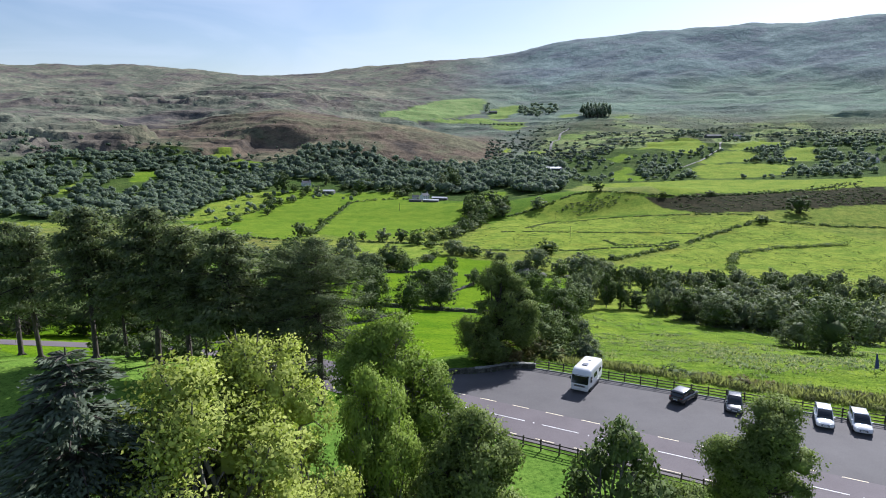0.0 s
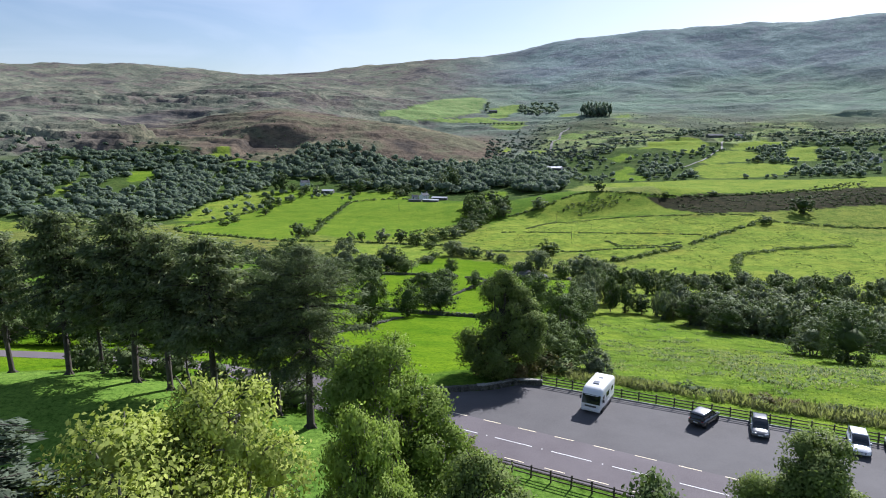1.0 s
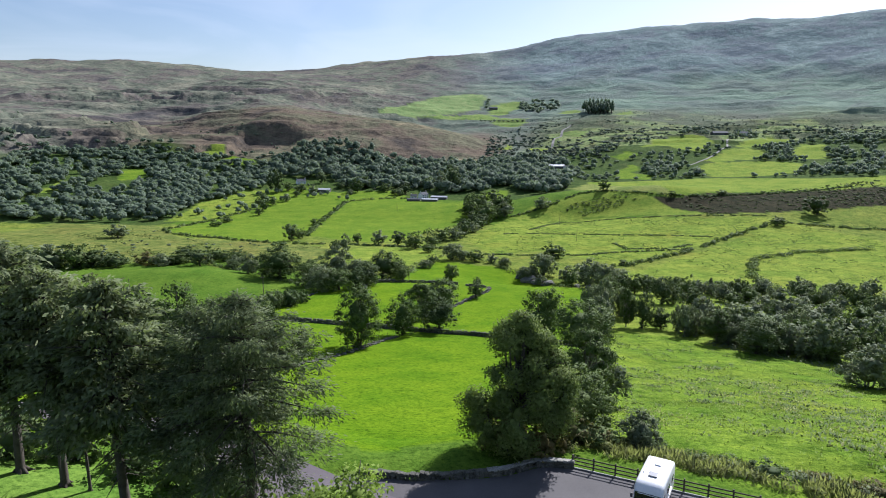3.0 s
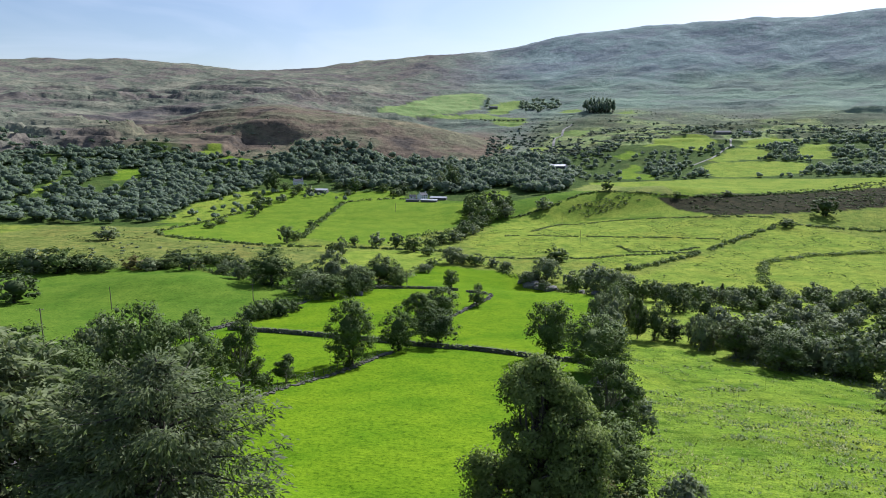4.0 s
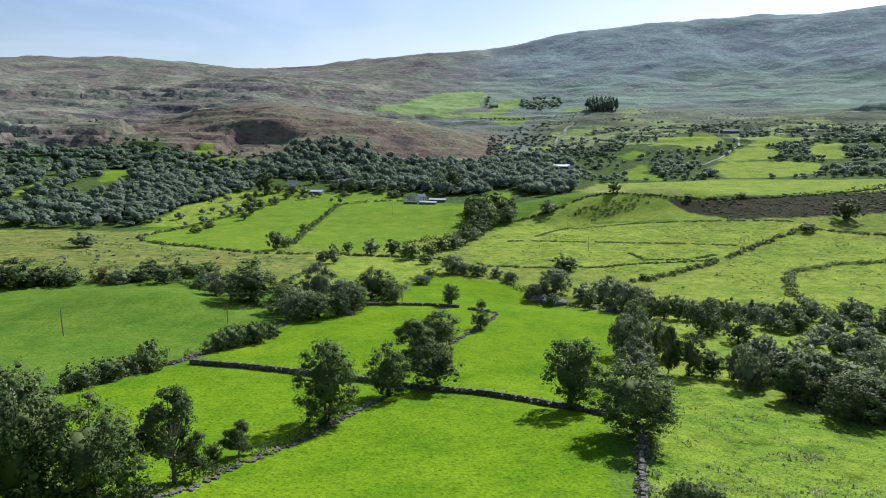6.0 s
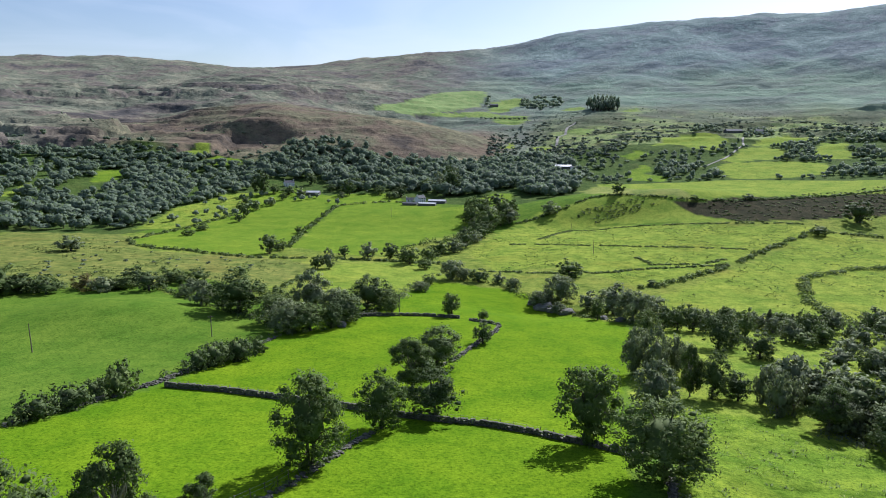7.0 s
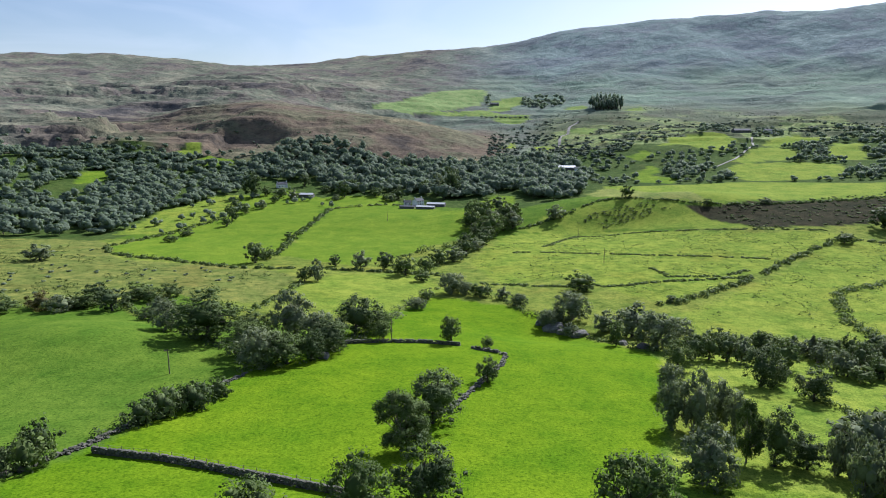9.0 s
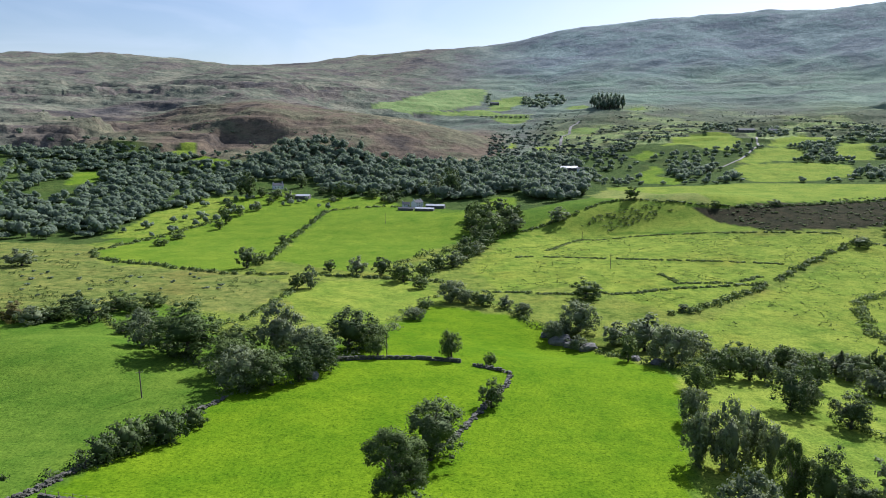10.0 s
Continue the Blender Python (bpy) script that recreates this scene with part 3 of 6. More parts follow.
def tube(points, radii, sides=7):
    """Vertices and faces of a tapered limb."""
    pts = [Vector(p) for p in points]
    verts, faces = [], []
    for k, p in enumerate(pts):
        d = (pts[min(k + 1, len(pts) - 1)] - pts[max(k - 1, 0)]).normalized()
        u = d.orthogonal().normalized()
        v = d.cross(u)
        for s in range(sides):
            a = 2 * math.pi * s / sides
            verts.append(p + radii[k] * (math.cos(a) * u + math.sin(a) * v))
    for k in range(len(pts) - 1):
        for s in range(sides):
            s2 = (s + 1) % sides
            faces.append((k * sides + s, k * sides + s2, (k + 1) * sides + s2, (k + 1) * sides + s))
    return verts, faces


def tubes(name, limbs, mat, sides=7):
    verts, faces = [], []
    for points, radii in limbs:
        v, f = tube(points, radii, sides)
        faces += [tuple(i + len(verts) for i in q) for q in f]
        verts += v
    return mesh_of(name, verts, faces, mat, True)


def broadleaf(name, seed, h, r, low, clumps, per, leaf, mat, bark, lumpy=0.3, stems=1, airy=0.0, dense=None):
    """Meshes of a broadleaved tree: trunk with limbs, and a crown of leaf clumps with gaps."""
    rg = np.random.default_rng(seed)
    zc, half = h * (1 + low) / 2, h * (1 - low) / 2
    d = unit(rg.normal(size=(clumps, 3)))
    dense = leaf > 0.25 if dense is None else dense
    depth = 1 - (0.22 if dense else 0.55 + 0.3 * airy) * rg.random(clumps) ** 1.6
    centre = d * depth[:, None] * np.array([r, r, half])
    centre[:, 2] *= np.where(centre[:, 2] < 0, 0.9, 1.0)
    squeeze = 1 - (0.08 if dense else 0.15) * np.clip(-centre[:, 2] / half, 0, 1) - 0.2 * np.clip(centre[:, 2] / half, 0, 1)
    centre[:, :2] *= squeeze[:, None]
    centre *= (1 + lumpy * (rg.random((clumps, 1)) - 0.5))
    lean = rg.normal(size=2) * 0.08 * r
    centre[:, :2] += lean
    centre[:, 2] += zc
    size = ((0.17 + 0.16 * rg.random(clumps)) * (1.0 if clumps > 75 or leaf > 0.28 else 1.25) if dense else (0.2 + 0.16 * rg.random(clumps))) * r * (1 - 0.3 * airy)
    inner = 2 if dense else per // 2
    own = np.repeat(np.arange(clumps), per + inner)
    fill = np.tile(np.arange(per + inner) >= per, clumps)
    out = unit(rg.normal(size=(len(own), 3)) + np.array([0, 0, 0.15]))
    far = np.where(fill, (0.45 if dense else 0.66) * rg.random(len(own)) ** 0.5, 0.5 + 0.55 * rg.random(len(own)) ** 0.6)
    at = centre[own] + out * (size[own] * far)[:, None] * np.array([1, 1, 0.95 if dense else 0.75])
    at[:, 2] = np.maximum(at[:, 2], 0.02 * h)
    facing = unit(out + 0.4 * rg.normal(size=out.shape) + np.array([0, 0, 0.1 if dense else 0.3]))
    ln = leaf * (0.6 + 0.8 * rg.random(len(own))) * np.where(fill, 2.3 if dense else 1.7, 1.0)
    whole = unit((at - np.array([lean[0], lean[1], zc])) / np.array([r, r, half]))
    soft = unit((0.8 if dense else 0.7) * out + (1.05 if dense else 0.45) * whole + (0.45 if dense else 0.8) * facing + np.array([0, 0, 0.12]))
    core = (0.34 if leaf > 0.28 else 0.16 if dense else 0.2) * size[:, None] * np.array([1, 1, 0.75]) * (1 - 0.35 * airy)
    heart = np.maximum(centre, [-99, -99, 0.5 * float(size.min())])
    if dense:
        deep = np.array([lean[0], lean[1], zc]) + unit(rg.normal(size=(7, 3))) * np.array([r, r, half]) * 0.26
        heart, core = np.concatenate([heart, deep]), np.concatenate([core, np.tile(np.array([r, r, half]) * (0.36 if leaf > 0.28 else 0.3), (7, 1))])
    crown = quads_mesh(name + "_crown", leaves(at, facing, ln, ln * 0.62, rg), mat, soft, lumps(heart, core, rg, 0.18 if dense else 0.1, 1 if dense else 2))
    limbs = []
    for s in range(stems):
        off = np.array([*(rg.normal(size=2) * 0.06 * r * (stems > 1)), 0])
        top = np.array([lean[0] + off[0] * 4, lean[1] + off[1] * 4, h * (0.72 + 0.1 * rg.random())])
        base = h * 0.032 / stems ** 0.5
        pts = [off + (top - off) * f + np.array([*(rg.normal(size=2) * 0.02 * r), 0]) * (0 < f < 1) for f in (0, 0.03, 0.2, 0.45, 0.7, 1)]
        limbs.append((pts, [base * k for k in (1.5, 1.1, 0.9, 0.7, 0.42, 0.08)]))
    for k in rg.choice(clumps, min(clumps, 26), replace=False):
        pts0, rad0 = limbs[rg.integers(stems)]
        f = 0.25 + 0.6 * rg.random()
        a = np.array(pts0[2]) * (1 - f) + np.array(pts0[4]) * f
        a[2] = min(a[2], centre[k][2] - 0.05 * h)
        m = (a + centre[k]) / 2 + np.array([0, 0, 0.04 * h])
        limbs.append(([a, m, centre[k]], [h * 0.011, h * 0.007, h * 0.002]))
    return tubes(name + "_trunk", limbs, bark, 6), crown, h, r


def conifer(name, seed, h, r, bare, mat, bark, dense=1.0, cone=False, spray=0.95, slim=0.34):
    """Meshes of a conifer: straight trunk, whorls of drooping boughs carrying needle sprays."""
    rg = np.random.default_rng(seed)
    limbs = [([(0, 0, 0), (0, 0, 0.4), (0.05 * r, 0, 0.35 * h), (0, 0.04 * r, 0.7 * h), (0, 0, h)], [h * k for k in (0.034, 0.022, 0.014, 0.006, 0.001)])]
    for k in range(5):
        a = k * 1.26 + rg.random()
        limbs.append(([(0, 0, 0.5), (0.5 * math.cos(a), 0.5 * math.sin(a), 0.12), (0.95 * math.cos(a), 0.95 * math.sin(a), -0.12)], [h * 0.013, h * 0.01, h * 0.004]))
    at, up, way = [], [], []
    z = bare * h
    while z < h * 0.985:
        f = (z - bare * h) / (h * (1 - bare))
        reach = r * ((1 - f) ** 0.55 * 0.98 + 0.03 if cone else (0.62 + 0.5 * rg.random()) * (1 - 0.8 * f ** 2.6))
        n = 6 if cone else 5
        for k in range(n):
            if rg.random() > 0.92:
                continue
            a = 2 * math.pi * (k + rg.random()) / n
            ln = reach * (0.6 + 0.55 * rg.random())
            out = np.array([math.cos(a), math.sin(a), 0])
            rise, droop = (0.12 + 0.3 * f, 0.32 + 0.2 * rg.random()) if cone else (0.1 + 0.45 * f + 0.15 * rg.random(), 0.2 + 0.12 * rg.random())
            curve = lambda s: np.array([0, 0, z]) + out * ln * s + np.array([0, 0, ln * (rise * s - droop * s * s)])
            limbs.append(([curve(0), curve(0.5), curve(1)], [0.05 + 0.012 * ln, 0.03, 0.01]))
            m = max(4, int(ln * 9 * dense))
            s = (0.15 if cone else 0.32) + 0.72 * rg.random(m) ** 0.75
            side = np.cross(out, (0, 0, 1))
            p = np.array([curve(q) for q in s])
            p += side * (rg.normal(size=m) * 0.24 * ln * s * 0.8)[:, None] + np.array([0, 0, -1]) * (rg.random(m) * 0.12 * ln)[:, None]
            at.append(p)
            up.append(np.array([0, 0, 1.0]) + 0.75 * rg.normal(size=(m, 3)))
            way.append(out * 1.0 + side * rg.normal(size=m)[:, None] * 0.7 + np.array([0, 0, -0.3]))
        z += (0.42 if cone else 0.62) * (0.7 + 0.6 * rg.random()) * max(0.55, h / 20)
    at, up, way = np.concatenate(at), np.concatenate(up), np.concatenate(way)
    ln = spray * (0.6 + 0.7 * rg.random(len(at)))
    soft = unit(unit(at * np.array([1, 1, 0])) * 0.6 + unit(up) * 0.8 + np.array([0, 0, 0.2]))
    crown = quads_mesh(name + "_crown", leaves(at, up, ln, ln * slim, rg, way), mat, soft)
    return tubes(name + "_trunk", limbs, bark, 6), crown, h, r


def billowy(name, seed, h, r, low, billows, tufts_on, per, leaf, mat, bark, open_crown=0.0):
    """Meshes of a near broadleaved tree: a crown of rounded billows, each set with tufts of leaves, over forking limbs."""
    rg = np.random.default_rng(seed)
    half, zc = h * (1 - low) / 2, h * (1 + low) / 2
    # the crown is a cluster of lesser crowns, one to each great limb
    lesser = 6
    a = 2 * np.pi * (np.arange(lesser) + 0.6 * rg.random(lesser)) / lesser
    out = np.where(np.arange(lesser) == 0, 0.1, 0.38 + 0.12 * rg.random(lesser))
    lift = np.where(np.arange(lesser) == 0, 0.42, np.linspace(-0.55, 0.22, lesser) + rg.uniform(-0.1, 0.1, lesser))
    hub = np.stack([out * r * np.cos(a), out * r * np.sin(a), zc + lift * half], 1)
    girth = np.stack([r * (0.5 + 0.1 * rg.random(lesser))] * 2 + [half * (0.56 + 0.1 * rg.random(lesser))], 1)
    limb = np.arange(billows) % lesser
    way = unit(rg.normal(size=(billows, 3)) + unit(hub[limb] - np.array([0, 0, zc])) * 0.7 + np.array([0, 0, 0.12]))
    size = r * (0.17 + 0.17 * rg.random(billows))
    centre = hub[limb] + way * (girth[limb] - 0.6 * size[:, None]) * (0.7 + 0.42 * rg.random((billows, 1)))
    centre[:, 2] = np.clip(centre[:, 2], low * h + 0.5 * size, h - 0.8 * size)
    own = np.repeat(np.arange(billows), tufts_on)
    d = unit(rg.normal(size=(len(own), 3)) + 0.75 * way[own] + np.array([0, 0, 0.35]))
    tuft = centre[own] + d * size[own][:, None] * np.array([1, 1, 0.82]) * (0.72 + 0.38 * rg.random((len(own), 1)) ** 0.8)
    keep = rg.random(len(own)) > 0.1 + 0.3 * open_crown
    tuft, d, own = tuft[keep], d[keep], own[keep]
    which = np.repeat(np.arange(len(own)), per)
    spread = 0.055 * r
    off = rg.normal(size=(len(which), 3)) * spread * np.array([1, 1, 0.7])
    at = tuft[which] + off
    facing = unit(0.7 * d[which] + 0.75 * rg.normal(size=off.shape) + np.array([0, 0, 0.35]))
    ln = leaf * (0.6 + 0.8 * rg.random(len(which)))
    soft = unit(0.75 * d[which] + 0.5 * unit(off) + 0.6 * facing + 0.25 * way[own][which])
    core = np.concatenate([size[:, None] * np.array([1, 1, 0.8]) * (0.5 - 0.25 * open_crown), girth * (0.22 - 0.2 * open_crown)])
    crown = quads_mesh(name + "_crown", leaves(at, facing, ln, ln * 0.6, rg), mat, soft, lumps(np.concatenate([centre, hub]), core, rg, 0.16, 2))
    top = np.array([*(rg.normal(size=2) * 0.05 * r), h * 0.8])
    base = h * 0.026
    trunk = [np.array([0, 0, -0.3]), np.array([0, 0, 0.5]), top * np.array([0.3, 0.3, 0.28]), top * np.array([0.7, 0.7, 0.6]), top]
    limbs = [(trunk, [base * q for q in (1.6, 1.1, 0.85, 0.55, 0.1)])]
    for c in centre:
        f = float(np.clip((c[2] - 0.3 * h) / (0.7 * h), 0.05, 0.8)) * rg.uniform(0.55, 0.95)
        a = trunk[2] * (1 - f) + trunk[3] * f
        a[2] = min(a[2], c[2] - 0.06 * h)
        knee = a * 0.45 + c * 0.55 + rg.normal(size=3) * 0.04 * h
        limbs.append(([a, knee, c], [h * 0.012, h * 0.007, h * 0.003]))
        for _ in range(3):
            tip = c + unit(rg.normal(size=3) + np.array([0, 0, 0.4])) * 0.3 * r
            limbs.append(([knee * 0.3 + c * 0.7, (c + tip) / 2, tip], [h * 0.004, h * 0.003, h * 0.001]))
    return tubes(name + "_trunk", limbs, bark, 6), crown, h, r


def shaggy(name, seed, h, r, bare, mat, bark, per=18, spray=0.54, slim=0.36):
    """Meshes of an old forest conifer: many uneven boughs that sag and lift at the tip, hung with tufts of needle sprays."""
    rg = np.random.default_rng(seed)
    bend = rg.normal(size=2) * 0.012 * h
    limbs = [([(0, 0, -0.3), (0, 0, 0.5), (bend[0], bend[1], 0.35 * h), (0.4 * bend[0], -bend[1], 0.7 * h), (0, 0, h)], [h * k for k in (0.036, 0.022, 0.017, 0.011, 0.002)])]
    for k in range(6):
        a = k * 1.05 + 0.6 * rg.random()
        n = 0.9 + 0.5 * rg.random()
        limbs.append(([(0, 0, 0.7), (0.45 * n * math.cos(a), 0.45 * n * math.sin(a), 0.2), (n * math.cos(a), n * math.sin(a), -0.2)], [h * 0.013, h * 0.01, h * 0.004]))
    at, up, way, soft = [], [], [], []
    count = 104
    for k in range(count + 16):
        dead = k >= count
        f = -0.35 * rg.random() if dead else ((k + rg.random()) / count) ** 0.92
        z = h * (bare + (1 - bare) * 0.985 * f)
        shape = np.interp(f, (-0.4, 0, 0.25, 0.55, 0.8, 0.93, 1), (0.3, 0.62, 0.95, 0.8, 0.52, 0.27, 0.07))
        ln = float(r * shape * (0.42 + 0.85 * rg.random()))
        a = 2.4 * k + rg.normal() * 0.5
        out = np.array([math.cos(a), math.sin(a), 0])
        side = np.cross(out, (0, 0, 1))
        rise, sag, tip = 0.55 * f - 0.02 + 0.12 * rg.random(), 0.5 - 0.3 * f + 0.15 * rg.random(), 0.16 + 0.1 * rg.random()
        swing = 0.12 * rg.normal()
        curve = lambda q: np.array([0, 0, z]) + (out * q + side * swing * q * q) * ln + np.array([0, 0, ln * (rise * q - sag * q * q + tip * q ** 4)])
        limbs.append(([curve(0), curve(0.35), curve(0.7), curve(1)], [0.05 + 0.011 * ln, 0.035 + 0.006 * ln, 0.025, 0.008]))
        if dead:
            continue
        tufts_on = max(3, int(2.4 * ln))
        for q in 0.22 + 0.8 * rg.random(tufts_on) ** 0.8:
            c = curve(q) + side * rg.normal() * 0.2 * ln * (1.15 - 0.6 * q)
            c = c + np.array([0, 0, -0.2 * rg.random()])
            m = int(per * (0.6 + 0.8 * rg.random()))
            off = rg.normal(size=(m, 3)) * np.array([0.42, 0.42, 0.17])
            off[:, 2] -= 0.22 * rg.random(m) * np.linalg.norm(off[:, :2], axis=1)
            at.append(c + off)
            up.append(np.array([0, 0, 1.0]) + 0.65 * rg.normal(size=(m, 3)))
            way.append(out + unit(off) * 0.9 + np.array([0, 0, -0.3]) + 0.4 * rg.normal(size=(m, 3)))
            soft.append(unit(0.7 * out + 1.1 * unit(off * np.array([1, 1, 2.5])) + np.array([0, 0, 0.35])))
    at, up, way = np.concatenate(at), np.concatenate(up), np.concatenate(way)
    ln = spray * (0.6 + 0.8 * rg.random(len(at)))
    crown = quads_mesh(name + "_crown", leaves(at, up, ln, ln * slim, rg, way), mat, unit(np.concatenate(soft) + 0.5 * unit(up)))
    return tubes(name + "_trunk", limbs, bark, 6), crown, h, r


def plant(kind, name, x, y, h, r, label, category="tree", group="", turn=None, sink=0.15, rg=random):
    """Sets a tree or bush of a kind on the ground."""
    trunk, crown, h0, r0 = kind
    ob = thing(name, label, category, group)
    a = rg.random() * 6.283 if turn is None else turn
    ob.matrix_basis = Matrix.LocRotScale((x, y, float(height(x, y)) - sink), Euler((0, 0, a)), (r / r0, r / r0, h / h0))
    part("trunk", trunk, None, ob)
    part("crown", crown, None, ob)
    return ob


# ---- kinds of tree and bush ----
ASH = [billowy("ash", 11 + k, 14, 5, 0.06, 78, 56, 12, 0.235, M_ASH, M_GREYBARK, 0.25) for k in range(2)]
YELLOW = [billowy("yellowing", 21 + k, 18, 5, 0.25, 84, 54, 14, 0.21, M_YELLOW, M_GREYBARK, 0.35) for k in range(2)]
NEARDARK = [broadleaf("neardark", 31 + k, 13, 5, 0.02, 90, 80, 0.34, M_MID, M_BARK, 0.35, 1 + k, 0.0) for k in range(2)]
SYCAMORE = [billowy("sycamore", 35 + k, 13, 5, 0.0, 80, 46, 13, (0.24, 0.25)[k], M_SYCAMORE, M_BARK, (0.15, 0.0)[k]) for k in range(2)]
THIN = [billowy("thin", 41 + k, 12, 4.5, 0.06, 52, 32, 11, 0.29, M_MID, M_GREYBARK, (0.6, 0.25)[k]) for k in range(2)]
ROUND = [broadleaf("round", 51 + k, 12, 5, 0.02, 96, 46, 0.38, M_DARK if k % 2 else M_MID, M_BARK, 0.4, 1) for k in range(4)]
LITE = [broadleaf("lite", 151 + k, 12, 5, 0.02, 44, 15, 0.84, (M_DARK, M_MID, M_MID, M_WILLOW)[k], M_BARK, 0.4, 1) for k in range(4)]
SCRUBBY = [broadleaf("scrubby", 161 + k, 9, 5, -0.02, 44, 15, 0.8, M_WILLOW, M_GREYBARK, 0.4, 3) for k in range(2)]
WILLOW = [broadleaf("willow", 61 + k, 9, 5, -0.02, 76, 34, 0.51, M_WILLOW, M_GREYBARK, 0.45, 3) for k in range(2)]
BUSH = [broadleaf("bush", 71 + k, 5, 3.5, -0.12, 36, 19, 0.47, (M_DARK, M_MID, M_RUSSET)[k], M_BARK, 0.5, 3) for k in range(3)]
PINE = [shaggy("pine", 81 + k, 19, 6.6, (0.36, 0.44, 0.4)[k], M_NEEDLE, M_BARK) for k in range(3)]
FINEPINE = [shaggy("finepine", 87 + k, 19, 6.6, 0.36, M_NEEDLE, M_BARK, 46, 0.32, 0.28) for k in range(2)]
SPRUCE = [conifer("spruce", 91, 20, 5.6, 0.03, M_SPRUCE, M_BARK, 10.0, True, 0.31, 0.32)]
SAPLING = [conifer("sapling", 95, 8, 2.2, 0.03, M_NEEDLE, M_BARK, 1.0, True, 0.7)]

# ---- the trees round the lawn and the car park ----
for k, (x, y, h, r) in enumerate([(-72, 97, 19, 6), (-63, 90, 20, 5.8), (-55.7, 83.4, 18.5, 5.4), (-44.2, 76.8, 19.5, 5.4), (-41.0, 78.2, 16, 3.6), (-35.3, 74.7, 19.6, 6.2), (-30.8, 73.3, 18, 5.2), (-28.6, 73.0, 13, 2.0),
                                  (-25.0, 71.5, 18.6, 6.2), (-18.2, 71.2, 17.6, 5.8), (-14.1, 68.7, 19.6, 6.7)]):
    plant(FINEPINE[k % 2] if k > 8 else PINE[(k * 2 + k // 3) % 3], "pine_tree", x, y, h, r, "tall dark conifer with drooping boughs at the lawn's edge", "tree", "row of conifers by the road")
plant(SPRUCE[0], "spruce_tree", -15.8, 25.2, 21.9, 8.2, "dark grey-green spruce with dense layered boughs on the lawn")
plant(YELLOW[0], "ash_tree", -11.2, 25.8, 20.8, 5.6, "broad ash with yellowing late-summer leaves")
plant(YELLOW[1], "ash_tree", -9.1, 31.2, 20.6, 4.7, "broad ash with yellowing late-summer leaves")
plant(ASH[0], "ash_tree", -3.9, 51.0, 16.0, 5.2, "tall fresh green ash beside the road")
plant(ASH[1], "ash_tree", -4.8, 36.5, 16.4, 3.1, "fresh green ash with an open crown")
plant(SYCAMORE[0], "sycamore_tree", 1.6, 38.0, 13.6, 4.8, "dark green sycamore beside the roadside fence")
plant(THIN[0], "hawthorn_tree", 9.6, 32.5, 14.8, 4.3, "open-crowned tree with bare twisted limbs showing")
plant(SYCAMORE[1], "sycamore_tree", 14.5, 36.0, 9.5, 3.4, "low dark tree on the grass below the fence")
plant(SYCAMORE[1], "sycamore_tree", 25.0, 46.0, 10.8, 4.1, "dense dark green tree beside the car park")
plant(SYCAMORE[0], "sycamore_tree", 7.6, 84.5, 13.4, 5.2, "spreading dark tree behind the car park wall")
plant(NEARDARK[0], "hedgerow_tree", 14.6, 92.0, 8.4, 4.0, "grey-green tree on the bank below the car park")
plant(THIN[1], "hedgerow_tree", 20.5, 112.0, 12.5, 4.6, "tree with browning leaf tips on the field boundary")
plant(WILLOW[0], "willow_bush", 24.5, 117.0, 7.5, 4.0, "silvery willow bush on the field boundary")
plant(BUSH[2], "shrub", 1.9, 62.9, 1.7, 1.6, "reddish shrub at the end of the fence", "shrub")
plant(WILLOW[1], "willow_bush", 20.3, 86.2, 3.8, 2.3, "silvery willow bush behind the fence", "shrub")
plant(BUSH[1], "shrub", 15.0, 86.5, 2.6, 3.2, "low green shrub behind the fence", "shrub")
for x, y, h in [(-38, 78, 4), (-33, 79, 3.5), (-44, 82, 4.5), (-22, 76, 3.6), (-17, 74, 3.2), (-27, 78, 3.6), (-52, 94, 3.4), (-49, 91, 2.6)]:
    plant(BUSH[int(h) % 2], "laurel_bush", x, y, h, 2.8, "dark evergreen bush between the lawn and the road", "shrub", "bushes by the road")

# ---- trees of the pastures ----
GROUP_WALL = "trees along the field walls"
for x, y, h, r, kind in [(-19.8, 169.4, 14.6, 5.2, NEARDARK[1]), (25.2, 182.4, 14.6, 5.6, ROUND[2]), (33.5, 165, 12.2, 6.4, NEARDARK[0]), (-34.3, 141.1, 13.3, 4.1, THIN[0]), (-10.7, 188.3, 11, 4.4, ROUND[0]),
                         (-0.8, 195.8, 10.1, 5.0, ROUND[1]), (-6.3, 218.8, 11.9, 5.4, THIN[1]), (-1.0, 233.8, 11.1, 6.0, ROUND[3]), (4.5, 307, 9, 3.4, ROUND[2]), (15.7, 300.5, 4, 1.9, ROUND[0]),
                         (13, 263.5, 6.7, 2.9, ROUND[1]), (-17.8, 306.9, 6.8, 3.2, ROUND[2])]:
    plant(kind, "hedgerow_tree", x, y, h, r, "round-headed green tree standing by a dry stone wall", "tree", GROUP_WALL)
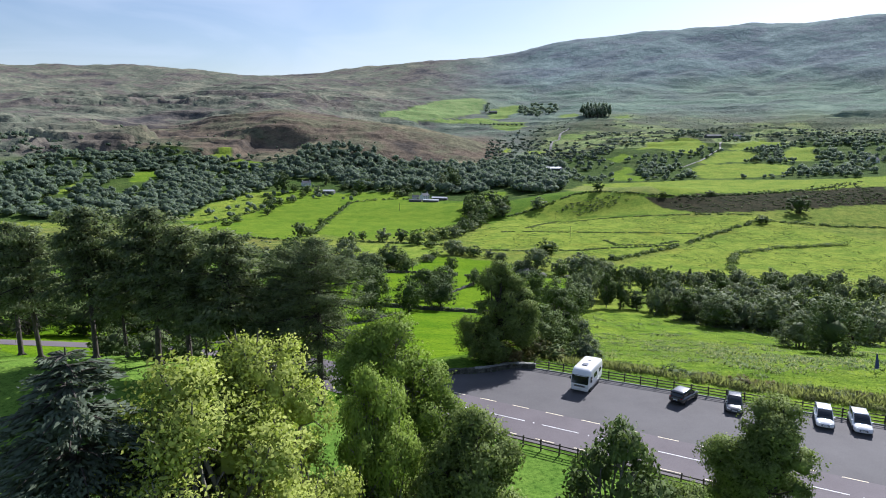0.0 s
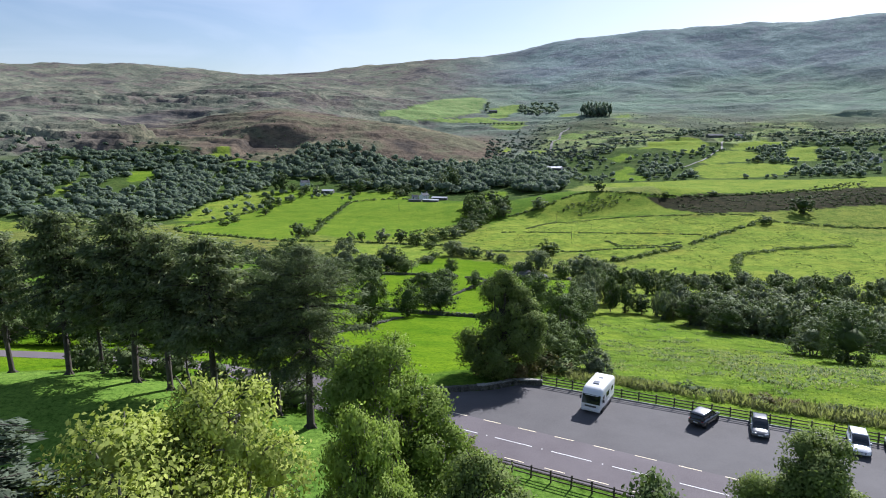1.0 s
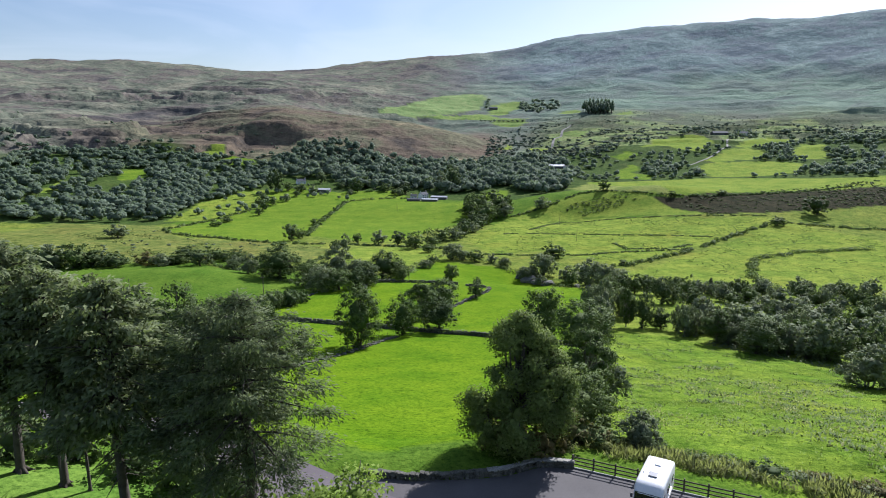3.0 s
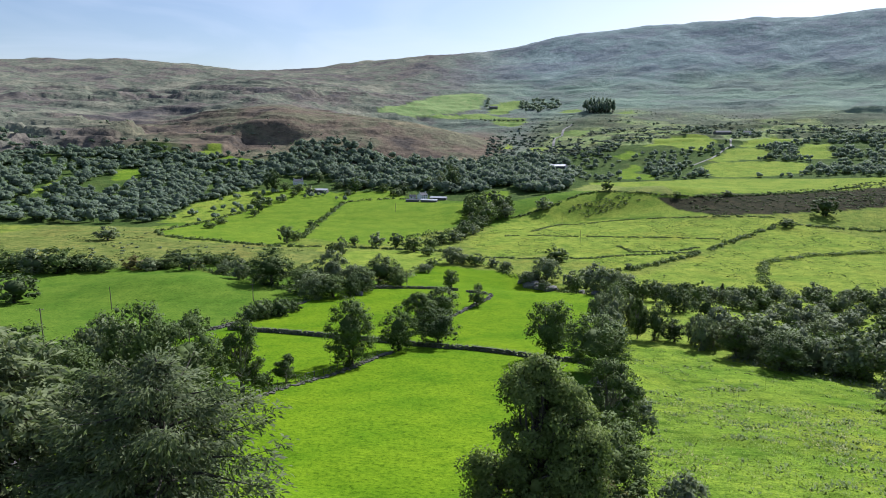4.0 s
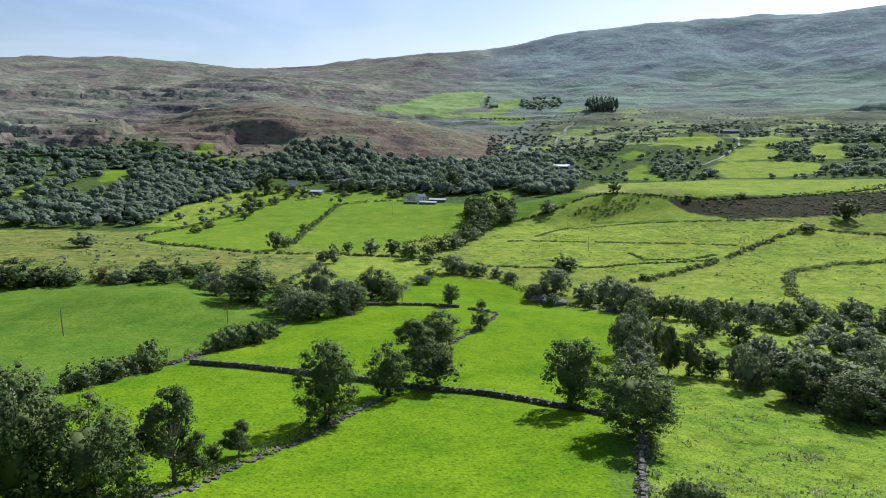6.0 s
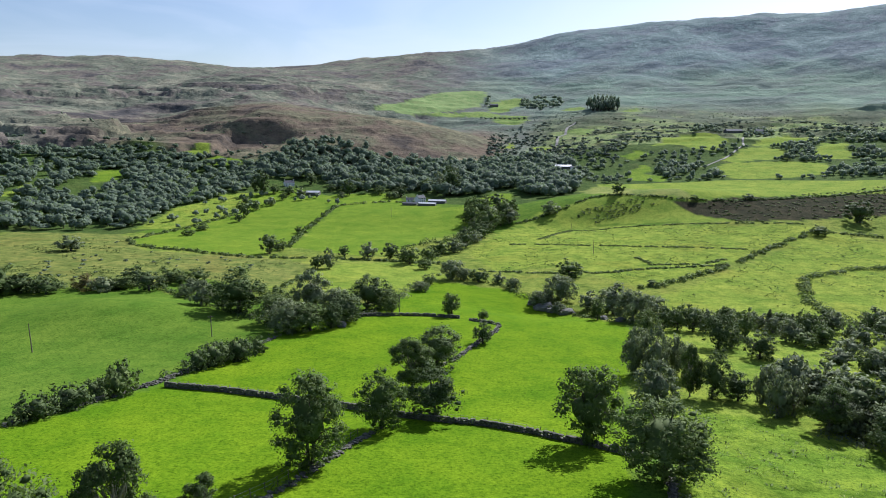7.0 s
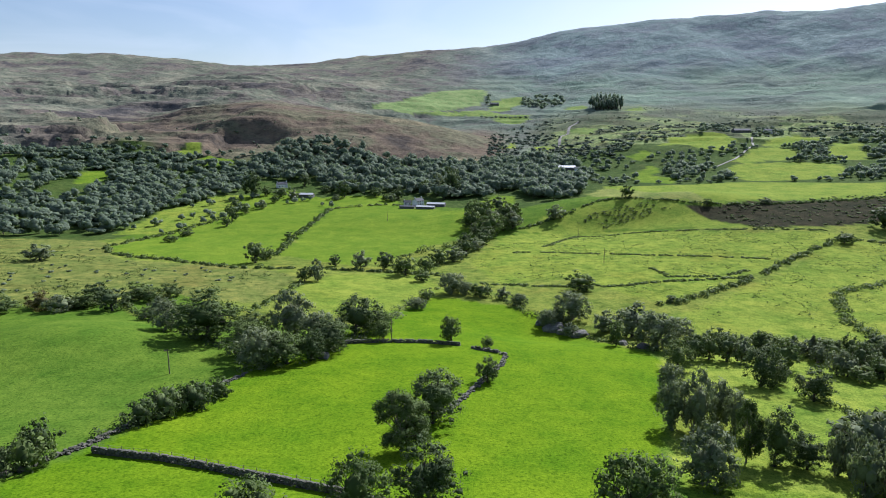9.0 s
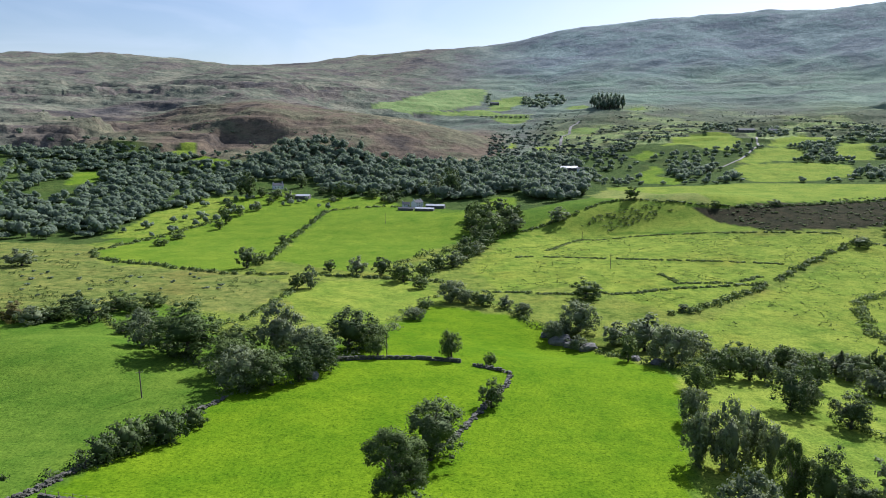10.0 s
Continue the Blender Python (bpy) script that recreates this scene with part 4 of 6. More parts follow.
for x, y, h, r, kind in [(-38.5, 131, 14, 5, NEARDARK[0]), (-44, 128, 16.2, 5.4, NEARDARK[0]), (-56, 143, 12.7, 5.2, WILLOW[0]), (-62.6, 149.8, 12.7, 5.5, ROUND[1]), (-57.7, 131, 10.5, 5.6, ROUND[3]), (-70, 140, 11, 5.5, ROUND[0]),
                         (-50, 120, 11, 5, NEARDARK[1]), (-66, 122, 10, 5, ROUND[2]), (-45, 112, 9, 4.5, NEARDARK[1]), (-80, 150, 9, 5, ROUND[3]), (-72, 122, 9, 5.5, NEARDARK[0]), (-82, 120, 10, 6, NEARDARK[1]), (-93, 122, 10, 6, ROUND[1]), (-103, 119, 9, 6, NEARDARK[0]), (-88, 132, 11, 6, ROUND[2])]:
    plant(kind, "copse_tree", x, y, h, r, "dark leafy tree in a copse at the field's foot", "tree", "copse below the lawn")
for x, y, h, r in [(-72.1, 216.6, 6.2, 3.2), (-58.6, 235.6, 6.8, 4.2), (-53.8, 240.7, 6.4, 4.0), (-56, 243, 5.5, 3.6), (-61, 231, 5.6, 3.4), (-69.3, 208.7, 6.1, 3.6), (-72.6, 205.3, 4.8, 3.0), (-74.1, 198.9, 5.2, 4.2), (-76, 192, 5, 4), (-51, 250, 4.5, 3)]:
    plant(BUSH[int(h * 10) % 2], "thorn_bush", x, y, h, r, "dense dark thorn bush on the field boundary", "bush", "thorn bushes on the boundary")
for x, y, h, r in [(-40, 126, 3.5, 3), (-48, 132, 4, 3.6), (-55, 126, 3.6, 3.4), (-60, 136, 4, 3.8), (-47, 118, 3.2, 3), (-65, 130, 3.6, 3.6), (-36, 136, 2.4, 2.2), (-42, 134, 3, 2.6)]:
    plant(BUSH[int(h * 10) % 2], "bramble_bush", x, y, h, r, "dark bramble and thorn under the copse trees", "bush", "undergrowth of the copse")
for x, y, h, r in [(6.6, 83.6, 3.4, 2.6), (12.4, 84.6, 3.2, 2.6), (9.0, 82.6, 2.6, 2.4), (15.5, 86, 1.6, 2.2), (22.5, 88.5, 1.3, 2.0), (25, 83.5, 1.2, 1.8), (28.5, 83, 1.0, 1.7), (31, 80.5, 1.3, 2.0), (35, 79.5, 0.9, 1.6), (38.5, 77, 1.1, 1.8), (42, 76, 0.9, 1.5), (46.5, 73.5, 1.0, 1.7), (51, 72, 0.9, 1.6), (56, 69, 1.0, 1.8), (62, 67, 0.9, 1.6)]:
    plant((BUSH[2], BUSH[1], BUSH[2])[int(x) % 3], "bramble_bush", x, y, h, r, "low olive bramble on the bank behind the fence", "bush", "brambles behind the fence")
plant(THIN[0], "young_tree", -29.3, 151.5, 5.8, 2.3, "slender young tree beside a rubble wall")
plant(BUSH[0], "thorn_bush", -32.7, 150.6, 2.6, 1.5, "small dark thorn bush beside a rubble wall", "bush")
for k, (x, y, h, r) in enumerate([(-71.9, 299.6, 15.6, 9.4), (-47.9, 311.7, 13.9, 7), (-32.7, 292.5, 10.3, 6.1), (-28.3, 316.3, 13.4, 7.2), (-48.4, 275.2, 10.5, 6.4), (-42.1, 277.1, 9.2, 6.6), (-56.4, 285.3, 10.1, 6.2), (-87.3, 305, 8, 4.3),
                                  (-100.6, 322.4, 4.8, 3.4), (-35.9, 280.3, 8.7, 3.8), (-38, 300, 11, 5.5), (-60, 305, 9, 6), (-20, 320, 9, 4), (-80, 312, 6, 4)]):
    plant((ROUND[k % 4], WILLOW[k % 2], ROUND[(k + 1) % 4])[k % 3], "hedgerow_tree", x, y, h, r, "full dark tree in the tall hedge between pastures", "tree", "tall hedge between the pastures")
for k, (x, y, h, r) in enumerate([(-133.9, 350.8, 9, 5), (-122.8, 360.1, 7, 6), (-113.9, 368.3, 5.6, 5), (-166.5, 337.8, 7.3, 8), (-141.1, 344.5, 5.2, 7), (-152, 342, 6, 6), (-180, 338, 6.5, 7), (-195, 338, 7, 7), (-105, 345, 4, 5), (-95, 335, 4, 5)]):
    plant(BUSH[k % 3] if r > 5.4 else LITE[k % 4], "thorn_bush", x, y, h, r, "spreading thorn bush on the edge of the moor", "bush", "thorn bushes on the moor's edge")
for k, (x, y, h, r) in enumerate([(42.5, 349.1, 7.3, 4), (67.6, 405.5, 8.8, 7), (54.6, 356.4, 12, 7), (71.4, 332.5, 12.5, 7.5), (74.3, 314.1, 12.7, 6.8), (61, 315.9, 8.5, 2.9), (84, 325, 9, 6), (64, 342, 8, 5), (6, 398.7, 10, 6), (19, 391, 7, 5.2),
                                  (35.6, 376.7, 5.4, 3.6), (28.8, 387.9, 5.6, 3.2), (-9.6, 366.4, 4.7, 4), (-5, 384, 5, 4), (12, 397, 6, 4), (50, 340, 5, 3.5), (46, 352, 6, 4)]):
    plant((WILLOW[k % 2], LITE[k % 4])[k % 2], "streamside_tree", x, y, h, r, "grey-green tree growing along the stream", "tree", "trees along the stream")
for k, (x, y, h, r) in enumerate([(-108.8, 475.1, 12.5, 6.5), (-104.2, 490.8, 7.3, 4.3), (-110.6, 565.6, 5.6, 3.4), (-44.7, 460.2, 9.9, 5.4), (-31.3, 459.4, 9.8, 5.3), (-18, 440.8, 11.3, 6.6), (-67.2, 417, 7.8, 3.5), (-60.9, 418.1, 10.9, 4.1), (-60.1, 467.2, 6.9, 3.4),
                                  (-7.8, 454, 8.4, 4.6), (0.3, 475.9, 9.2, 5.6), (9.2, 481.6, 9, 6), (17, 500.9, 11, 5.9), (25, 593.7, 17, 7.5), (37.7, 575.6, 17, 9), (56.7, 594.9, 13, 8), (51.5, 612.3, 14, 7), (-189.4, 550, 5, 5), (-189.8, 578, 4.4, 5), (-226.6, 461.6, 9.4, 7.7)]):
    plant(LITE[k % 4], "field_tree", x, y, h, r, "round dark tree in a field hedge", "tree", "trees in the valley hedges")
for k, (x, y, h, r) in enumerate([(154.5, 633.5, 10.1, 5.3), (92.4, 611.4, 11, 7.5), (296.8, 523.2, 15, 10), (251.3, 495.4, 6.6, 5.8), (208.6, 599.4, 5.4, 3.6), (254.1, 600, 4.5, 4.5), (104.5, 383.8, 3.3, 2.7), (-9, 425, 6, 4), (30, 540, 9, 6), (24, 520, 8, 6), (34, 560, 10, 7)]):
    plant(LITE[(k + 2) % 4], "field_tree", x, y, h, r, "single round tree standing in a pasture", "tree", "trees in the valley hedges")

for k, (x, y, h, r) in enumerate([(-191.5, 752.0, 26.0, 9.5), (-179.9, 760.7, 9.8, 5.1), (-162.5, 754.9, 9.8, 6.8), (-148.5, 748.0, 9.1, 5.6), (-151.1, 815.1, 13.9, 6.2), (-98.1, 758.0, 16.3, 7.3), (-93.2, 792.0, 14.0, 8.9), (-103.5, 739.1, 6.1, 4.4), (-189.7, 691.2, 8.8, 4.6), (-187.7, 669.9, 7.5, 3.9), (-173.2, 670.5, 9.5, 4.9), (-165.2, 694.2, 8.3, 4.6), (-171.7, 615.1, 7.7, 3.5), (-174.4, 636.8, 11.8, 4.6), (-161.8, 726.2, 8.2, 4.3), (-47.8, 730.9, 8.3, 5.4), (-41.7, 744.1, 10.8, 7.2), (-53.7, 735.5, 7.2, 4.4), (-16.5, 780.7, 15.0, 5.3), (-1.8, 768.4, 21.9, 8.0), (10.7, 755.8, 29.7, 10.1), (-67.1, 759.5, 9.8, 5.7), (-121.9, 779.6, 8.3, 5.3)]):
    plant(LITE[k % 4], "farm_tree", x, y, h, r, "dark garden tree beside the farm buildings", "tree", "trees round the farms")
for k, (x, y, h, r) in enumerate([(27.6, 631.7, 17.3, 8.1), (32.9, 613.9, 19.5, 8.7), (40.1, 592.6, 18.6, 9.2), (49.7, 633.3, 18.3, 8.2), (55.5, 605.7, 19.2, 9.0), (39.8, 649.4, 13.1, 6.6), (27.2, 582.0, 10.6, 4.9), (17.1, 542.7, 10.1, 5.2), (48.6, 588.6, 14.6, 5.8), (62.3, 627.9, 13.0, 5.4)]):
    plant(LITE[(k + 1) % 4], "lane_tree", x, y, 0.82 * h, 0.85 * r, "full dark tree in the overgrown lane", "tree", "trees along the lane")

for k, (x, y, h, r) in enumerate([(-152.3, 256.5, 10.3, 7.4), (-203.9, 331.1, 10.7, 7.8), (-191.0, 327.6, 11.7, 7.7), (-181.3, 329.0, 12.3, 8.8), (-173.3, 333.7, 8.3, 6.6), (-161.2, 331.2, 6.6, 5.7), (-141.5, 337.8, 6.2, 5.3), (-135.0, 345.1, 6.4, 4.9), (-122.9, 339.2, 8.5, 5.9), (-116.8, 356.6, 6.0, 4.5), (-104.8, 338.4, 6.2, 3.7), (-216.9, 330.6, 11.8, 8.3)]):
    plant((LITE[0], LITE[1], SCRUBBY[0], LITE[2])[k % 4], "thorn_bush", x, y, h, r, "dense rounded thorn on the edge of the moor", "bush", "thorn bushes on the moor's edge")

# ---- the scrubby thicket east of the home pasture ----
scrub_random = random.Random(5)
for x, y, h, r, kind in [(50.9, 236.8, 11.0, 3.4, WILLOW[0]), (54.8, 234.2, 12.3, 3.6, WILLOW[1]), (61.8, 239.1, 10.5, 3.2, WILLOW[0]), (46.3, 208.0, 9.5, 4.9, WILLOW[1]), (63.0, 217.4, 11.4, 3.6, ROUND[1]), (68.6, 216.5, 6.7, 3.4, ROUND[3]), (58.3, 218.6, 12.7, 2.5, THIN[1]), (63.3, 233.7, 9.6, 2.7, WILLOW[0]), (72.9, 214.9, 8.2, 1.7, SCRUBBY[0]), (74.7, 213.8, 9.2, 1.9, SCRUBBY[1]), (77.2, 213.3, 8.3, 2.4, SCRUBBY[0]), (79.8, 212.7, 7.8, 2.0, SCRUBBY[1]), (95.5, 259.5, 8.5, 4.4, ROUND[1]), (88.4, 271.8, 11.5, 5.2, ROUND[1]), (58.8, 259.5, 8.7, 3.2, WILLOW[0]), (70.4, 284.7, 8.7, 4.1, ROUND[0]), (78.9, 295.6, 8.7, 3.3, LITE[0]), (85.4, 298.3, 8.8, 3.7, LITE[1]), (90.3, 297.2, 8.8, 3.7, LITE[0]), (95.0, 297.1, 7.7, 3.0, LITE[3]), (106.4, 291.0, 9.7, 4.2, LITE[1]), (118.1, 286.3, 7.6, 3.5, LITE[3]), (126.8, 289.1, 9.7, 3.5, LITE[0]), (94.2, 274.5, 6.5, 2.6, LITE[3]), (128.5, 282.9, 7.2, 3.1, LITE[1]), (120.5, 284.7, 6.9, 3.1, LITE[3]), (83.2, 185.5, 9.7, 6.3, ROUND[3]), (81.3, 197.3, 7.2, 4.3, WILLOW[0]), (94.3, 193.4, 7.2, 4.6, ROUND[1]), (99.5, 182.7, 9.1, 5.9, ROUND[0]), (85.9, 146.1, 8.6, 5.8, WILLOW[1]), (83.5, 130.4, 12.7, 5.9, ROUND[1]), (77.9, 197.7, 9.8, 4.4, THIN[0]), (72.3, 206.3, 9.0, 2.8, SCRUBBY[0]), (75.4, 207.3, 8.1, 2.5, SCRUBBY[1])]:
    plant(kind, "thicket_tree", x, y, h, r, "tree in a grey-green scrubby thicket", "tree", "thicket of willow and alder")
plant(SAPLING[0], "young_spruce", 122.3, 306, 8, 2.2, "young dark spruce standing over the thicket")
plant(SAPLING[0], "young_spruce", 132, 308, 6, 1.9, "young dark spruce standing over the thicket")

# the dense mass along the foot of the weedy pasture
made = 0
while made < 270:
    x, y = scrub_random.uniform(82, 205), scrub_random.uniform(100, 318)
    edge = float(np.interp(x, (82, 93, 120, 160, 205), (199, 183, 160, 137, 112)))
    deep = 36 + 0.5 * (x - 82)
    dense = edge < y < edge + deep
    north = y > 306 - 0.04 * (x - 80)
    if not (dense or north or (y > edge + deep and x > 118 and y < 300 and scrub_random.random() < 0.5)):
        continue
    k = made
    kind = (LITE[k % 4], SCRUBBY[k % 2], LITE[(k + 1) % 4], BUSH[(k + 1) % 2], SCRUBBY[(k // 6) % 2], LITE[3])[k % 6]
    big = 1.0 if dense else 0.7
    plant(kind, "thicket_tree" if k % 6 != 3 else "thicket_bush", x, y, big * scrub_random.uniform(5.5, 11), big * scrub_random.uniform(3.8, 6.2),
          "tree in a grey-green scrubby thicket" if k % 6 != 3 else "low bush in a grey-green scrubby thicket", "tree" if k % 6 != 3 else "bush", "thicket of willow and alder")
    made += 1
# ---- hedges, far woods and hillside scrub ----
def along(line, step):
    """Places at even steps along a line of the plan."""
    out, left = [], 0.0
    for (x0, y0), (x1, y1) in zip(line, line[1:]):
        d = math.hypot(x1 - x0, y1 - y0)
        while left < d:
            f = left / d
            out.append((x0 + (x1 - x0) * f, y0 + (y1 - y0) * f, math.atan2(y1 - y0, x1 - x0)))
            left += step
        left -= d
    return out


def hedge(line, h, w, label, seed, mat=None, leaf=0.55, dense=1.0, gaps=0.12):
    """A field hedge: an uneven run of leafy mounds, with stems inside."""
    rg = np.random.default_rng(seed)
    at, face, soft, limbs = [], [], [], []
    for x, y, _ in along(line, w * 0.75):
        if rg.random() < gaps:
            continue
        x, y = x + rg.normal() * 0.25 * w, y + rg.normal() * 0.25 * w
        k, ww = h * (0.45 + 0.85 * rg.random()), w * (0.7 + 0.6 * rg.random())
        n = int(44 * dense)
        d = unit(rg.normal(size=(n, 3)))
        d[:, 2] = np.abs(d[:, 2])
        z = float(height(x, y))
        at.append(np.array([x, y, z]) + d * (0.6 + 0.5 * rg.random((n, 1))) * np.array([ww * 0.62, ww * 0.62, k]))
        face.append(d + 0.6 * rg.normal(size=d.shape))
        soft.append(unit(d + np.array([0, 0, 0.2])))
        limbs.append(([(x, y, z - 0.2), (x + 0.2, y, z + 0.7 * k)], [0.09, 0.03]))
    at, face = np.concatenate(at), unit(np.concatenate(face))
    ln = leaf * (0.7 + 0.7 * rg.random(len(at)))
    ob = thing("hedge", label, "hedge", "field hedges")
    part("foliage", quads_mesh("hedge_foliage", leaves(at, face, ln, ln * 0.7, rg), mat or M_MID, np.concatenate(soft)), None, ob)
    tagged(part("stems", tubes("hedge_stems", limbs, M_BARK, 4), None, ob), kind="stuff")
    return ob


VALLEY = "dark hedge of thorn and bramble between fields"
hedge([(-103.4, 501.9), (-107.9, 572.7), (-104.7, 623.7), (-101, 687.5)], 2.6, 4, VALLEY, 1, leaf=1.0)
hedge([(-217, 515), (-204.7, 494.4), (-182, 480.4), (-156.6, 476), (-114.1, 455.2), (-92, 456), (-72.4, 457.1), (-45.3, 451.8), (-12.4, 444.6), (2, 440)], 1.8, 3.6, VALLEY, 2, leaf=1.0)
hedge([(100.2, 378.9), (125.1, 395.5), (155.7, 420.3), (195.1, 456.2), (232.3, 487.4), (258.2, 507)], 2.3, 4, VALLEY, 3, leaf=0.8, dense=1.6, gaps=0.05)
hedge([(258.2, 507), (268, 496), (300, 480), (350, 470)], 1.7, 3.6, VALLEY, 4, leaf=0.9)
hedge([(63.5, 594.7), (93.6, 613.4), (114.8, 626.5), (135.7, 636), (152.8, 629), (177.3, 616), (209.3, 602), (233, 596), (300, 600), (380, 612)], 1.6, 3.4, VALLEY, 5, leaf=1.0)
hedge([(47.3, 507.8), (67.5, 505.1), (102.5, 495.5), (147.5, 479.4), (188.9, 464)], 0.7, 2.4, "low rushy bank across the rough pasture", 6, leaf=0.8, gaps=0.25)
hedge([(27, 416.9), (52.9, 412.3), (87.7, 411.3), (107.6, 419.2), (158.5, 426.4)], 0.9, 2.6, "low rushy bank across the rough pasture", 7, leaf=0.8, gaps=0.2)
hedge([(71.2, 528.6), (102.5, 576), (139.9, 570), (257.9, 526.2)], 0.7, 2.6, "low rushy bank across the rough pasture", 8, leaf=0.8, gaps=0.25)
hedge([(117.4, 450.5), (120, 431), (147.6, 429.5), (165, 440)], 0.8, 2.4, "low rushy bank across the rough pasture", 9, leaf=0.8, gaps=0.2)
hedge([(-67.4, 412), (-70.7, 370.8), (-75, 345)], 1.6, 3.4, VALLEY, 10, leaf=0.8)
hedge([(-2.4, 404.9), (14.4, 399.5), (27.5, 387.9), (37, 364), (52.4, 348.9), (62, 318), (72.9, 303.7)], 2.0, 4.5, "overgrown stream bank thick with bramble and rushes", 11, M_MID, 0.7)
hedge([(-14.9, 513.7), (8.3, 535.6), (28, 580), (33, 610), (40, 640)], 4.0, 7, "tall overgrown hedge with trees", 12, leaf=1.1)
hedge([(-12, 444), (-2, 470), (8, 500), (22, 520)], 3.5, 7, "tall overgrown hedge with trees", 13, leaf=1.1)
hedge([(-187, 642), (-200, 600), (-214, 560), (-220, 520)], 2.2, 4.5, VALLEY, 14, leaf=1.0, gaps=0.3)
hedge([(-100, 690), (-60, 708), (-20, 706)], 2.2, 4, VALLEY, 15, leaf=1.0, gaps=0.3)
hedge([(-77, 186), (-74.6, 194.5), (-71.7, 202.1), (-68.8, 209.7)], 2.4, 2.4, "dense dark thorn hedge on the field boundary", 16, leaf=0.5, dense=1.5)
hedge([(-65.7, 223.6), (-60, 234), (-55.6, 249)], 2.8, 3.6, "dense dark thorn hedge on the field boundary", 17, M_DARK, 0.45, 2.2, 0.0)
hedge([(-50.5, 270.5), (-38, 283), (-27, 305), (-20, 340), (-12, 380)], 2.2, 4, "overgrown hedge of willow and bramble", 18, M_WILLOW, 0.6, 1.2)
hedge([(-57.9, 285), (-98, 320), (-127, 352), (-175, 340), (-260, 325)], 2.2, 4, "dark overgrown hedge along the moor's edge", 19, M_DARK, 0.7, 1.2)
hedge([(86, 326), (99.7, 320), (120.6, 322), (140, 316), (165, 312), (220, 300)], 3.0, 5, "grey-green hedge on the thicket's far side", 20, M_WILLOW, 0.7, 1.2, 0.0)
hedge([(160, 320), (166, 360), (185, 395), (215, 410), (270, 420)], 2.2, 5, "bramble-grown ditch between pastures", 21, M_MID, 0.7, 2.0, 0.0)
hedge([(9.5, 83.4), (13, 84), (18, 82.6), (24, 79.8), (34, 75), (46, 69.4), (60, 62.8)], 0.75, 2.0, "rank grass and bramble on the bank behind the fence", 22, M_RANK, 0.2, 4.0, 0.1)
hedge([(10, 86), (15, 87.5), (24, 84), (34, 79), (46, 73.4), (60, 67)], 0.95, 2.4, "olive bramble and browned weeds on the bank", 27, M_WILLOW, 0.22, 4.0, 0.15)
hedge([(36, 168), (30, 150), (26, 137), (20.5, 118), (14, 96)], 1.4, 2.6, "bramble-grown wall line on the field boundary", 23, M_WILLOW, 0.4, 1.6, 0.15)
hedge([(97.1, 262.2), (98.4, 252.8), (100.4, 247.6), (100.8, 241.0), (102.8, 231.7)], 1.4, 2.6, "low bramble hedge across the rough glade", 26, M_MID, 0.5, 1.6, 0.05)
hedge([(76, 196), (84, 186), (94, 175), (110, 163), (140, 145)], 1.2, 4.0, "grey bramble along the thicket's edge", 24, M_WILLOW, 0.5, 1.6, 0.1)


def woodland(name, label, spots, seed, mat, cards=58, lobed=6, leaf=0.3):
    """A far wood: many crowns of lobes set with leaf clumps, in one mesh."""
    rg = np.random.default_rng(seed)
    at, face, soft, size, limbs, mid, big = [], [], [], [], [], [], []
    for x, y, h, r in spots:
        z = float(height(x, y))
        m = int(cards * min(2.2, max(0.4, r / 5)))
        lobes = unit(rg.normal(size=(lobed, 3))) * (0.75 + 0.35 * rg.random((lobed, 1)))
        lobes[:, 2] = np.maximum(lobes[:, 2], -0.3)
        grow = 0.8 + 0.45 * rg.random((lobed, 1))
        own = rg.integers(0, lobed, m)
        d = unit(rg.normal(size=(m, 3)) + 0.5 * lobes[own])
        reach = np.array([0.52 * r, 0.52 * r, 0.3 * h])
        p = lobes[own] * reach + d * grow[own] * np.array([0.46 * r, 0.46 * r, 0.24 * h]) * (0.9 + 0.25 * rg.random((m, 1))) + np.array([x, y, z + 0.5 * h])
        p[:, 2] = np.maximum(p[:, 2], z + 0.03 * h)
        at.append(p)
        face.append(unit(d + 0.3 * rg.normal(size=d.shape)))
        soft.append(unit(0.55 * d + 0.3 * lobes[own] + np.array([0, 0, 0.5])))
        size.append(np.full(m, leaf * r) * (0.6 + 0.8 * rg.random(m)))
        mid.append(lobes * reach + np.array([x, y, z + 0.47 * h]))
        big.append(grow * np.array([0.4 * r, 0.4 * r, 0.2 * h]))
        limbs.append(([(x, y, z - 0.3), (x, y, z + 0.5 * h)], [0.03 * h, 0.012 * h]))
    at, face, size = np.concatenate(at), np.concatenate(face), np.concatenate(size)
    ob = thing(name, label, "woodland", "", "stuff")
    part("crowns", quads_mesh(name + "_crowns", leaves(at, face, size, size * 0.8, rg), mat, np.concatenate(soft), lumps(np.concatenate(mid), np.concatenate(big), rg, 0.15)), None, ob)
    part("trunks", tubes(name + "_trunks", limbs, M_BARK, 4), None, ob)
    return ob


CLEAR = [f[3] for f in FIELDS if f[0] not in ("rough bottom land", "wood floor", "west moor", "bog")] + [[(-60, 690), (30, 660), (40, 720), (-30, 745)], [(-182, 770), (-160, 775), (-158, 812), (-188, 812)], [(138, 835), (172, 835), (175, 875), (138, 875)], [(-385, 690), (-345, 700), (-345, 790), (-385, 770)]]


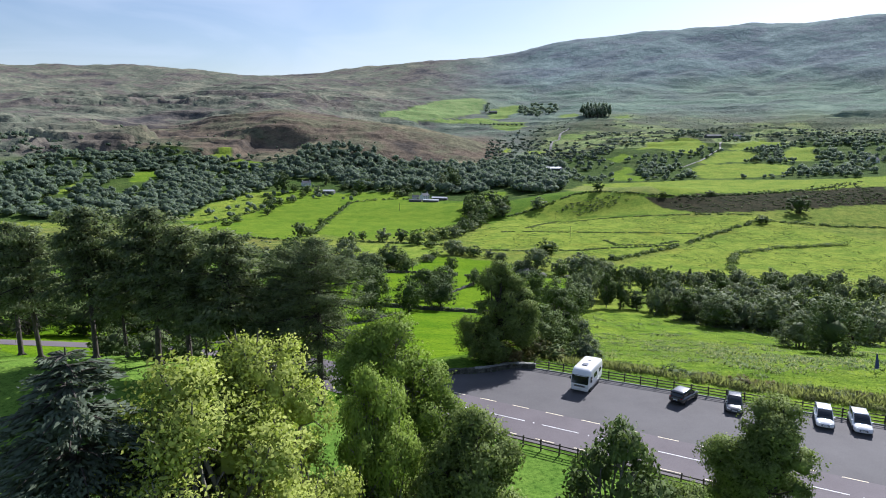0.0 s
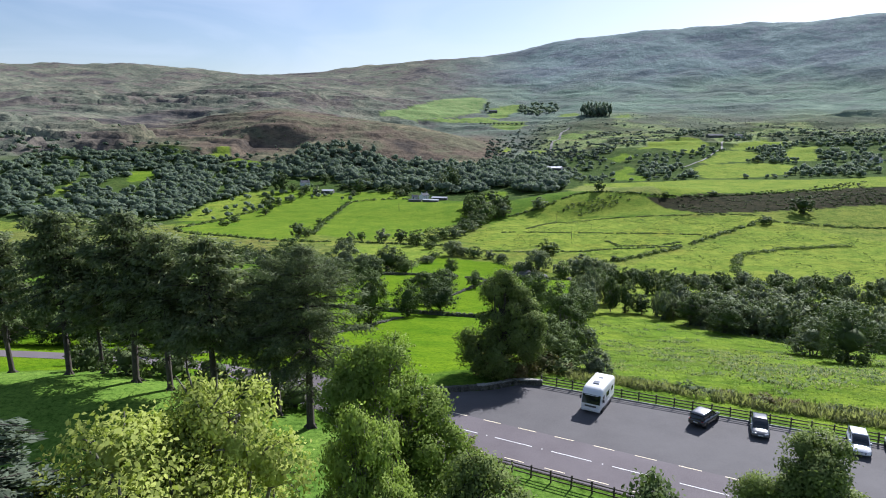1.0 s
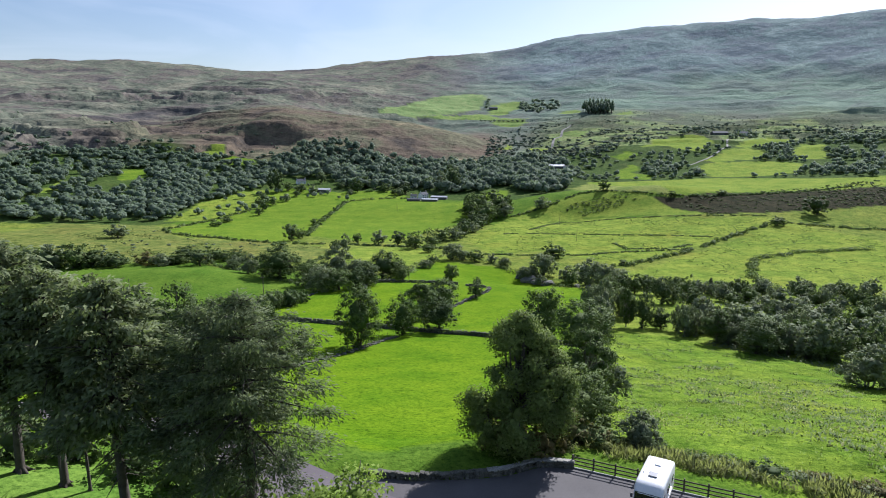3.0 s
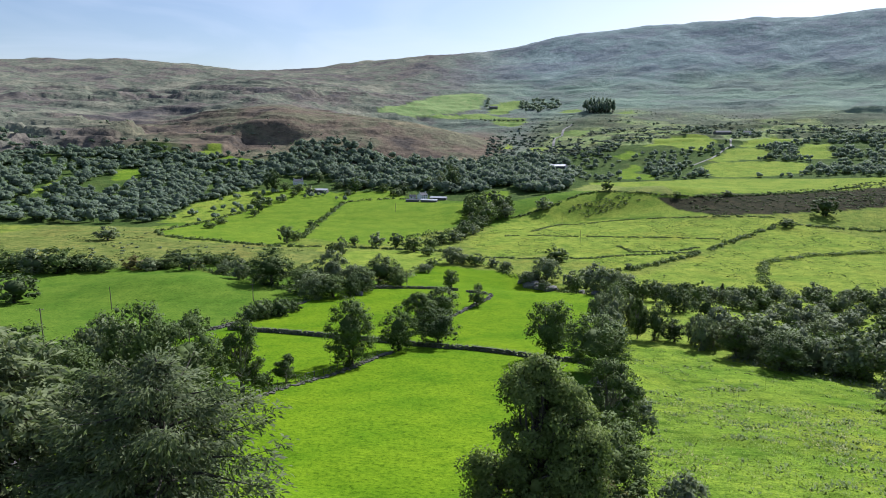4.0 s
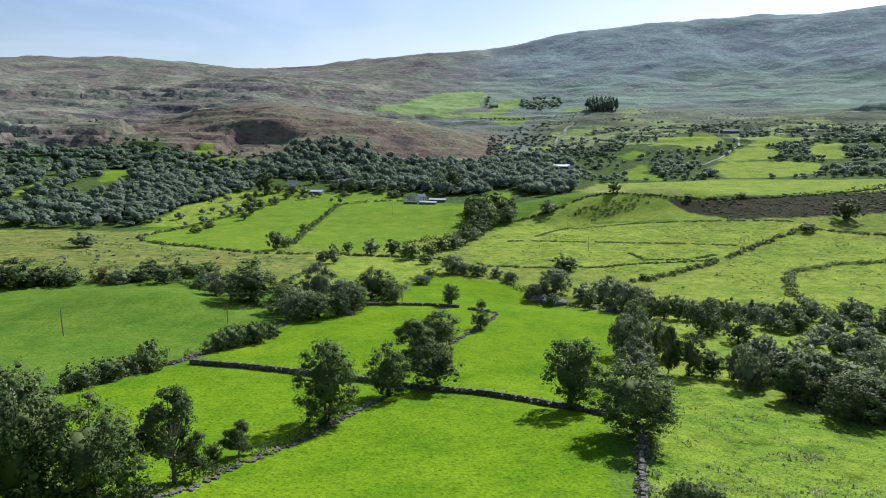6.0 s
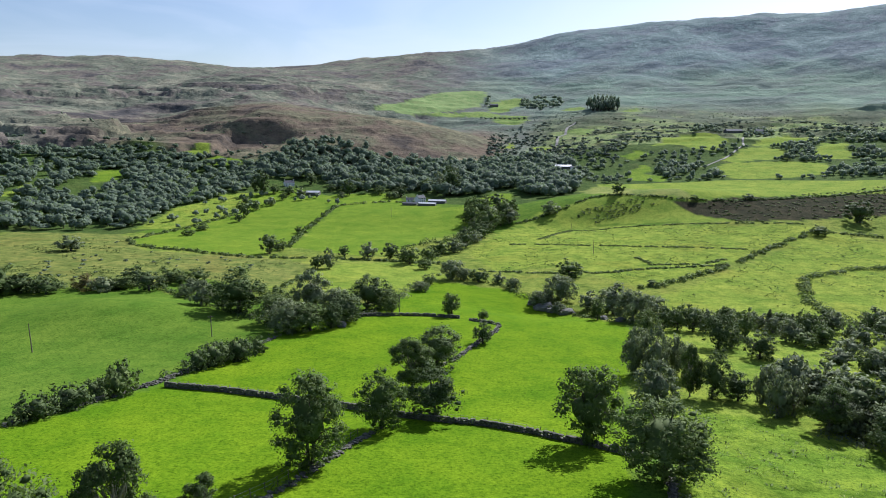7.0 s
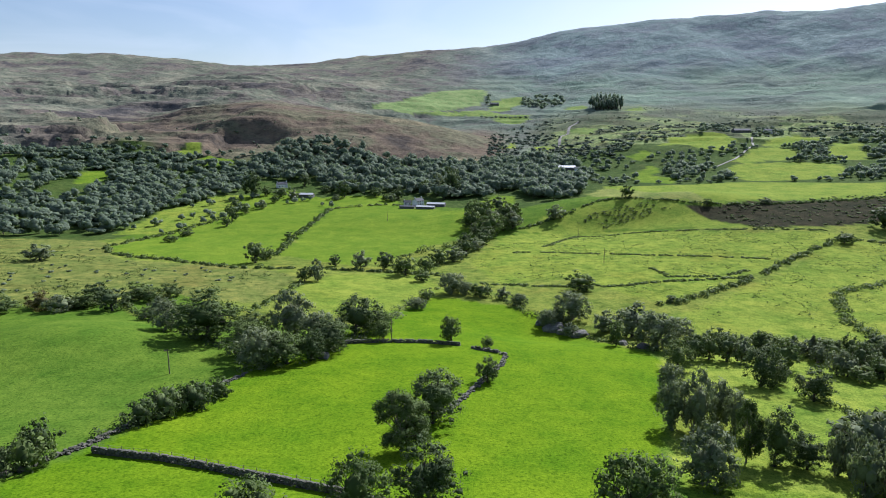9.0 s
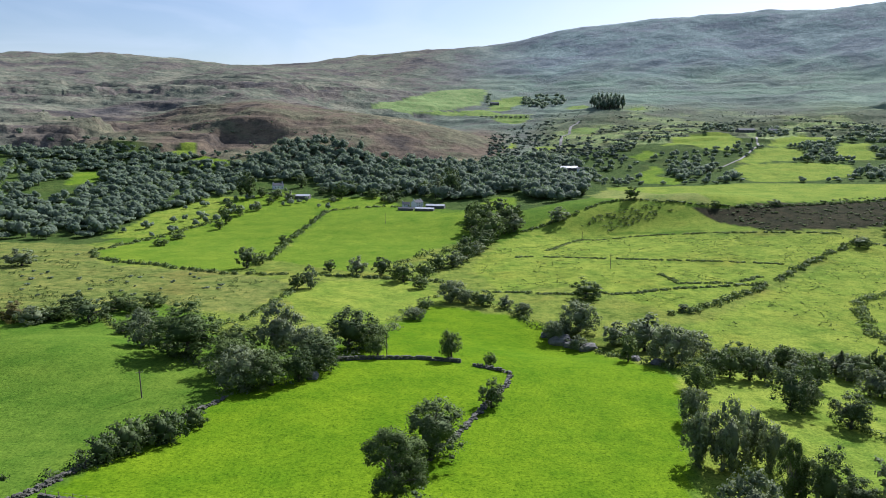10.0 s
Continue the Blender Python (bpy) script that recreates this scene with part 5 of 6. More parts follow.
def scatter(poly, step, seed, keep, h, r):
    """Uneven planting inside a polygon, out of the fields; keep: how full, from 0 to 1, with drifts."""
    rg = np.random.default_rng(seed)
    xs, ys = zip(*poly)
    gx, gy = np.meshgrid(np.arange(min(xs), max(xs), step), np.arange(min(ys), max(ys), step))
    x = gx.ravel() + rg.uniform(-0.5, 0.5, gx.size) * step
    y = gy.ravel() + rg.uniform(-0.5, 0.5, gx.size) * step
    ok = inside(poly, x, y)
    for c in CLEAR:
        ok &= ~inside(c, x, y)
    drift = 0.5 + 1.1 * fbm(x + 900, y, 70.0, 3)
    ok &= rg.random(len(x)) < keep + (1 - keep) * (drift > 0.62) * 0.9 - (1 - keep) * 0.35 * (drift < 0.4)
    return [(a, b, rg.uniform(*h), rg.uniform(*r)) for a, b in zip(x[ok], y[ok])]


WOOD_FARM = [(-233, 866), (-229, 917), (-203, 981), (-176, 1003), (-135, 997), (-102, 978), (-62, 966), (-16, 968), (38, 950), (82, 1020), (120, 996), (162, 969), (172, 890), (165, 830),
             (137, 712), (106, 674), (86, 695), (81, 744), (56, 749), (29, 681), (11, 728), (-49, 787), (-72, 767), (-110, 777), (-148, 852), (-171, 835), (-205, 839)]
WOOD_WEST = [(-560, 600), (-520, 860), (-427.1, 900), (-326, 912.5), (-196.1, 883.4), (-216.1, 756.7), (-247.9, 670.5), (-246.7, 575.6), (-331.4, 555)]
hedge([(-13, 184), (-20, 164), (-29, 147.5), (-33, 140), (-37, 130)], 1.2, 2.0, "bramble and nettles along the rubble wall", 25, M_MID, 0.3, 1.6, 0.4)
woodland("woodland", "dense dark green broadleaved wood behind the farm", scatter(WOOD_FARM, 10.5, 1, 0.95, (7, 16), (5.5, 11)), 1, M_FAR_HAZED, 54, 7, 0.245)
woodland("woodland", "dense dark green broadleaved wood on the valley side", scatter(WOOD_WEST, 10.5, 2, 0.8, (5, 12), (4.5, 10)), 2, M_FAR_HAZED, 54, 7, 0.245)
woodland("woodland", "loose dark trees on the slope below the heath", scatter([(-700, 780), (-660, 930), (-470, 930), (-330, 950), (-190, 935), (-200, 885), (-427, 870)], 11, 3, 0.42, (4, 9), (3.4, 6)), 3, M_FAR_HAZED, 60)
BELTS = [[(330, 809), (357, 854), (391, 834), (442, 839), (411, 787), (358, 771)], [(242, 832), (265, 862), (288, 816), (325, 784), (304, 751), (260, 743), (246, 769)], [(178, 868), (197, 918), (235, 887), (225, 845)], [(393, 720), (423, 764), (469, 764), (508, 760), (438, 665)],
         [(439, 757), (523, 885), (565, 905), (620, 883), (493, 740)], [(354, 836), (366, 853), (406, 833), (394, 810), (353, 804)], [(422, 884), (476, 966), (497, 934), (465, 879)],
         [(386, 1074), (436, 1187), (460, 1122), (430, 1064)], [(472, 1061), (508, 1119), (536, 1087), (517, 1058)], [(497, 975), (573, 1107), (616, 1082), (658, 1044), (720, 1004), (599, 883), (548, 958)]]
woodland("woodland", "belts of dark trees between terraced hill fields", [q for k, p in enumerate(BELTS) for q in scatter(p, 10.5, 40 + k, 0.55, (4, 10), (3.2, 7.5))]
         + scatter([(150, 770), (200, 950), (300, 1060), (600, 1080), (760, 900), (640, 700), (440, 680), (260, 730)], 13, 5, 0.13, (3, 8), (3, 5.5)), 5, M_FAR_HAZED, 70)
woodland("hillside_scrub", "scattered gorse and thorn scrub on the hillside", scatter([(63, 991), (95, 1309), (161, 1322), (214, 1200), (262, 1086), (252, 959), (228, 900), (167, 950)], 10.5, 6, 0.45, (2, 6), (3, 6)), 6, M_GORSE_HAZED, 44, 5)
woodland("hillside_scrub", "scattered gorse and thorn scrub on the hillside", scatter([(133, 1366), (185, 1417), (285, 1348), (431, 1269), (520, 1235), (700, 1150), (860, 1000), (640, 1060), (387, 1074), (309, 1017), (263, 997), (220, 1234)], 14, 12, 0.3, (1.5, 5), (3, 6.5)), 12, M_GORSE_HAZED, 36, 4)
woodland("hillside_scrub", "scattered gorse and thorn scrub on the hillside", scatter([(-800, 1000), (-600, 1150), (-200, 1040), (60, 1010), (-100, 985), (-330, 1000)], 22, 7, 0.12, (2, 5), (2, 4)), 7, M_FAR_HAZED, 30, 4)
woodland("hillside_scrub", "low furze dotted over the rough hillside", scatter([(90, 1010), (60, 1250), (180, 1480), (520, 1420), (800, 1200), (760, 980), (640, 1060), (387, 1074), (309, 1017), (240, 960)], 17, 15, 0.4, (0.8, 2.6), (1.6, 3.6)), 15, M_GORSE_HAZED, 26, 2)
woodland("woodland", "dark conifer block above the hill farm", [(319 + 5.5 * (k % 10) + 2 * (k % 3), 1440 + 9 * (k // 10) + 3 * (k % 2) - 1.2 * (k % 10), 22 + 4 * (k % 3), 5.5) for k in range(70)], 8, M_FAR_HAZED, 40, 4)
woodland("woodland", "dark trees round the hill farm", scatter([(188, 1616), (211, 1778), (269, 1772), (304, 1690), (268, 1563), (204, 1561)], 17, 13, 0.5, (8, 14), (6, 9)) + [(112 + 3 * k, 1680 + 20 * k, 8, 6) for k in range(5)] + [(88 + 10 * k, 1492 - 3 * k, 6, 5) for k in range(10)], 14, M_FAR_HAZED, 50, 5)
CLEAR = []
rows = [(x + 3 * math.sin(k), y, 4 + 3 * ((k * 7) % 5) / 4, 2.8 + 1.6 * ((k * 3) % 4) / 3) for line in ([(-240, 600), (-205, 655), (-160, 712), (-118, 745)], [(-228, 690), (-190, 745), (-160, 790)], [(-212, 585), (-187, 642), (-186, 700)], [(-112, 708), (-100, 690)]) for k, (x, y, _) in enumerate(along(line, 7.5)) if (k * 5) % 7 < 4]
woodland("field_bushes", "rows of thorn bushes between narrow strip fields", rows, 11, M_FAR_HAZED, 70)
woodland("moor_scrub", "low gorse bushes dotted over the moor", scatter([(-330, 330), (-240, 545), (-190, 470), (-80, 440), (-76, 365), (-160, 352)], 13, 9, 0.1, (0.8, 1.6), (1.0, 2.0)), 9, M_FAR_HAZED, 26)
woodland("bog_scrub", "dark heather and gorse on the cut bog", scatter([(207, 594), (420, 640), (380, 534), (222, 540)], 4.6, 10, 0.55, (0.4, 1.3), (1.0, 3.0)), 10, M_MID, 24, 3)
# ---- the road and the car park ----
ALONG, ACROSS = np.array((0.879, -0.477)), np.array((0.477, 0.879))


def road_place(s, n):
    """A place s metres along the road and n metres across; west of the bend the road swings to the north-west."""
    p = s * ALONG + n * ACROSS
    west = max(0.0, -36.0 - s)
    turn = -min(west, 40.0) * 0.010 / 2
    q = np.array((-36.0 * ALONG[0], -36.0 * ALONG[1])) + n * ACROSS
    if west > 0:
        c, sn = math.cos(turn), math.sin(turn)
        d = -ALONG
        first = -8.0 * math.log(math.exp(-west / 8.0) + math.exp(-52.0 / 8.0))
        p = q + first * np.array((c * d[0] - sn * d[1], sn * d[0] + c * d[1])) + (west - first) * np.array((-1.0, 0.08))
    return p


FENCE_A, FENCE_WAY = np.array((12.04, 79.75)), np.array((0.904, -0.427))


def sheet(name, label, rows, mat, lift, kind="structure"):
    """A strip of paving laid on the ground; rows of places from side to side."""
    verts, faces, n = [], [], len(rows[0])
    for row in rows:
        verts += [(x, y, float(height(x, y)) + lift) for x, y in row]
    for j in range(len(rows) - 1):
        for i in range(n - 1):
            a = j * n + i
            faces.append((a, a + 1, a + n + 1, a + n))
    me = mesh_of(name, verts, faces, mat)
    ob = tagged(new(name, me), label, name.replace("_", " "), kind=kind)
    return ob


road = sheet("road", "grey two-lane asphalt road with worn surface", [[road_place(s, n) for n in np.linspace(56.6, 63.95, 6)] for s in np.arange(-140, 81, 2.0)], M_ROAD, 0.05)
park_rows = []
for s in np.arange(-45.5, 60, 1.0):
    far = 63.95 + (FENCE_A @ ACROSS - 63.95) + ((s - FENCE_A @ ALONG) * math.tan(math.radians(2.9)))
    if s < -27.5:
        far = float(np.interp(s, (-46, -41, -36.2, -33.4, -31.6, -30.6, -29.4, -27.5), (64.4, 66.2, 68.7, 70.6, 72.3, 73.9, 74.9, 75.5)))
    park_rows.append([road_place(s, n) for n in np.linspace(63.95, max(64.2, far), 6)])
car_park = sheet("car_park", "open purplish-grey asphalt car park beside the road", park_rows, M_ASPHALT, 0.05)


def dash(name, label, s, n, length, width, mat, group):
    pts = [s * ALONG + n * ACROSS, (s + length) * ALONG + n * ACROSS]
    q = [pts[0] - ACROSS * width / 2, pts[1] - ACROSS * width / 2, pts[1] + ACROSS * width / 2, pts[0] + ACROSS * width / 2]
    verts = [(p[0], p[1], 0.056) for p in q] + [(p[0], p[1], 0.062) for p in q]
    faces = [(4, 5, 6, 7), (0, 1, 5, 4), (1, 2, 6, 5), (2, 3, 7, 6), (3, 0, 4, 7)]
    ob = new(name, mesh_of(name, verts, faces, mat))
    return tagged(ob, label, "road marking", group, "structure")


for k in range(-1, 19):
    dash("edge_line", "worn pale yellow dash along the road's edge", -29.65 + 4.04 * k, 63.85, 2.05, 0.12, M_YELLOW_LINE, "yellow edge dashes")
    dash("edge_line", "worn pale yellow dash along the road's edge", -28.5 + 4.04 * k, 57.45, 2.0, 0.12, M_YELLOW_LINE, "yellow edge dashes")
for k in range(-2, 13):
    dash("centre_line", "white dash on the road's centre line", -26.9 + 6.0 * k, 60.73, 4.04, 0.12, M_WHITE, "white centre dashes")
    dash("centre_stud", "small white stud between centre dashes", -26.9 + 6.0 * k + 5.0, 60.73, 0.14, 0.14, M_WHITE, "road studs")


def box(x0, x1, y0, y1, z0, z1, bevel=0.0):
    bm = bmesh.new()
    bmesh.ops.create_cube(bm, size=1.0, matrix=Matrix.Translation(((x0 + x1) / 2, (y0 + y1) / 2, (z0 + z1) / 2)) @ Matrix.Diagonal((x1 - x0, y1 - y0, z1 - z0, 1)))
    if bevel:
        bmesh.ops.bevel(bm, geom=bm.edges[:], offset=bevel, segments=2, affect="EDGES", profile=0.6)
    return bm


def bm_mesh(name, bm, mat, smooth=False):
    me = bpy.data.meshes.new(name)
    bm.to_mesh(me)
    bm.free()
    me.materials.append(mat)
    if smooth:
        me.polygons.foreach_set("use_smooth", np.ones(len(me.polygons), bool))
    return me


def kerb(a, way, length):
    verts, faces = [], []
    across = np.array((-way[1], way[0]))
    for k in range(int(length) + 1):
        p = a + way * k
        for off, z in ((0.0, -0.2), (0.0, 0.1), (0.03, 0.12), (0.14, 0.12), (0.14, -0.2)):
            verts.append((*(p + across * off), z))
    for k in range(int(length)):
        for i in range(4):
            faces.append((5 * k + i, 5 * k + i + 5, 5 * k + i + 6, 5 * k + i + 1))
    return tagged(new("kerb", mesh_of("kerb", verts, faces, M_KERB)), "weathered concrete kerb at the car park's edge", "kerb", kind="structure")


kerb(FENCE_A - FENCE_WAY * 0.2, FENCE_WAY, 56)


def rail_fence(a, way, bays, bay, label):
    """A post-and-rail fence: square posts, three rails to a bay."""
    post = bm_mesh("post", box(-0.07, 0.07, -0.07, 0.07, -0.4, 1.22, 0.015), M_POST)
    rail = bm_mesh("rail", box(0.0, bay, -0.025, 0.025, -0.055, 0.055, 0.01), M_POST)
    ob = thing("fence", label, "fence")
    turn = math.atan2(way[1], way[0])
    rr = random.Random(int(bays * 7))
    z = [float(height(*(a + way * bay * k))) for k in range(bays + 1)]
    ob.matrix_basis = pose(a[0], a[1], z[0], 0, 0, math.degrees(turn))
    for k in range(bays + 1):
        part("post", post, None, ob).matrix_basis = pose(k * bay, 0, z[k] - z[0], rr.uniform(-2, 2), rr.uniform(-2.5, 2.5), 0)
        if k < bays:
            for zz in (0.35, 0.7, 1.05):
                part("rail", rail, None, ob).matrix_basis = pose(k * bay, -0.09, z[k] - z[0] + zz, 0, math.degrees(math.atan2(z[k] - z[k + 1], bay)), 0)
    return ob


rail_fence(FENCE_A + np.array((0.14, 0.3)), FENCE_WAY, 27, 1.95, "dark timber post-and-rail fence along the car park")
rail_fence(-32.18 * ALONG + 55.4 * ACROSS, ALONG, 38, 1.87, "dark timber post-and-rail fence beside the road")


def rough_stone(seed):
    """A rough block about one metre each way, its corners knocked off."""
    rg = random.Random(seed)
    bm = box(-0.5, 0.5, -0.5, 0.5, -0.5, 0.5)
    bmesh.ops.bevel(bm, geom=bm.edges[:], offset=0.14, segments=1, affect="EDGES")
    for v in bm.verts:
        v.co += Vector((rg.uniform(-0.1, 0.1), rg.uniform(-0.1, 0.1), rg.uniform(-0.1, 0.1)))
    return bm_mesh("stone", bm, M_STONE)


STONES = [rough_stone(k) for k in range(8)]


def stone_wall(line, h, thick, label, seed, ruin=0.0, stone=0.5, singles=0):
    """A dry stone wall: uneven courses of rough stones with a cope; singles: stones from the line's start that stand as pieces."""
    rg = random.Random(seed)
    ob = thing("stone_wall", label, "wall", "dry stone walls")
    verts, faces, placed = [], [], []
    courses = max(2, round(h / 0.27))
    for c in range(courses):
        zc = h * (c + 0.5) / courses
        for n, (x, y, a) in enumerate(along(line, stone * 0.98)):
            sag = 0.5 + 0.9 * float(fbm(np.array([x * 1.0]), np.array([y * 1.0 + 7 * seed]), 9.0, 2)[0])
            if rg.random() < ruin * (0.3 + 1.9 * c / courses) or (ruin > 0.15 and c > 0 and sag < ruin * 1.6 * (c + 1) / courses):
                continue
            s, w, hh = stone * rg.uniform(0.7, 1.3), thick * (1.1 - 0.3 * c / courses) * rg.uniform(0.8, 1.15), h / courses * rg.uniform(0.9, 1.35)
            off = rg.uniform(-0.12, 0.12) + (rg.uniform(-0.6, 0.6) if ruin > 0.15 and c == 0 else 0)
            x, y = x - off * math.sin(a), y + off * math.cos(a)
            m = pose(x, y, float(height(x, y)) + zc, rg.uniform(-9, 9), rg.uniform(-9, 9), math.degrees(a) + rg.uniform(-12, 12)) @ Matrix.Diagonal((s, w, hh, 1))
            placed.append((n, STONES[rg.randrange(8)], m))
    placed.sort(key=lambda q: q[0])
    for _, me, m in placed[:singles]:
        part("stone", me, None, ob).matrix_basis = m
    for _, me, m in placed[singles:]:
        base = len(verts)
        verts += [m @ v.co for v in me.vertices]
        faces += [tuple(base + i for i in f.vertices) for f in me.polygons]
    if faces:
        rest = part("stonework", mesh_of("stonework", verts, faces, M_STONE), None, ob)
        tagged(rest, "", "", "", "stuff")
    return ob


CORNER_WALL = [(12.0, 79.85), (10.0, 80.15), (8.3, 79.95), (7.0, 79.25), (5.5, 78.55), (4.0, 78.35), (1.0, 78.0), (-3.0, 77.8), (-7.0, 78.6)]
corner = stone_wall(CORNER_WALL, 0.62, 0.6, "low curved stone wall at the car park's corner", 1, 0.0, 0.45)
cope_rng = random.Random(77)
COPES = [me.copy() for me in STONES[:4]]
for me in COPES:
    me.materials[0] = M_COPE
for x, y, a in along(CORNER_WALL[:6], 0.5):
    part("cope_stone", COPES[cope_rng.randrange(4)], None, corner).matrix_basis = pose(x, y, float(height(x, y)) + 0.68, cope_rng.uniform(-5, 5), cope_rng.uniform(-5, 5), math.degrees(a) + cope_rng.uniform(-10, 10)) @ Matrix.Diagonal((0.55 * cope_rng.uniform(0.8, 1.1), 0.62 * cope_rng.uniform(0.8, 1.1), 0.15, 1))
FIELD_WALL = "grey dry stone wall dividing green pastures"
stone_wall([(-62, 215.4), (-47.7, 212.1), (-33.2, 206.6), (-15.6, 199.8), (-8, 196)], 1.3, 0.7, FIELD_WALL, 2, 0.06, 0.5, 290)
stone_wall([(-8, 196), (-2, 193.8), (8, 192), (17, 188.2), (26, 182), (33, 172)], 1.2, 0.7, FIELD_WALL, 3, 0.12, 0.5, 200)
stone_wall([(-12, 186), (-17, 172.6), (-22, 159.7), (-28.3, 148.6), (-31.7, 139.2), (-35, 134), (-38, 126), (-44, 112)], 0.75, 0.9, "tumbledown stone wall with loose rubble beside trees", 4, 0.55, 0.42, 260)
stone_wall([(-31, 300), (-20.8, 303.3), (-5.7, 305.3), (7, 303)], 1.2, 0.8, FIELD_WALL, 5, 0.1)
stone_wall([(10.7, 299.4), (15.7, 295.9), (20.6, 291.8), (18, 279.6), (13.6, 270.1), (8, 254.8), (3.4, 243.5), (-1, 236)], 1.1, 0.8, "curved dry stone wall running down the pasture", 6, 0.25)
stone_wall([(-78, 186), (-71.7, 202.1), (-65.7, 217), (-62, 232), (-55.6, 251.5), (-50.5, 268)], 0.9, 0.8, "tumbledown field wall under thorn bushes", 7, 0.25)
stone_wall([(34.5, 166), (29.9, 151.6), (25.9, 137.9), (20.8, 120), (16, 100)], 1.0, 0.8, "overgrown boundary wall of grey stones", 8, 0.2)


def wire_fence(line, label, step=2.6):
    """Thin stakes with two wires along a wall."""
    post = bm_mesh("stake", box(-0.05, 0.05, -0.05, 0.05, -0.3, 1.45, 0.01), M_POLE)
    ob = thing("wire_fence", label, "fence", "wire fences")
    spots = [(x, y, float(height(x, y))) for x, y, _ in along(line, step)]
    for x, y, z in spots:
        part("stake", post, None, ob).matrix_basis = pose(x, y, z, random.uniform(-4, 4), random.uniform(-4, 4), 0)
    for zz in (0.7, 1.3):
        v, f = tube([(x, y, z + zz) for x, y, z in spots], [0.012] * len(spots), 4)
        part("wire", mesh_of("wire", v, f, M_WIRE), None, ob)
    return ob


wire_fence([(-62, 216.6), (-47.7, 213.3), (-33.2, 207.8), (-15.6, 201), (-8, 197.2), (-2, 195), (8, 193.2), (17, 189.4), (26, 183.2)], "slender stakes and wire behind the stone wall")
wire_fence([(-40, 127), (-36.3, 135), (-33, 140), (-29.6, 149.4), (-23.3, 160.3), (-18.3, 173), (-13.4, 186)], "slender stakes and wire beside the rubble wall")


def utility_pole(x, y, h, label, arm=True, turn=0.0):
    ob = thing("utility_pole", label, "pole", "wooden utility poles")
    ob.matrix_basis = pose(x, y, float(height(x, y)), 0, 0, turn)
    part("pole", tubes("pole", [([(0, 0, -0.5), (0, 0, h * 0.5), (0, 0, h)], [0.16, 0.14, 0.11])], M_POLE, 8), None, ob)
    if arm:
        part("crossarm", bm_mesh("crossarm", box(-0.8, 0.8, -0.06, 0.06, h - 0.45, h - 0.33, 0.01), M_POLE), None, ob)
        for dx in (-0.7, 0.0, 0.7):
            part("insulator", tubes("insulator", [([(dx, 0, h - 0.33), (dx, 0, h - 0.24), (dx, 0, h - 0.1)], [0.04, 0.06, 0.03])], M_KERB, 6), None, ob)
    return ob


utility_pole(-112, 245.9, 8.2, "tall wooden pole standing in the green pasture", False)
utility_pole(-69.9, 265.8, 6.8, "wooden pole with a crossarm behind a thorn hedge", True, 30)
utility_pole(-91.8, 178.2, 10.5, "tall wooden pole leaning slightly in the pasture", True, 20)
utility_pole(-15.2, 306.8, 7.4, "wooden pole beside a field wall", False)
utility_pole(94.8, 465.8, 8.9, "wooden pole in the rough pasture", False)
utility_pole(-43.4, 627.7, 8.2, "wooden pole in the farm meadow", False)
utility_pole(100, 560, 8, "wooden pole in the rough pasture", False)

# ---- vehicles ----
def loft(stations, sides=16, power=4.0):
    """A rounded shell through cross-sections (along, half width, bottom, top)."""
    verts, faces = [], []
    for y, w, z0, z1 in stations:
        zc, hz = (z0 + z1) / 2, (z1 - z0) / 2
        for k in range(sides):
            a = 2 * math.pi * (k + 0.5) / sides
            c, s = math.cos(a), math.sin(a)
            verts.append((math.copysign(abs(c) ** (2 / power), c) * w, y, zc + math.copysign(abs(s) ** (2 / power), s) * hz))
    m = len(stations)
    for j in range(m - 1):
        for k in range(sides):
            k2 = (k + 1) % sides
            faces.append((j * sides + k, j * sides + k2, (j + 1) * sides + k2, (j + 1) * sides + k))
    faces.append(tuple(range(sides))[::-1])
    faces.append(tuple((m - 1) * sides + k for k in range(sides)))
    return verts, faces


def wheels(ob, places, radius, width):
    tyre_v, tyre_f = tube([(-width / 2, 0, 0), (-width / 2, 0, 0), (-width / 2 + 0.03, 0, 0), (width / 2 - 0.03, 0, 0), (width / 2, 0, 0), (width / 2, 0, 0)], [radius * 0.55, radius * 0.9, radius, radius, radius * 0.9, radius * 0.55], 18)
    tyre = mesh_of("tyre", tyre_v, tyre_f, M_TYRE, False)
    rim_v, rim_f = tube([(-width / 2 + 0.01, 0, 0), (-width / 2 + 0.02, 0, 0), (width / 2 - 0.02, 0, 0), (width / 2 - 0.01, 0, 0)], [0.02, radius * 0.6, radius * 0.6, 0.02], 18)
    rim = mesh_of("rim", rim_v, rim_f, M_RIM, False)
    for x, y in places:
        w = part("wheel", tyre, None, ob)
        w.matrix_basis = pose(x, y, radius)
        part("rim", rim, None, w)


def panel(name, corners, mat, parent, thick=0.012, label=""):
    """A thin plate through four corners, such as a pane or a lamp."""
    c = [Vector(p) for p in corners]
    n = (c[1] - c[0]).cross(c[3] - c[0]).normalized() * thick
    verts = [p - n for p in c] + [p + n for p in c]
    return part(name, mesh_of(name, verts, [(3, 2, 1, 0), (4, 5, 6, 7), (0, 1, 5, 4), (1, 2, 6, 5), (2, 3, 7, 6), (3, 0, 4, 7)], mat), None, parent, label)


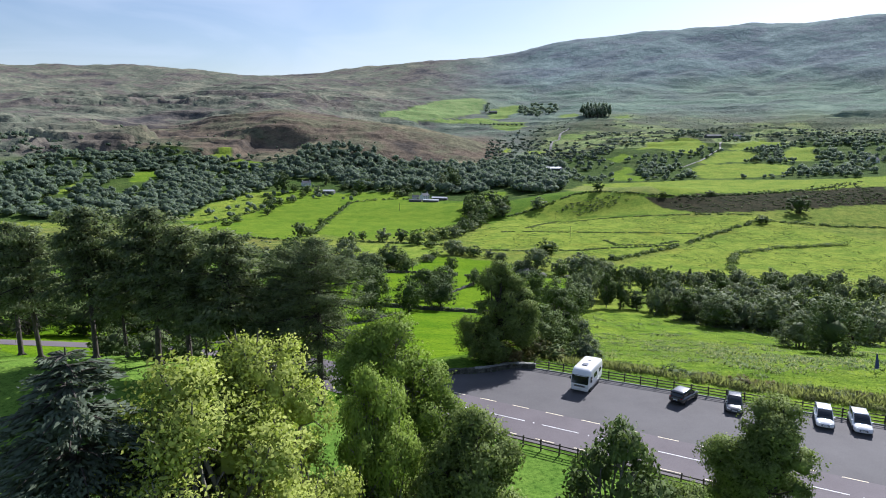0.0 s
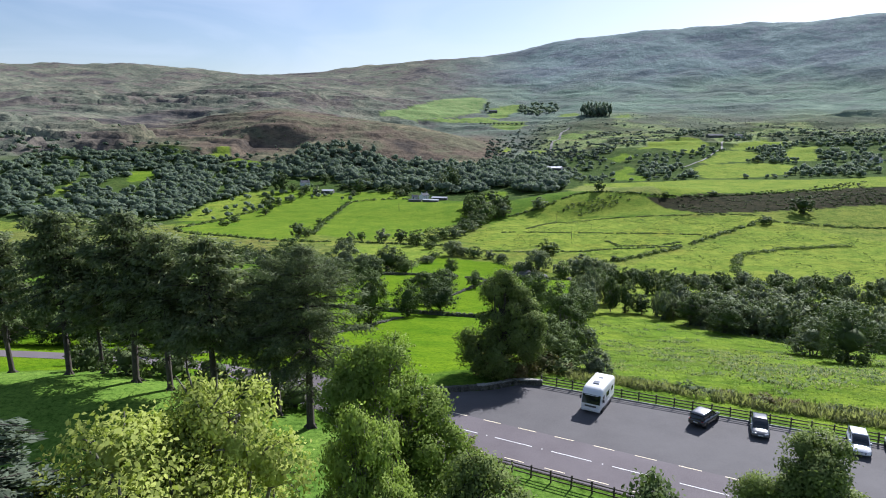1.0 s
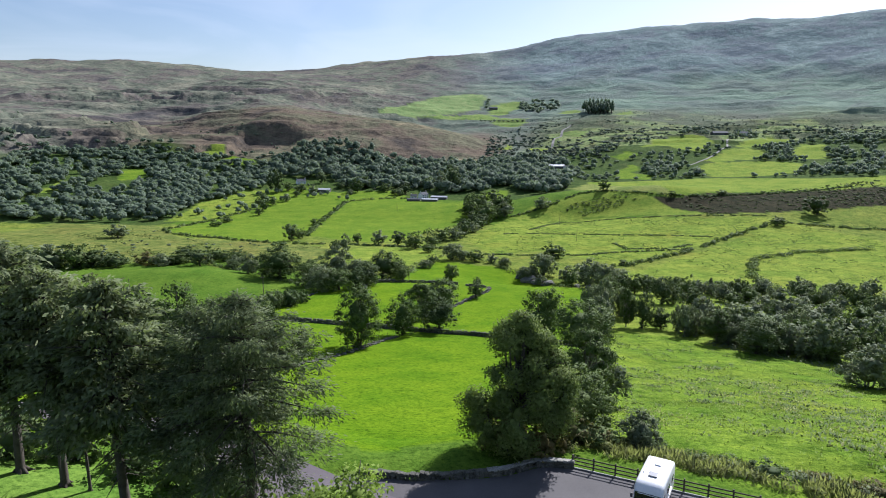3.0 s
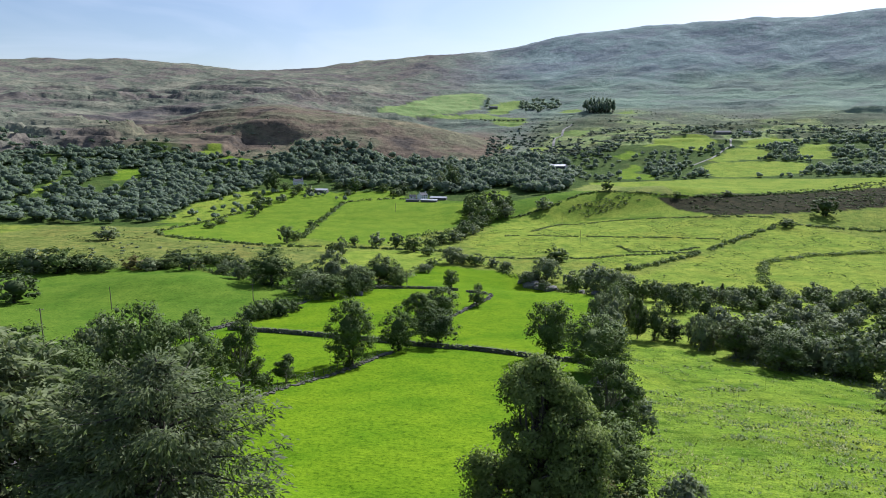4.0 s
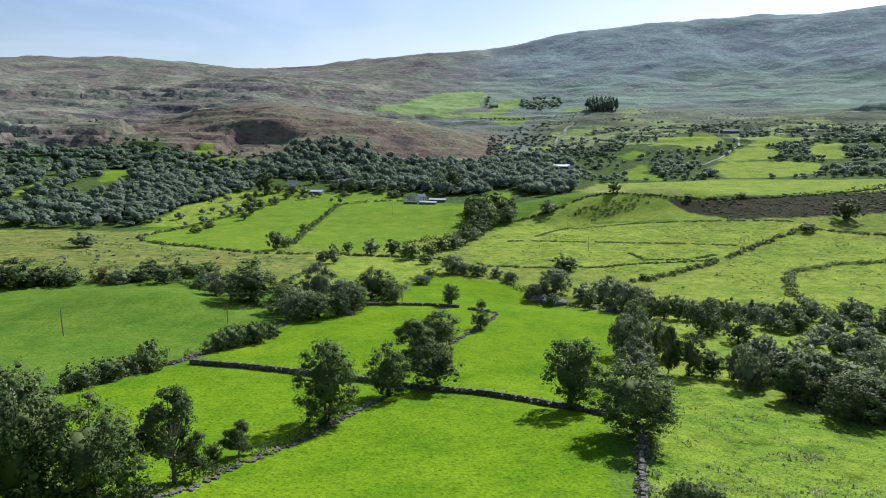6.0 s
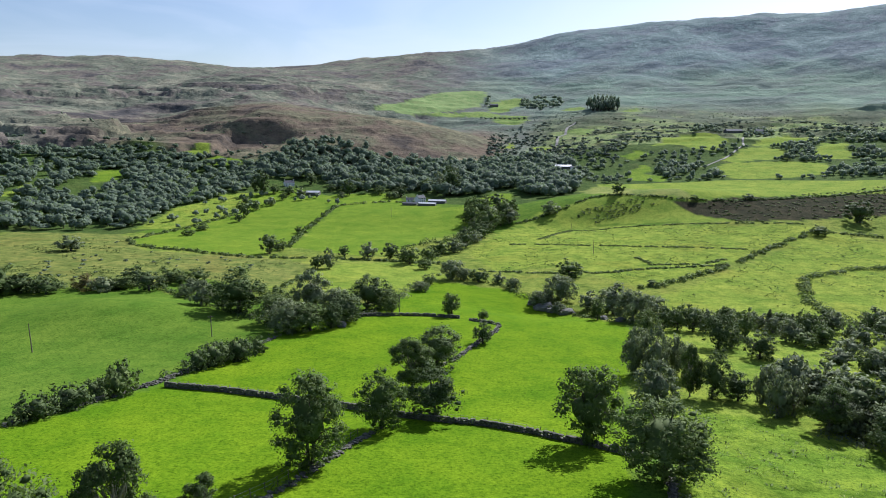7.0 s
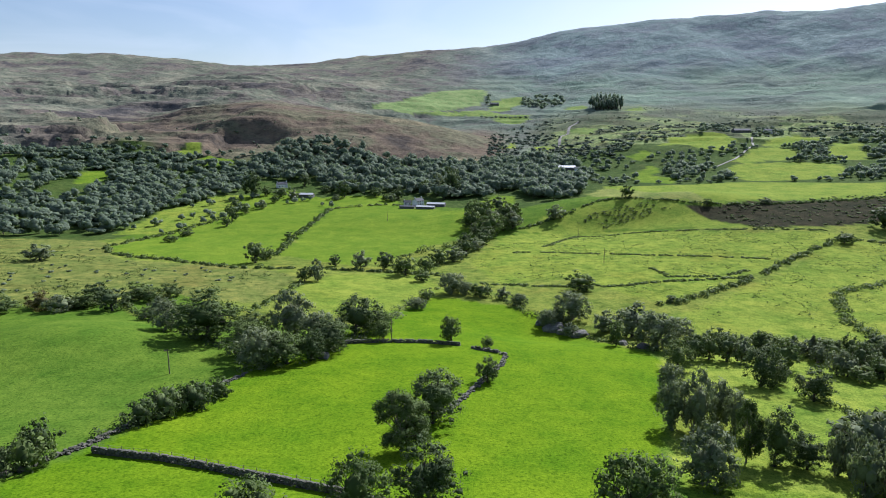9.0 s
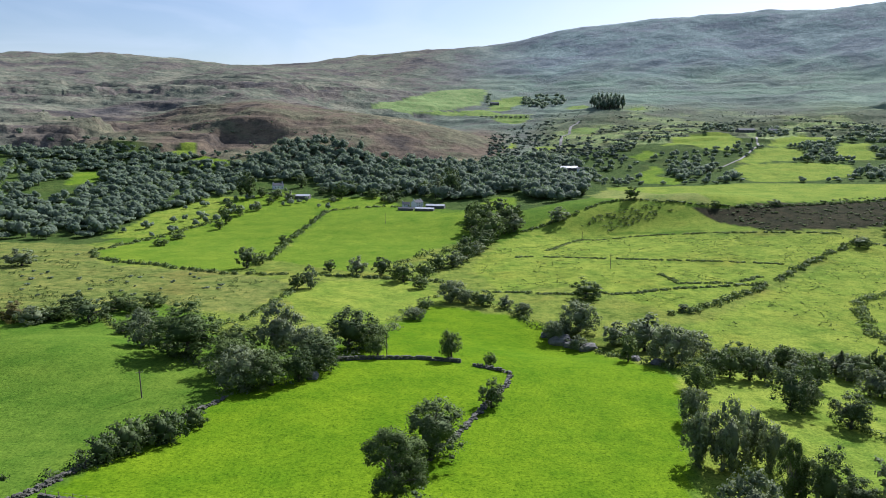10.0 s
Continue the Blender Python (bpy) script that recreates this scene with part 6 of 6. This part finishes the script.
def car(x, y, heading, label, paint, roof=None, length=4.2, wide=1.8, tall=1.55, name="car"):
    """A hatchback or small SUV; its nose points along heading (plan vector)."""
    ob = thing(name, label, "car", "cars in the car park")
    turn = math.degrees(math.atan2(heading[1], heading[0])) - 90
    ob.matrix_basis = pose(x, y, 0.055, 0, 0, turn)
    h, w = length / 2, wide / 2
    belt = tall * 0.6
    v, f = loft([(-h, w * 0.78, 0.42, belt * 0.86), (-h + 0.08, w * 0.9, 0.28, belt * 0.98), (-h + 0.5, w, 0.2, belt), (0, w, 0.2, belt), (h * 0.42, w, 0.2, belt * 0.98), (h * 0.75, w * 0.97, 0.22, belt * 0.86), (h - 0.1, w * 0.88, 0.26, belt * 0.72), (h, w * 0.74, 0.34, belt * 0.6)])
    part("body", mesh_of("body", v, f, paint, True), None, ob)
    v, f = loft([(-h + 0.12, w * 0.74, belt * 0.9, belt + 0.1), (-h + 0.45, w * 0.8, belt * 0.9, tall * 0.93), (-h + 0.95, w * 0.82, belt * 0.9, tall * 0.985), (-0.1, w * 0.82, belt * 0.9, tall), (h * 0.12, w * 0.8, belt * 0.9, tall * 0.975), (h * 0.5, w * 0.82, belt * 0.88, belt + 0.04)], 16, 5.0)
    part("glasshouse", mesh_of("glasshouse", v, f, M_GLASS, True), None, ob, "dark tinted windows all round")
    v, f = loft([(-h + 0.28, w * 0.7, tall * 0.9, tall * 0.925), (-h + 0.6, w * 0.78, tall * 0.9, tall * 0.99), (-0.1, w * 0.79, tall * 0.9, tall + 0.015), (h * 0.1, w * 0.76, tall * 0.9, tall * 0.99)], 14, 4.0)
    part("roof", mesh_of("roof", v, f, roof or paint, True), None, ob)
    for s in (-1, 1):
        for y0, y1, lean in ((h * 0.5, h * 0.1, 1), (-0.25, -0.3, 0), (-h + 0.55, -h + 0.28, 0)):
            part("pillar", tubes("pillar", [([(s * w * 0.84, y0, belt * 0.97), (s * w * 0.79, y1, tall * 0.96)], [0.045, 0.04])], paint, 5), None, ob)
        part("mirror", bm_mesh("mirror", box(s * w * 0.98 - 0.09, s * w * 0.98 + 0.09, h * 0.36, h * 0.36 + 0.12, belt, belt + 0.14, 0.03), paint), None, ob)
        panel("headlight", [(s * w * 0.45, h - 0.02, belt * 0.62), (s * w * 0.86, h - 0.16, belt * 0.64), (s * w * 0.86, h - 0.17, belt * 0.78), (s * w * 0.45, h - 0.04, belt * 0.74)], M_LAMP, ob, 0.03)
        panel("tail_light", [(s * w * 0.62, -h + 0.03, belt * 0.72), (s * w * 0.88, -h + 0.1, belt * 0.72), (s * w * 0.86, -h + 0.12, belt * 0.96), (s * w * 0.66, -h + 0.06, belt * 0.96)], M_TAIL, ob, 0.02)
    panel("grille", [(-w * 0.42, h + 0.005, belt * 0.44), (w * 0.42, h + 0.005, belt * 0.44), (w * 0.42, h - 0.03, belt * 0.64), (-w * 0.42, h - 0.03, belt * 0.64)], M_PLASTIC, ob, 0.02)
    panel("number_plate", [(-0.26, h + 0.03, 0.42), (0.26, h + 0.03, 0.42), (0.26, h + 0.03, 0.53), (-0.26, h + 0.03, 0.53)], M_WHITE, ob, 0.006)
    panel("number_plate", [(0.26, -h - 0.01, 0.62), (-0.26, -h - 0.01, 0.62), (-0.26, -h + 0.0, 0.73), (0.26, -h + 0.0, 0.73)], M_WHITE, ob, 0.006)
    wheels(ob, [(s * (w - 0.1), q) for s in (-1, 1) for q in (-h * 0.6, h * 0.62)], 0.32, 0.22)
    return ob


car(28.2, 69.7, (0.73, 0.68), "black hatchback with a silvery roof, parked nose to the fence", M_BLACK_CAR, M_SILVER_ROOF, 4.2, 1.82, 1.6)
car(33.1, 67.5, (-0.40, -0.91), "grey hatchback parked tail to the fence", M_SILVER_CAR, M_BLACK_CAR, 4.0, 1.76, 1.5)
car(41.2, 64.0, (-0.44, -0.9), "white estate car parked tail to the fence", M_WHITE_CAR, None, 4.4, 1.8, 1.55)
car(44.3, 62.7, (-0.40, -0.91), "white compact SUV parked tail to the fence", M_WHITE_CAR, None, 4.3, 1.84, 1.62)
car(48.0, 61.4, (-0.42, -0.9), "black car parked tail to the fence", M_BLACK_CAR, None, 4.2, 1.8, 1.5)


def motorhome(x, y, heading):
    ob = thing("motorhome", "white coachbuilt motorhome parked tail to the fence", "motorhome")
    ob.matrix_basis = pose(x, y, 0.055, 0, 0, math.degrees(math.atan2(heading[1], heading[0])) - 90)
    h, w, t = 2.75, 1.17, 2.85
    v, f = loft([(-h, w * 0.94, 0.5, t - 0.15), (-h + 0.12, w, 0.42, t - 0.05), (0, w, 0.38, t), (h - 1.2, w, 0.38, t - 0.02), (h - 0.65, w * 0.99, 0.38, t - 0.18), (h - 0.25, w * 0.95, 0.36, 2.1), (h - 0.08, w * 0.92, 0.32, 1.35), (h, w * 0.86, 0.36, 1.1)], 20, 9.0)
    part("shell", mesh_of("shell", v, f, M_VAN, True), None, ob)
    panel("windscreen", [(-w * 0.88, h - 0.03, 1.14), (w * 0.88, h - 0.03, 1.14), (w * 0.88, h - 0.3, 2.14), (-w * 0.88, h - 0.3, 2.14)], M_GLASS, ob, 0.035, "wide dark windscreen")
    panel("grille", [(-w * 0.55, h + 0.0, 0.78), (w * 0.55, h + 0.0, 0.78), (w * 0.55, h + 0.0, 0.98), (-w * 0.55, h + 0.0, 0.98)], M_PLASTIC, ob, 0.02)
    part("bumper", bm_mesh("bumper", box(-w * 0.9, w * 0.9, h - 0.12, h + 0.08, 0.32, 0.62, 0.05), M_VAN), None, ob)
    panel("number_plate", [(-0.26, h + 0.09, 0.42), (0.26, h + 0.09, 0.42), (0.26, h + 0.09, 0.53), (-0.26, h + 0.09, 0.53)], M_WHITE, ob, 0.006)
    for s in (-1, 1):
        panel("headlight", [(s * w * 0.6, h - 0.0, 0.78), (s * w * 0.84, h - 0.06, 0.78), (s * w * 0.84, h - 0.07, 1.02), (s * w * 0.6, h - 0.01, 1.02)], M_LAMP, ob, 0.03)
        panel("cab_window", [(s * (w + 0.002), h - 0.5, 1.3), (s * (w + 0.002), h - 1.25, 1.3), (s * (w + 0.002), h - 1.25, 1.95), (s * (w - 0.01), h - 0.62, 1.95)], M_GLASS, ob, 0.01)
        panel("side_window", [(s * (w + 0.004), 0.75, 1.45), (s * (w + 0.004), -0.35, 1.45), (s * (w + 0.004), -0.35, 2.0), (s * (w + 0.004), 0.75, 2.0)], M_GLASS, ob, 0.015)
        panel("side_window", [(s * (w + 0.004), -1.3, 1.5), (s * (w + 0.004), -2.0, 1.5), (s * (w + 0.004), -2.0, 2.0), (s * (w + 0.004), -1.3, 2.0)], M_GLASS, ob, 0.015)
        panel("skirt", [(s * (w + 0.004), h - 1.3, 0.42), (s * (w + 0.004), -h + 0.3, 0.42), (s * (w + 0.004), -h + 0.3, 0.62), (s * (w + 0.004), h - 1.3, 0.62)], M_SILVER_ROOF, ob, 0.01)
        part("mirror", bm_mesh("mirror", box(s * (w + 0.14) - 0.1, s * (w + 0.14) + 0.1, h - 0.5, h - 0.4, 1.4, 1.78, 0.03), M_PLASTIC), None, ob)
    part("roof_hatch", bm_mesh("roof_hatch", box(-0.35, 0.35, 0.2, 0.95, t - 0.02, t + 0.09, 0.03), M_SILVER_ROOF), None, ob)
    part("roof_hatch", bm_mesh("roof_hatch", box(-0.25, 0.25, -1.6, -1.1, t - 0.02, t + 0.07, 0.03), M_VAN), None, ob)
    part("roof_rail", tubes("roof_rail", [([(-0.8, -2.4, t + 0.05), (-0.8, 0.6, t + 0.07)], [0.02, 0.02]), ([(0.8, -2.4, t + 0.05), (0.8, 0.6, t + 0.07)], [0.02, 0.02])], M_RIM, 6), None, ob)
    wheels(ob, [(s * (w - 0.14), q) for s in (-1, 1) for q in (-1.3, 1.75)], 0.34, 0.22)
    return ob


motorhome(17.75, 74.15, (-0.5, -0.866))

flag = thing("feather_flag", "narrow dark blue flag on a thin pole in the grass", "flag")
flag.matrix_basis = pose(64, 89, float(height(64, 89)))
part("pole", tubes("flag_pole", [([(0, 0, -0.3), (0, 0, 2.9)], [0.03, 0.02])], M_WIRE, 6), None, flag)
panel("cloth", [(0.02, 0, 0.5), (0.75, 0.05, 0.55), (0.3, 0.08, 2.7), (0.02, 0, 2.9)], M_BLUE, flag, 0.01, "dark blue cloth")

# ---- farms across the valley ----
def building(x, y, length, wide, eaves, ridge, turn, label, wall, roof, windows=0, chimneys=0, name="farmhouse", sink=0.6):
    """A gabled house or barn; its long side runs along its own x."""
    ob = thing(name, label, "building", "farm buildings")
    ob.matrix_basis = pose(x, y, float(height(x, y)) - sink + 0.5, 0, 0, turn)
    L, W = length / 2, wide / 2
    v = [(-L, -W, -1), (L, -W, -1), (L, W, -1), (-L, W, -1), (-L, -W, eaves), (L, -W, eaves), (L, W, eaves), (-L, W, eaves), (-L, 0, ridge), (L, 0, ridge)]
    part("masonry", mesh_of("masonry", v, [(0, 1, 5, 4), (2, 3, 7, 6), (1, 2, 6, 9, 5), (3, 0, 4, 8, 7), (3, 2, 1, 0)], wall), None, ob)
    for s in (-1, 1):
        o = 0.25
        slope = (ridge - eaves) / W
        e = [(-L - o, s * (W + o), eaves - slope * o), (L + o, s * (W + o), eaves - slope * o), (L + o, 0, ridge), (-L - o, 0, ridge)]
        vv = [(a, b, c + 0.03) for a, b, c in e] + [(a, b, c + 0.16) for a, b, c in e]
        part("roof", mesh_of("roof", vv, [(3, 2, 1, 0), (4, 5, 6, 7), (0, 1, 5, 4), (1, 2, 6, 5), (2, 3, 7, 6), (3, 0, 4, 7)], roof), None, ob)
    for k in range(windows):
        xx = -L + (k + 0.5) * length / windows
        for z in ((0.9, 2.1),) if eaves < 4 else ((0.9, 2.1), (3.3, 4.4)):
            w = panel("window", [(xx - 0.45, -W - 0.02, z[0]), (xx + 0.45, -W - 0.02, z[0]), (xx + 0.45, -W - 0.02, z[1]), (xx - 0.45, -W - 0.02, z[1])], M_GLASS, ob, 0.03)
            panel("sill", [(xx - 0.55, -W - 0.06, z[0] - 0.12), (xx + 0.55, -W - 0.06, z[0] - 0.12), (xx + 0.55, -W - 0.06, z[0]), (xx - 0.55, -W - 0.06, z[0])], M_KERB, w, 0.05)
    for k in range(chimneys):
        xx = (-L + 0.5, L - 0.5)[k]
        part("chimney", bm_mesh("chimney", box(xx - 0.4, xx + 0.4, -0.35, 0.35, ridge - 0.6, ridge + 1.1, 0.04), wall), None, ob)
    return ob


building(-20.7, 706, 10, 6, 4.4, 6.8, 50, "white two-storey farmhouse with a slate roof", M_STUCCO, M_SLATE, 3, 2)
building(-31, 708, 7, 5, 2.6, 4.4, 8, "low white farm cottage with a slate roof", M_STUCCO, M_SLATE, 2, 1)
building(-3.5, 694, 17, 5.5, 2.6, 3.7, -14, "long farm shed with a pale sheet-metal roof", M_SHED, M_TIN, 0, 0, "barn")
building(-13, 683, 17, 5, 2.0, 2.9, -16, "low farm shed with a pale sheet-metal roof", M_SHED, M_TIN, 0, 0, "barn")
building(-30, 688, 14, 4.5, 1.9, 2.7, -12, "low farm shed with a dark roof", M_SHED, M_SLATE, 0, 0, "barn")
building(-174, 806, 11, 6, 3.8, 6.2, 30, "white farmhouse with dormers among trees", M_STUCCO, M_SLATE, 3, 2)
building(-137, 757, 15, 7, 3.0, 4.4, -6, "farm shed with a pale sheet-metal roof", M_SHED, M_TIN, 0, 0, "barn")
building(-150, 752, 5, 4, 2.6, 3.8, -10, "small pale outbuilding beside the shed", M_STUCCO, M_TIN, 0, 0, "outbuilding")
building(149, 869, 24, 10, 6.0, 8.0, -4, "long shed with a white roof above the trees", M_SHED, M_TIN, 0, 0, "barn")
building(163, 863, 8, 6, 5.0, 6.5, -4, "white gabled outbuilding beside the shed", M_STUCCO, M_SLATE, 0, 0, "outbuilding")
building(454, 1080, 26, 10, 3.6, 6.0, 6, "long grey bungalow on the hillside", M_SHED, M_SLATE, 5, 1)
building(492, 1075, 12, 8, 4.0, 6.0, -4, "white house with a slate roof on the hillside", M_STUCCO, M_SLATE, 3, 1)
building(129, 1668, 20, 10, 4.0, 6.5, 4, "dark-roofed hill farm beside its bright field", M_SHED, M_SLATE, 3, 1)
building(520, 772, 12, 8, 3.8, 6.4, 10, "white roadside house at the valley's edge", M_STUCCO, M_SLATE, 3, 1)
sheet("farm_track", "pale gravel track climbing to the hillside houses", [[(x - 1.5, y), (x + 1.5, y)] for x, y, _ in along([(270, 805), (309, 821), (345, 858), (380, 905), (411, 949), (436, 1009), (460, 1050), (484, 1066)], 6.0)], M_TRACK, 0.5)

sheet("hill_track", "grey gravel road winding up the heath", [[(x - 2.4, y), (x + 2.4, y)] for x, y, _ in along([(165, 1060), (173, 1084), (195, 1160), (205, 1209), (223, 1236), (236, 1287), (262, 1330)], 6.0)], M_TRACK, 0.9)

# ---- rocks and rushes ----
def boulder(x, y, size, label, seed):
    rg = np.random.default_rng(seed)
    bm = bmesh.new()
    bmesh.ops.create_icosphere(bm, subdivisions=3, radius=1.0)
    off = rg.random(3) * 50
    for v in bm.verts:
        n = noise.fractal(v.co * 1.3 + Vector(off), 1.0, 2.0, 4)
        v.co *= 1 + 0.35 * n
        v.co = Vector((v.co.x * size[0], v.co.y * size[1], v.co.z * size[2]))
    ob = new("boulder", bm_mesh("boulder", bm, M_ROCK))
    ob.matrix_basis = pose(x, y, float(height(x, y)) + 0.2 * size[2], 0, 0, rg.random() * 360)
    return tagged(ob, label, "rock", "boulders in the pasture")


for k, (x, y, s) in enumerate([(45, 346, (4.5, 2.5, 2.4)), (49, 343, (3.5, 2.4, 2.0)), (54, 340, (4.0, 2.2, 1.8)), (41, 352, (2.6, 2.0, 1.6)), (69, 312, (2.8, 1.8, 1.5)), (-33, 284, (2.5, 1.6, 1.2)), (-36, 289, (2.0, 1.4, 1.0)), (64, 318, (2, 1.5, 1.2))]):
    boulder(x, y, s, "grey lichened boulder half sunk in the grass", k)


def tufts(name, label, poly, count, seed, mat, blades=8, h=(0.35, 0.9), spread=0.45, patch=0.0, size=30.0, splay=0.45, slim=0.42):
    """Rushes and weeds standing in a pasture, in drifts."""
    rg = np.random.default_rng(seed)
    xs, ys = zip(*poly)
    x, y = rg.uniform(min(xs), max(xs), count * 4), rg.uniform(min(ys), max(ys), count * 4)
    ok = inside(poly, x, y) & (fbm(x + 70, y + 31, size, 3) > patch)
    x, y = x[ok][:count], y[ok][:count]
    z = height(x, y)
    n = len(x)
    own = np.repeat(np.arange(n), blades)
    lean = rg.normal(size=(n * blades, 3)) * np.array([1, 1, 0.0])
    tall = rg.uniform(*h, n)[own] * (0.6 + 0.6 * rg.random(n * blades))
    root = np.stack([x, y, z], 1)[own] + lean * spread * 0.35
    way = unit(lean * splay + np.array([0, 0, 1.0]))
    at = root + way * tall[:, None] * 0.45
    q = leaves(at, unit(np.cross(way, rg.normal(size=way.shape))), tall, tall * slim, rg, way)
    ob = thing(name, label, "grass", "", "stuff")
    part("blades", quads_mesh(name, q, mat, unit(0.35 * lean + np.array([0, 0, 1.0]))), None, ob)
    return ob


WEEDY = [(44.7, 213), (36, 170), (16, 92), (60, 66), (140, 30), (200, 60), (120, 152), (93, 168), (80, 181), (64, 202)]
tufts("rushes", "clumps of rushes and docks in the weedy pasture", WEEDY, 7000, 1, M_RUSH, 4, (0.15, 0.38), 0.9, -0.15, 18, 1.3, 0.55)
tufts("dark_rushes", "dark clumps of rushes in the weedy pasture", WEEDY, 1700, 2, M_MID, 8, (0.22, 0.55), 0.8, 0.1, 9, 1.1, 0.5)
tufts("pale_ferns", "pale ferns and weeds on the bank's foot", [(34, 140), (24, 104), (60, 84), (120, 74), (110, 130), (50, 155)], 1500, 3, M_RUSH, 6, (0.15, 0.4), 0.8, 0.08, 12, 1.2, 0.5)
tufts("rank_grass", "rank bleached grass behind the fence", [(9, 82.6), (12, 90), (22, 88), (40, 79.5), (70, 65.5), (67, 60.5), (44, 69.8), (20, 81)], 3600, 4, M_RANK, 9, (0.5, 1.15), 0.6, -0.3, 6, 0.5, 0.13)
tufts("dock_clumps", "dark dock clumps in drifts over the weedy pasture", [(34, 150), (22, 100), (50, 86), (90, 78), (110, 110), (95, 150), (60, 165)], 900, 9, M_MID, 12, (0.22, 0.5), 1.3, 0.06, 14, 1.5, 0.7)
tufts("dock_stems", "pale browned dock stems over the weedy pasture", [(34, 150), (22, 100), (50, 86), (90, 78), (110, 110), (95, 150), (60, 165)], 700, 10, M_RANK, 8, (0.2, 0.5), 1.2, 0.06, 14, 1.2, 0.5)
tufts("valley_rushes", "dark rushes dotted over the rough pastures", [(18, 480), (52, 578), (117, 592), (191, 544), (258, 521), (257, 499), (158, 426), (101, 383), (70, 430), (27, 419)], 1900, 5, M_MID, 6, (0.3, 0.7), 0.7, 0.05, 16)
tufts("valley_rushes", "dark rushes dotted over the rough pastures", [(96, 359), (254, 499), (330, 530), (330, 330), (161, 312)], 1900, 6, M_MID, 6, (0.3, 0.7), 0.7, 0.06, 14)
tufts("knoll_gorse", "dark gorse on the knoll's steep face", [(100, 594), (120, 614), (165, 616), (180, 600), (120, 588)], 190, 7, M_DARK, 10, (0.7, 1.4), 1.1, -0.1, 12)
tufts("valley_rushes", "dark rushes dotted over the moor", [(-330, 330), (-240, 545), (-190, 470), (-80, 440), (-76, 365), (-160, 352)], 1500, 8, M_MID, 7, (0.4, 0.9), 0.8, 0.06, 18)
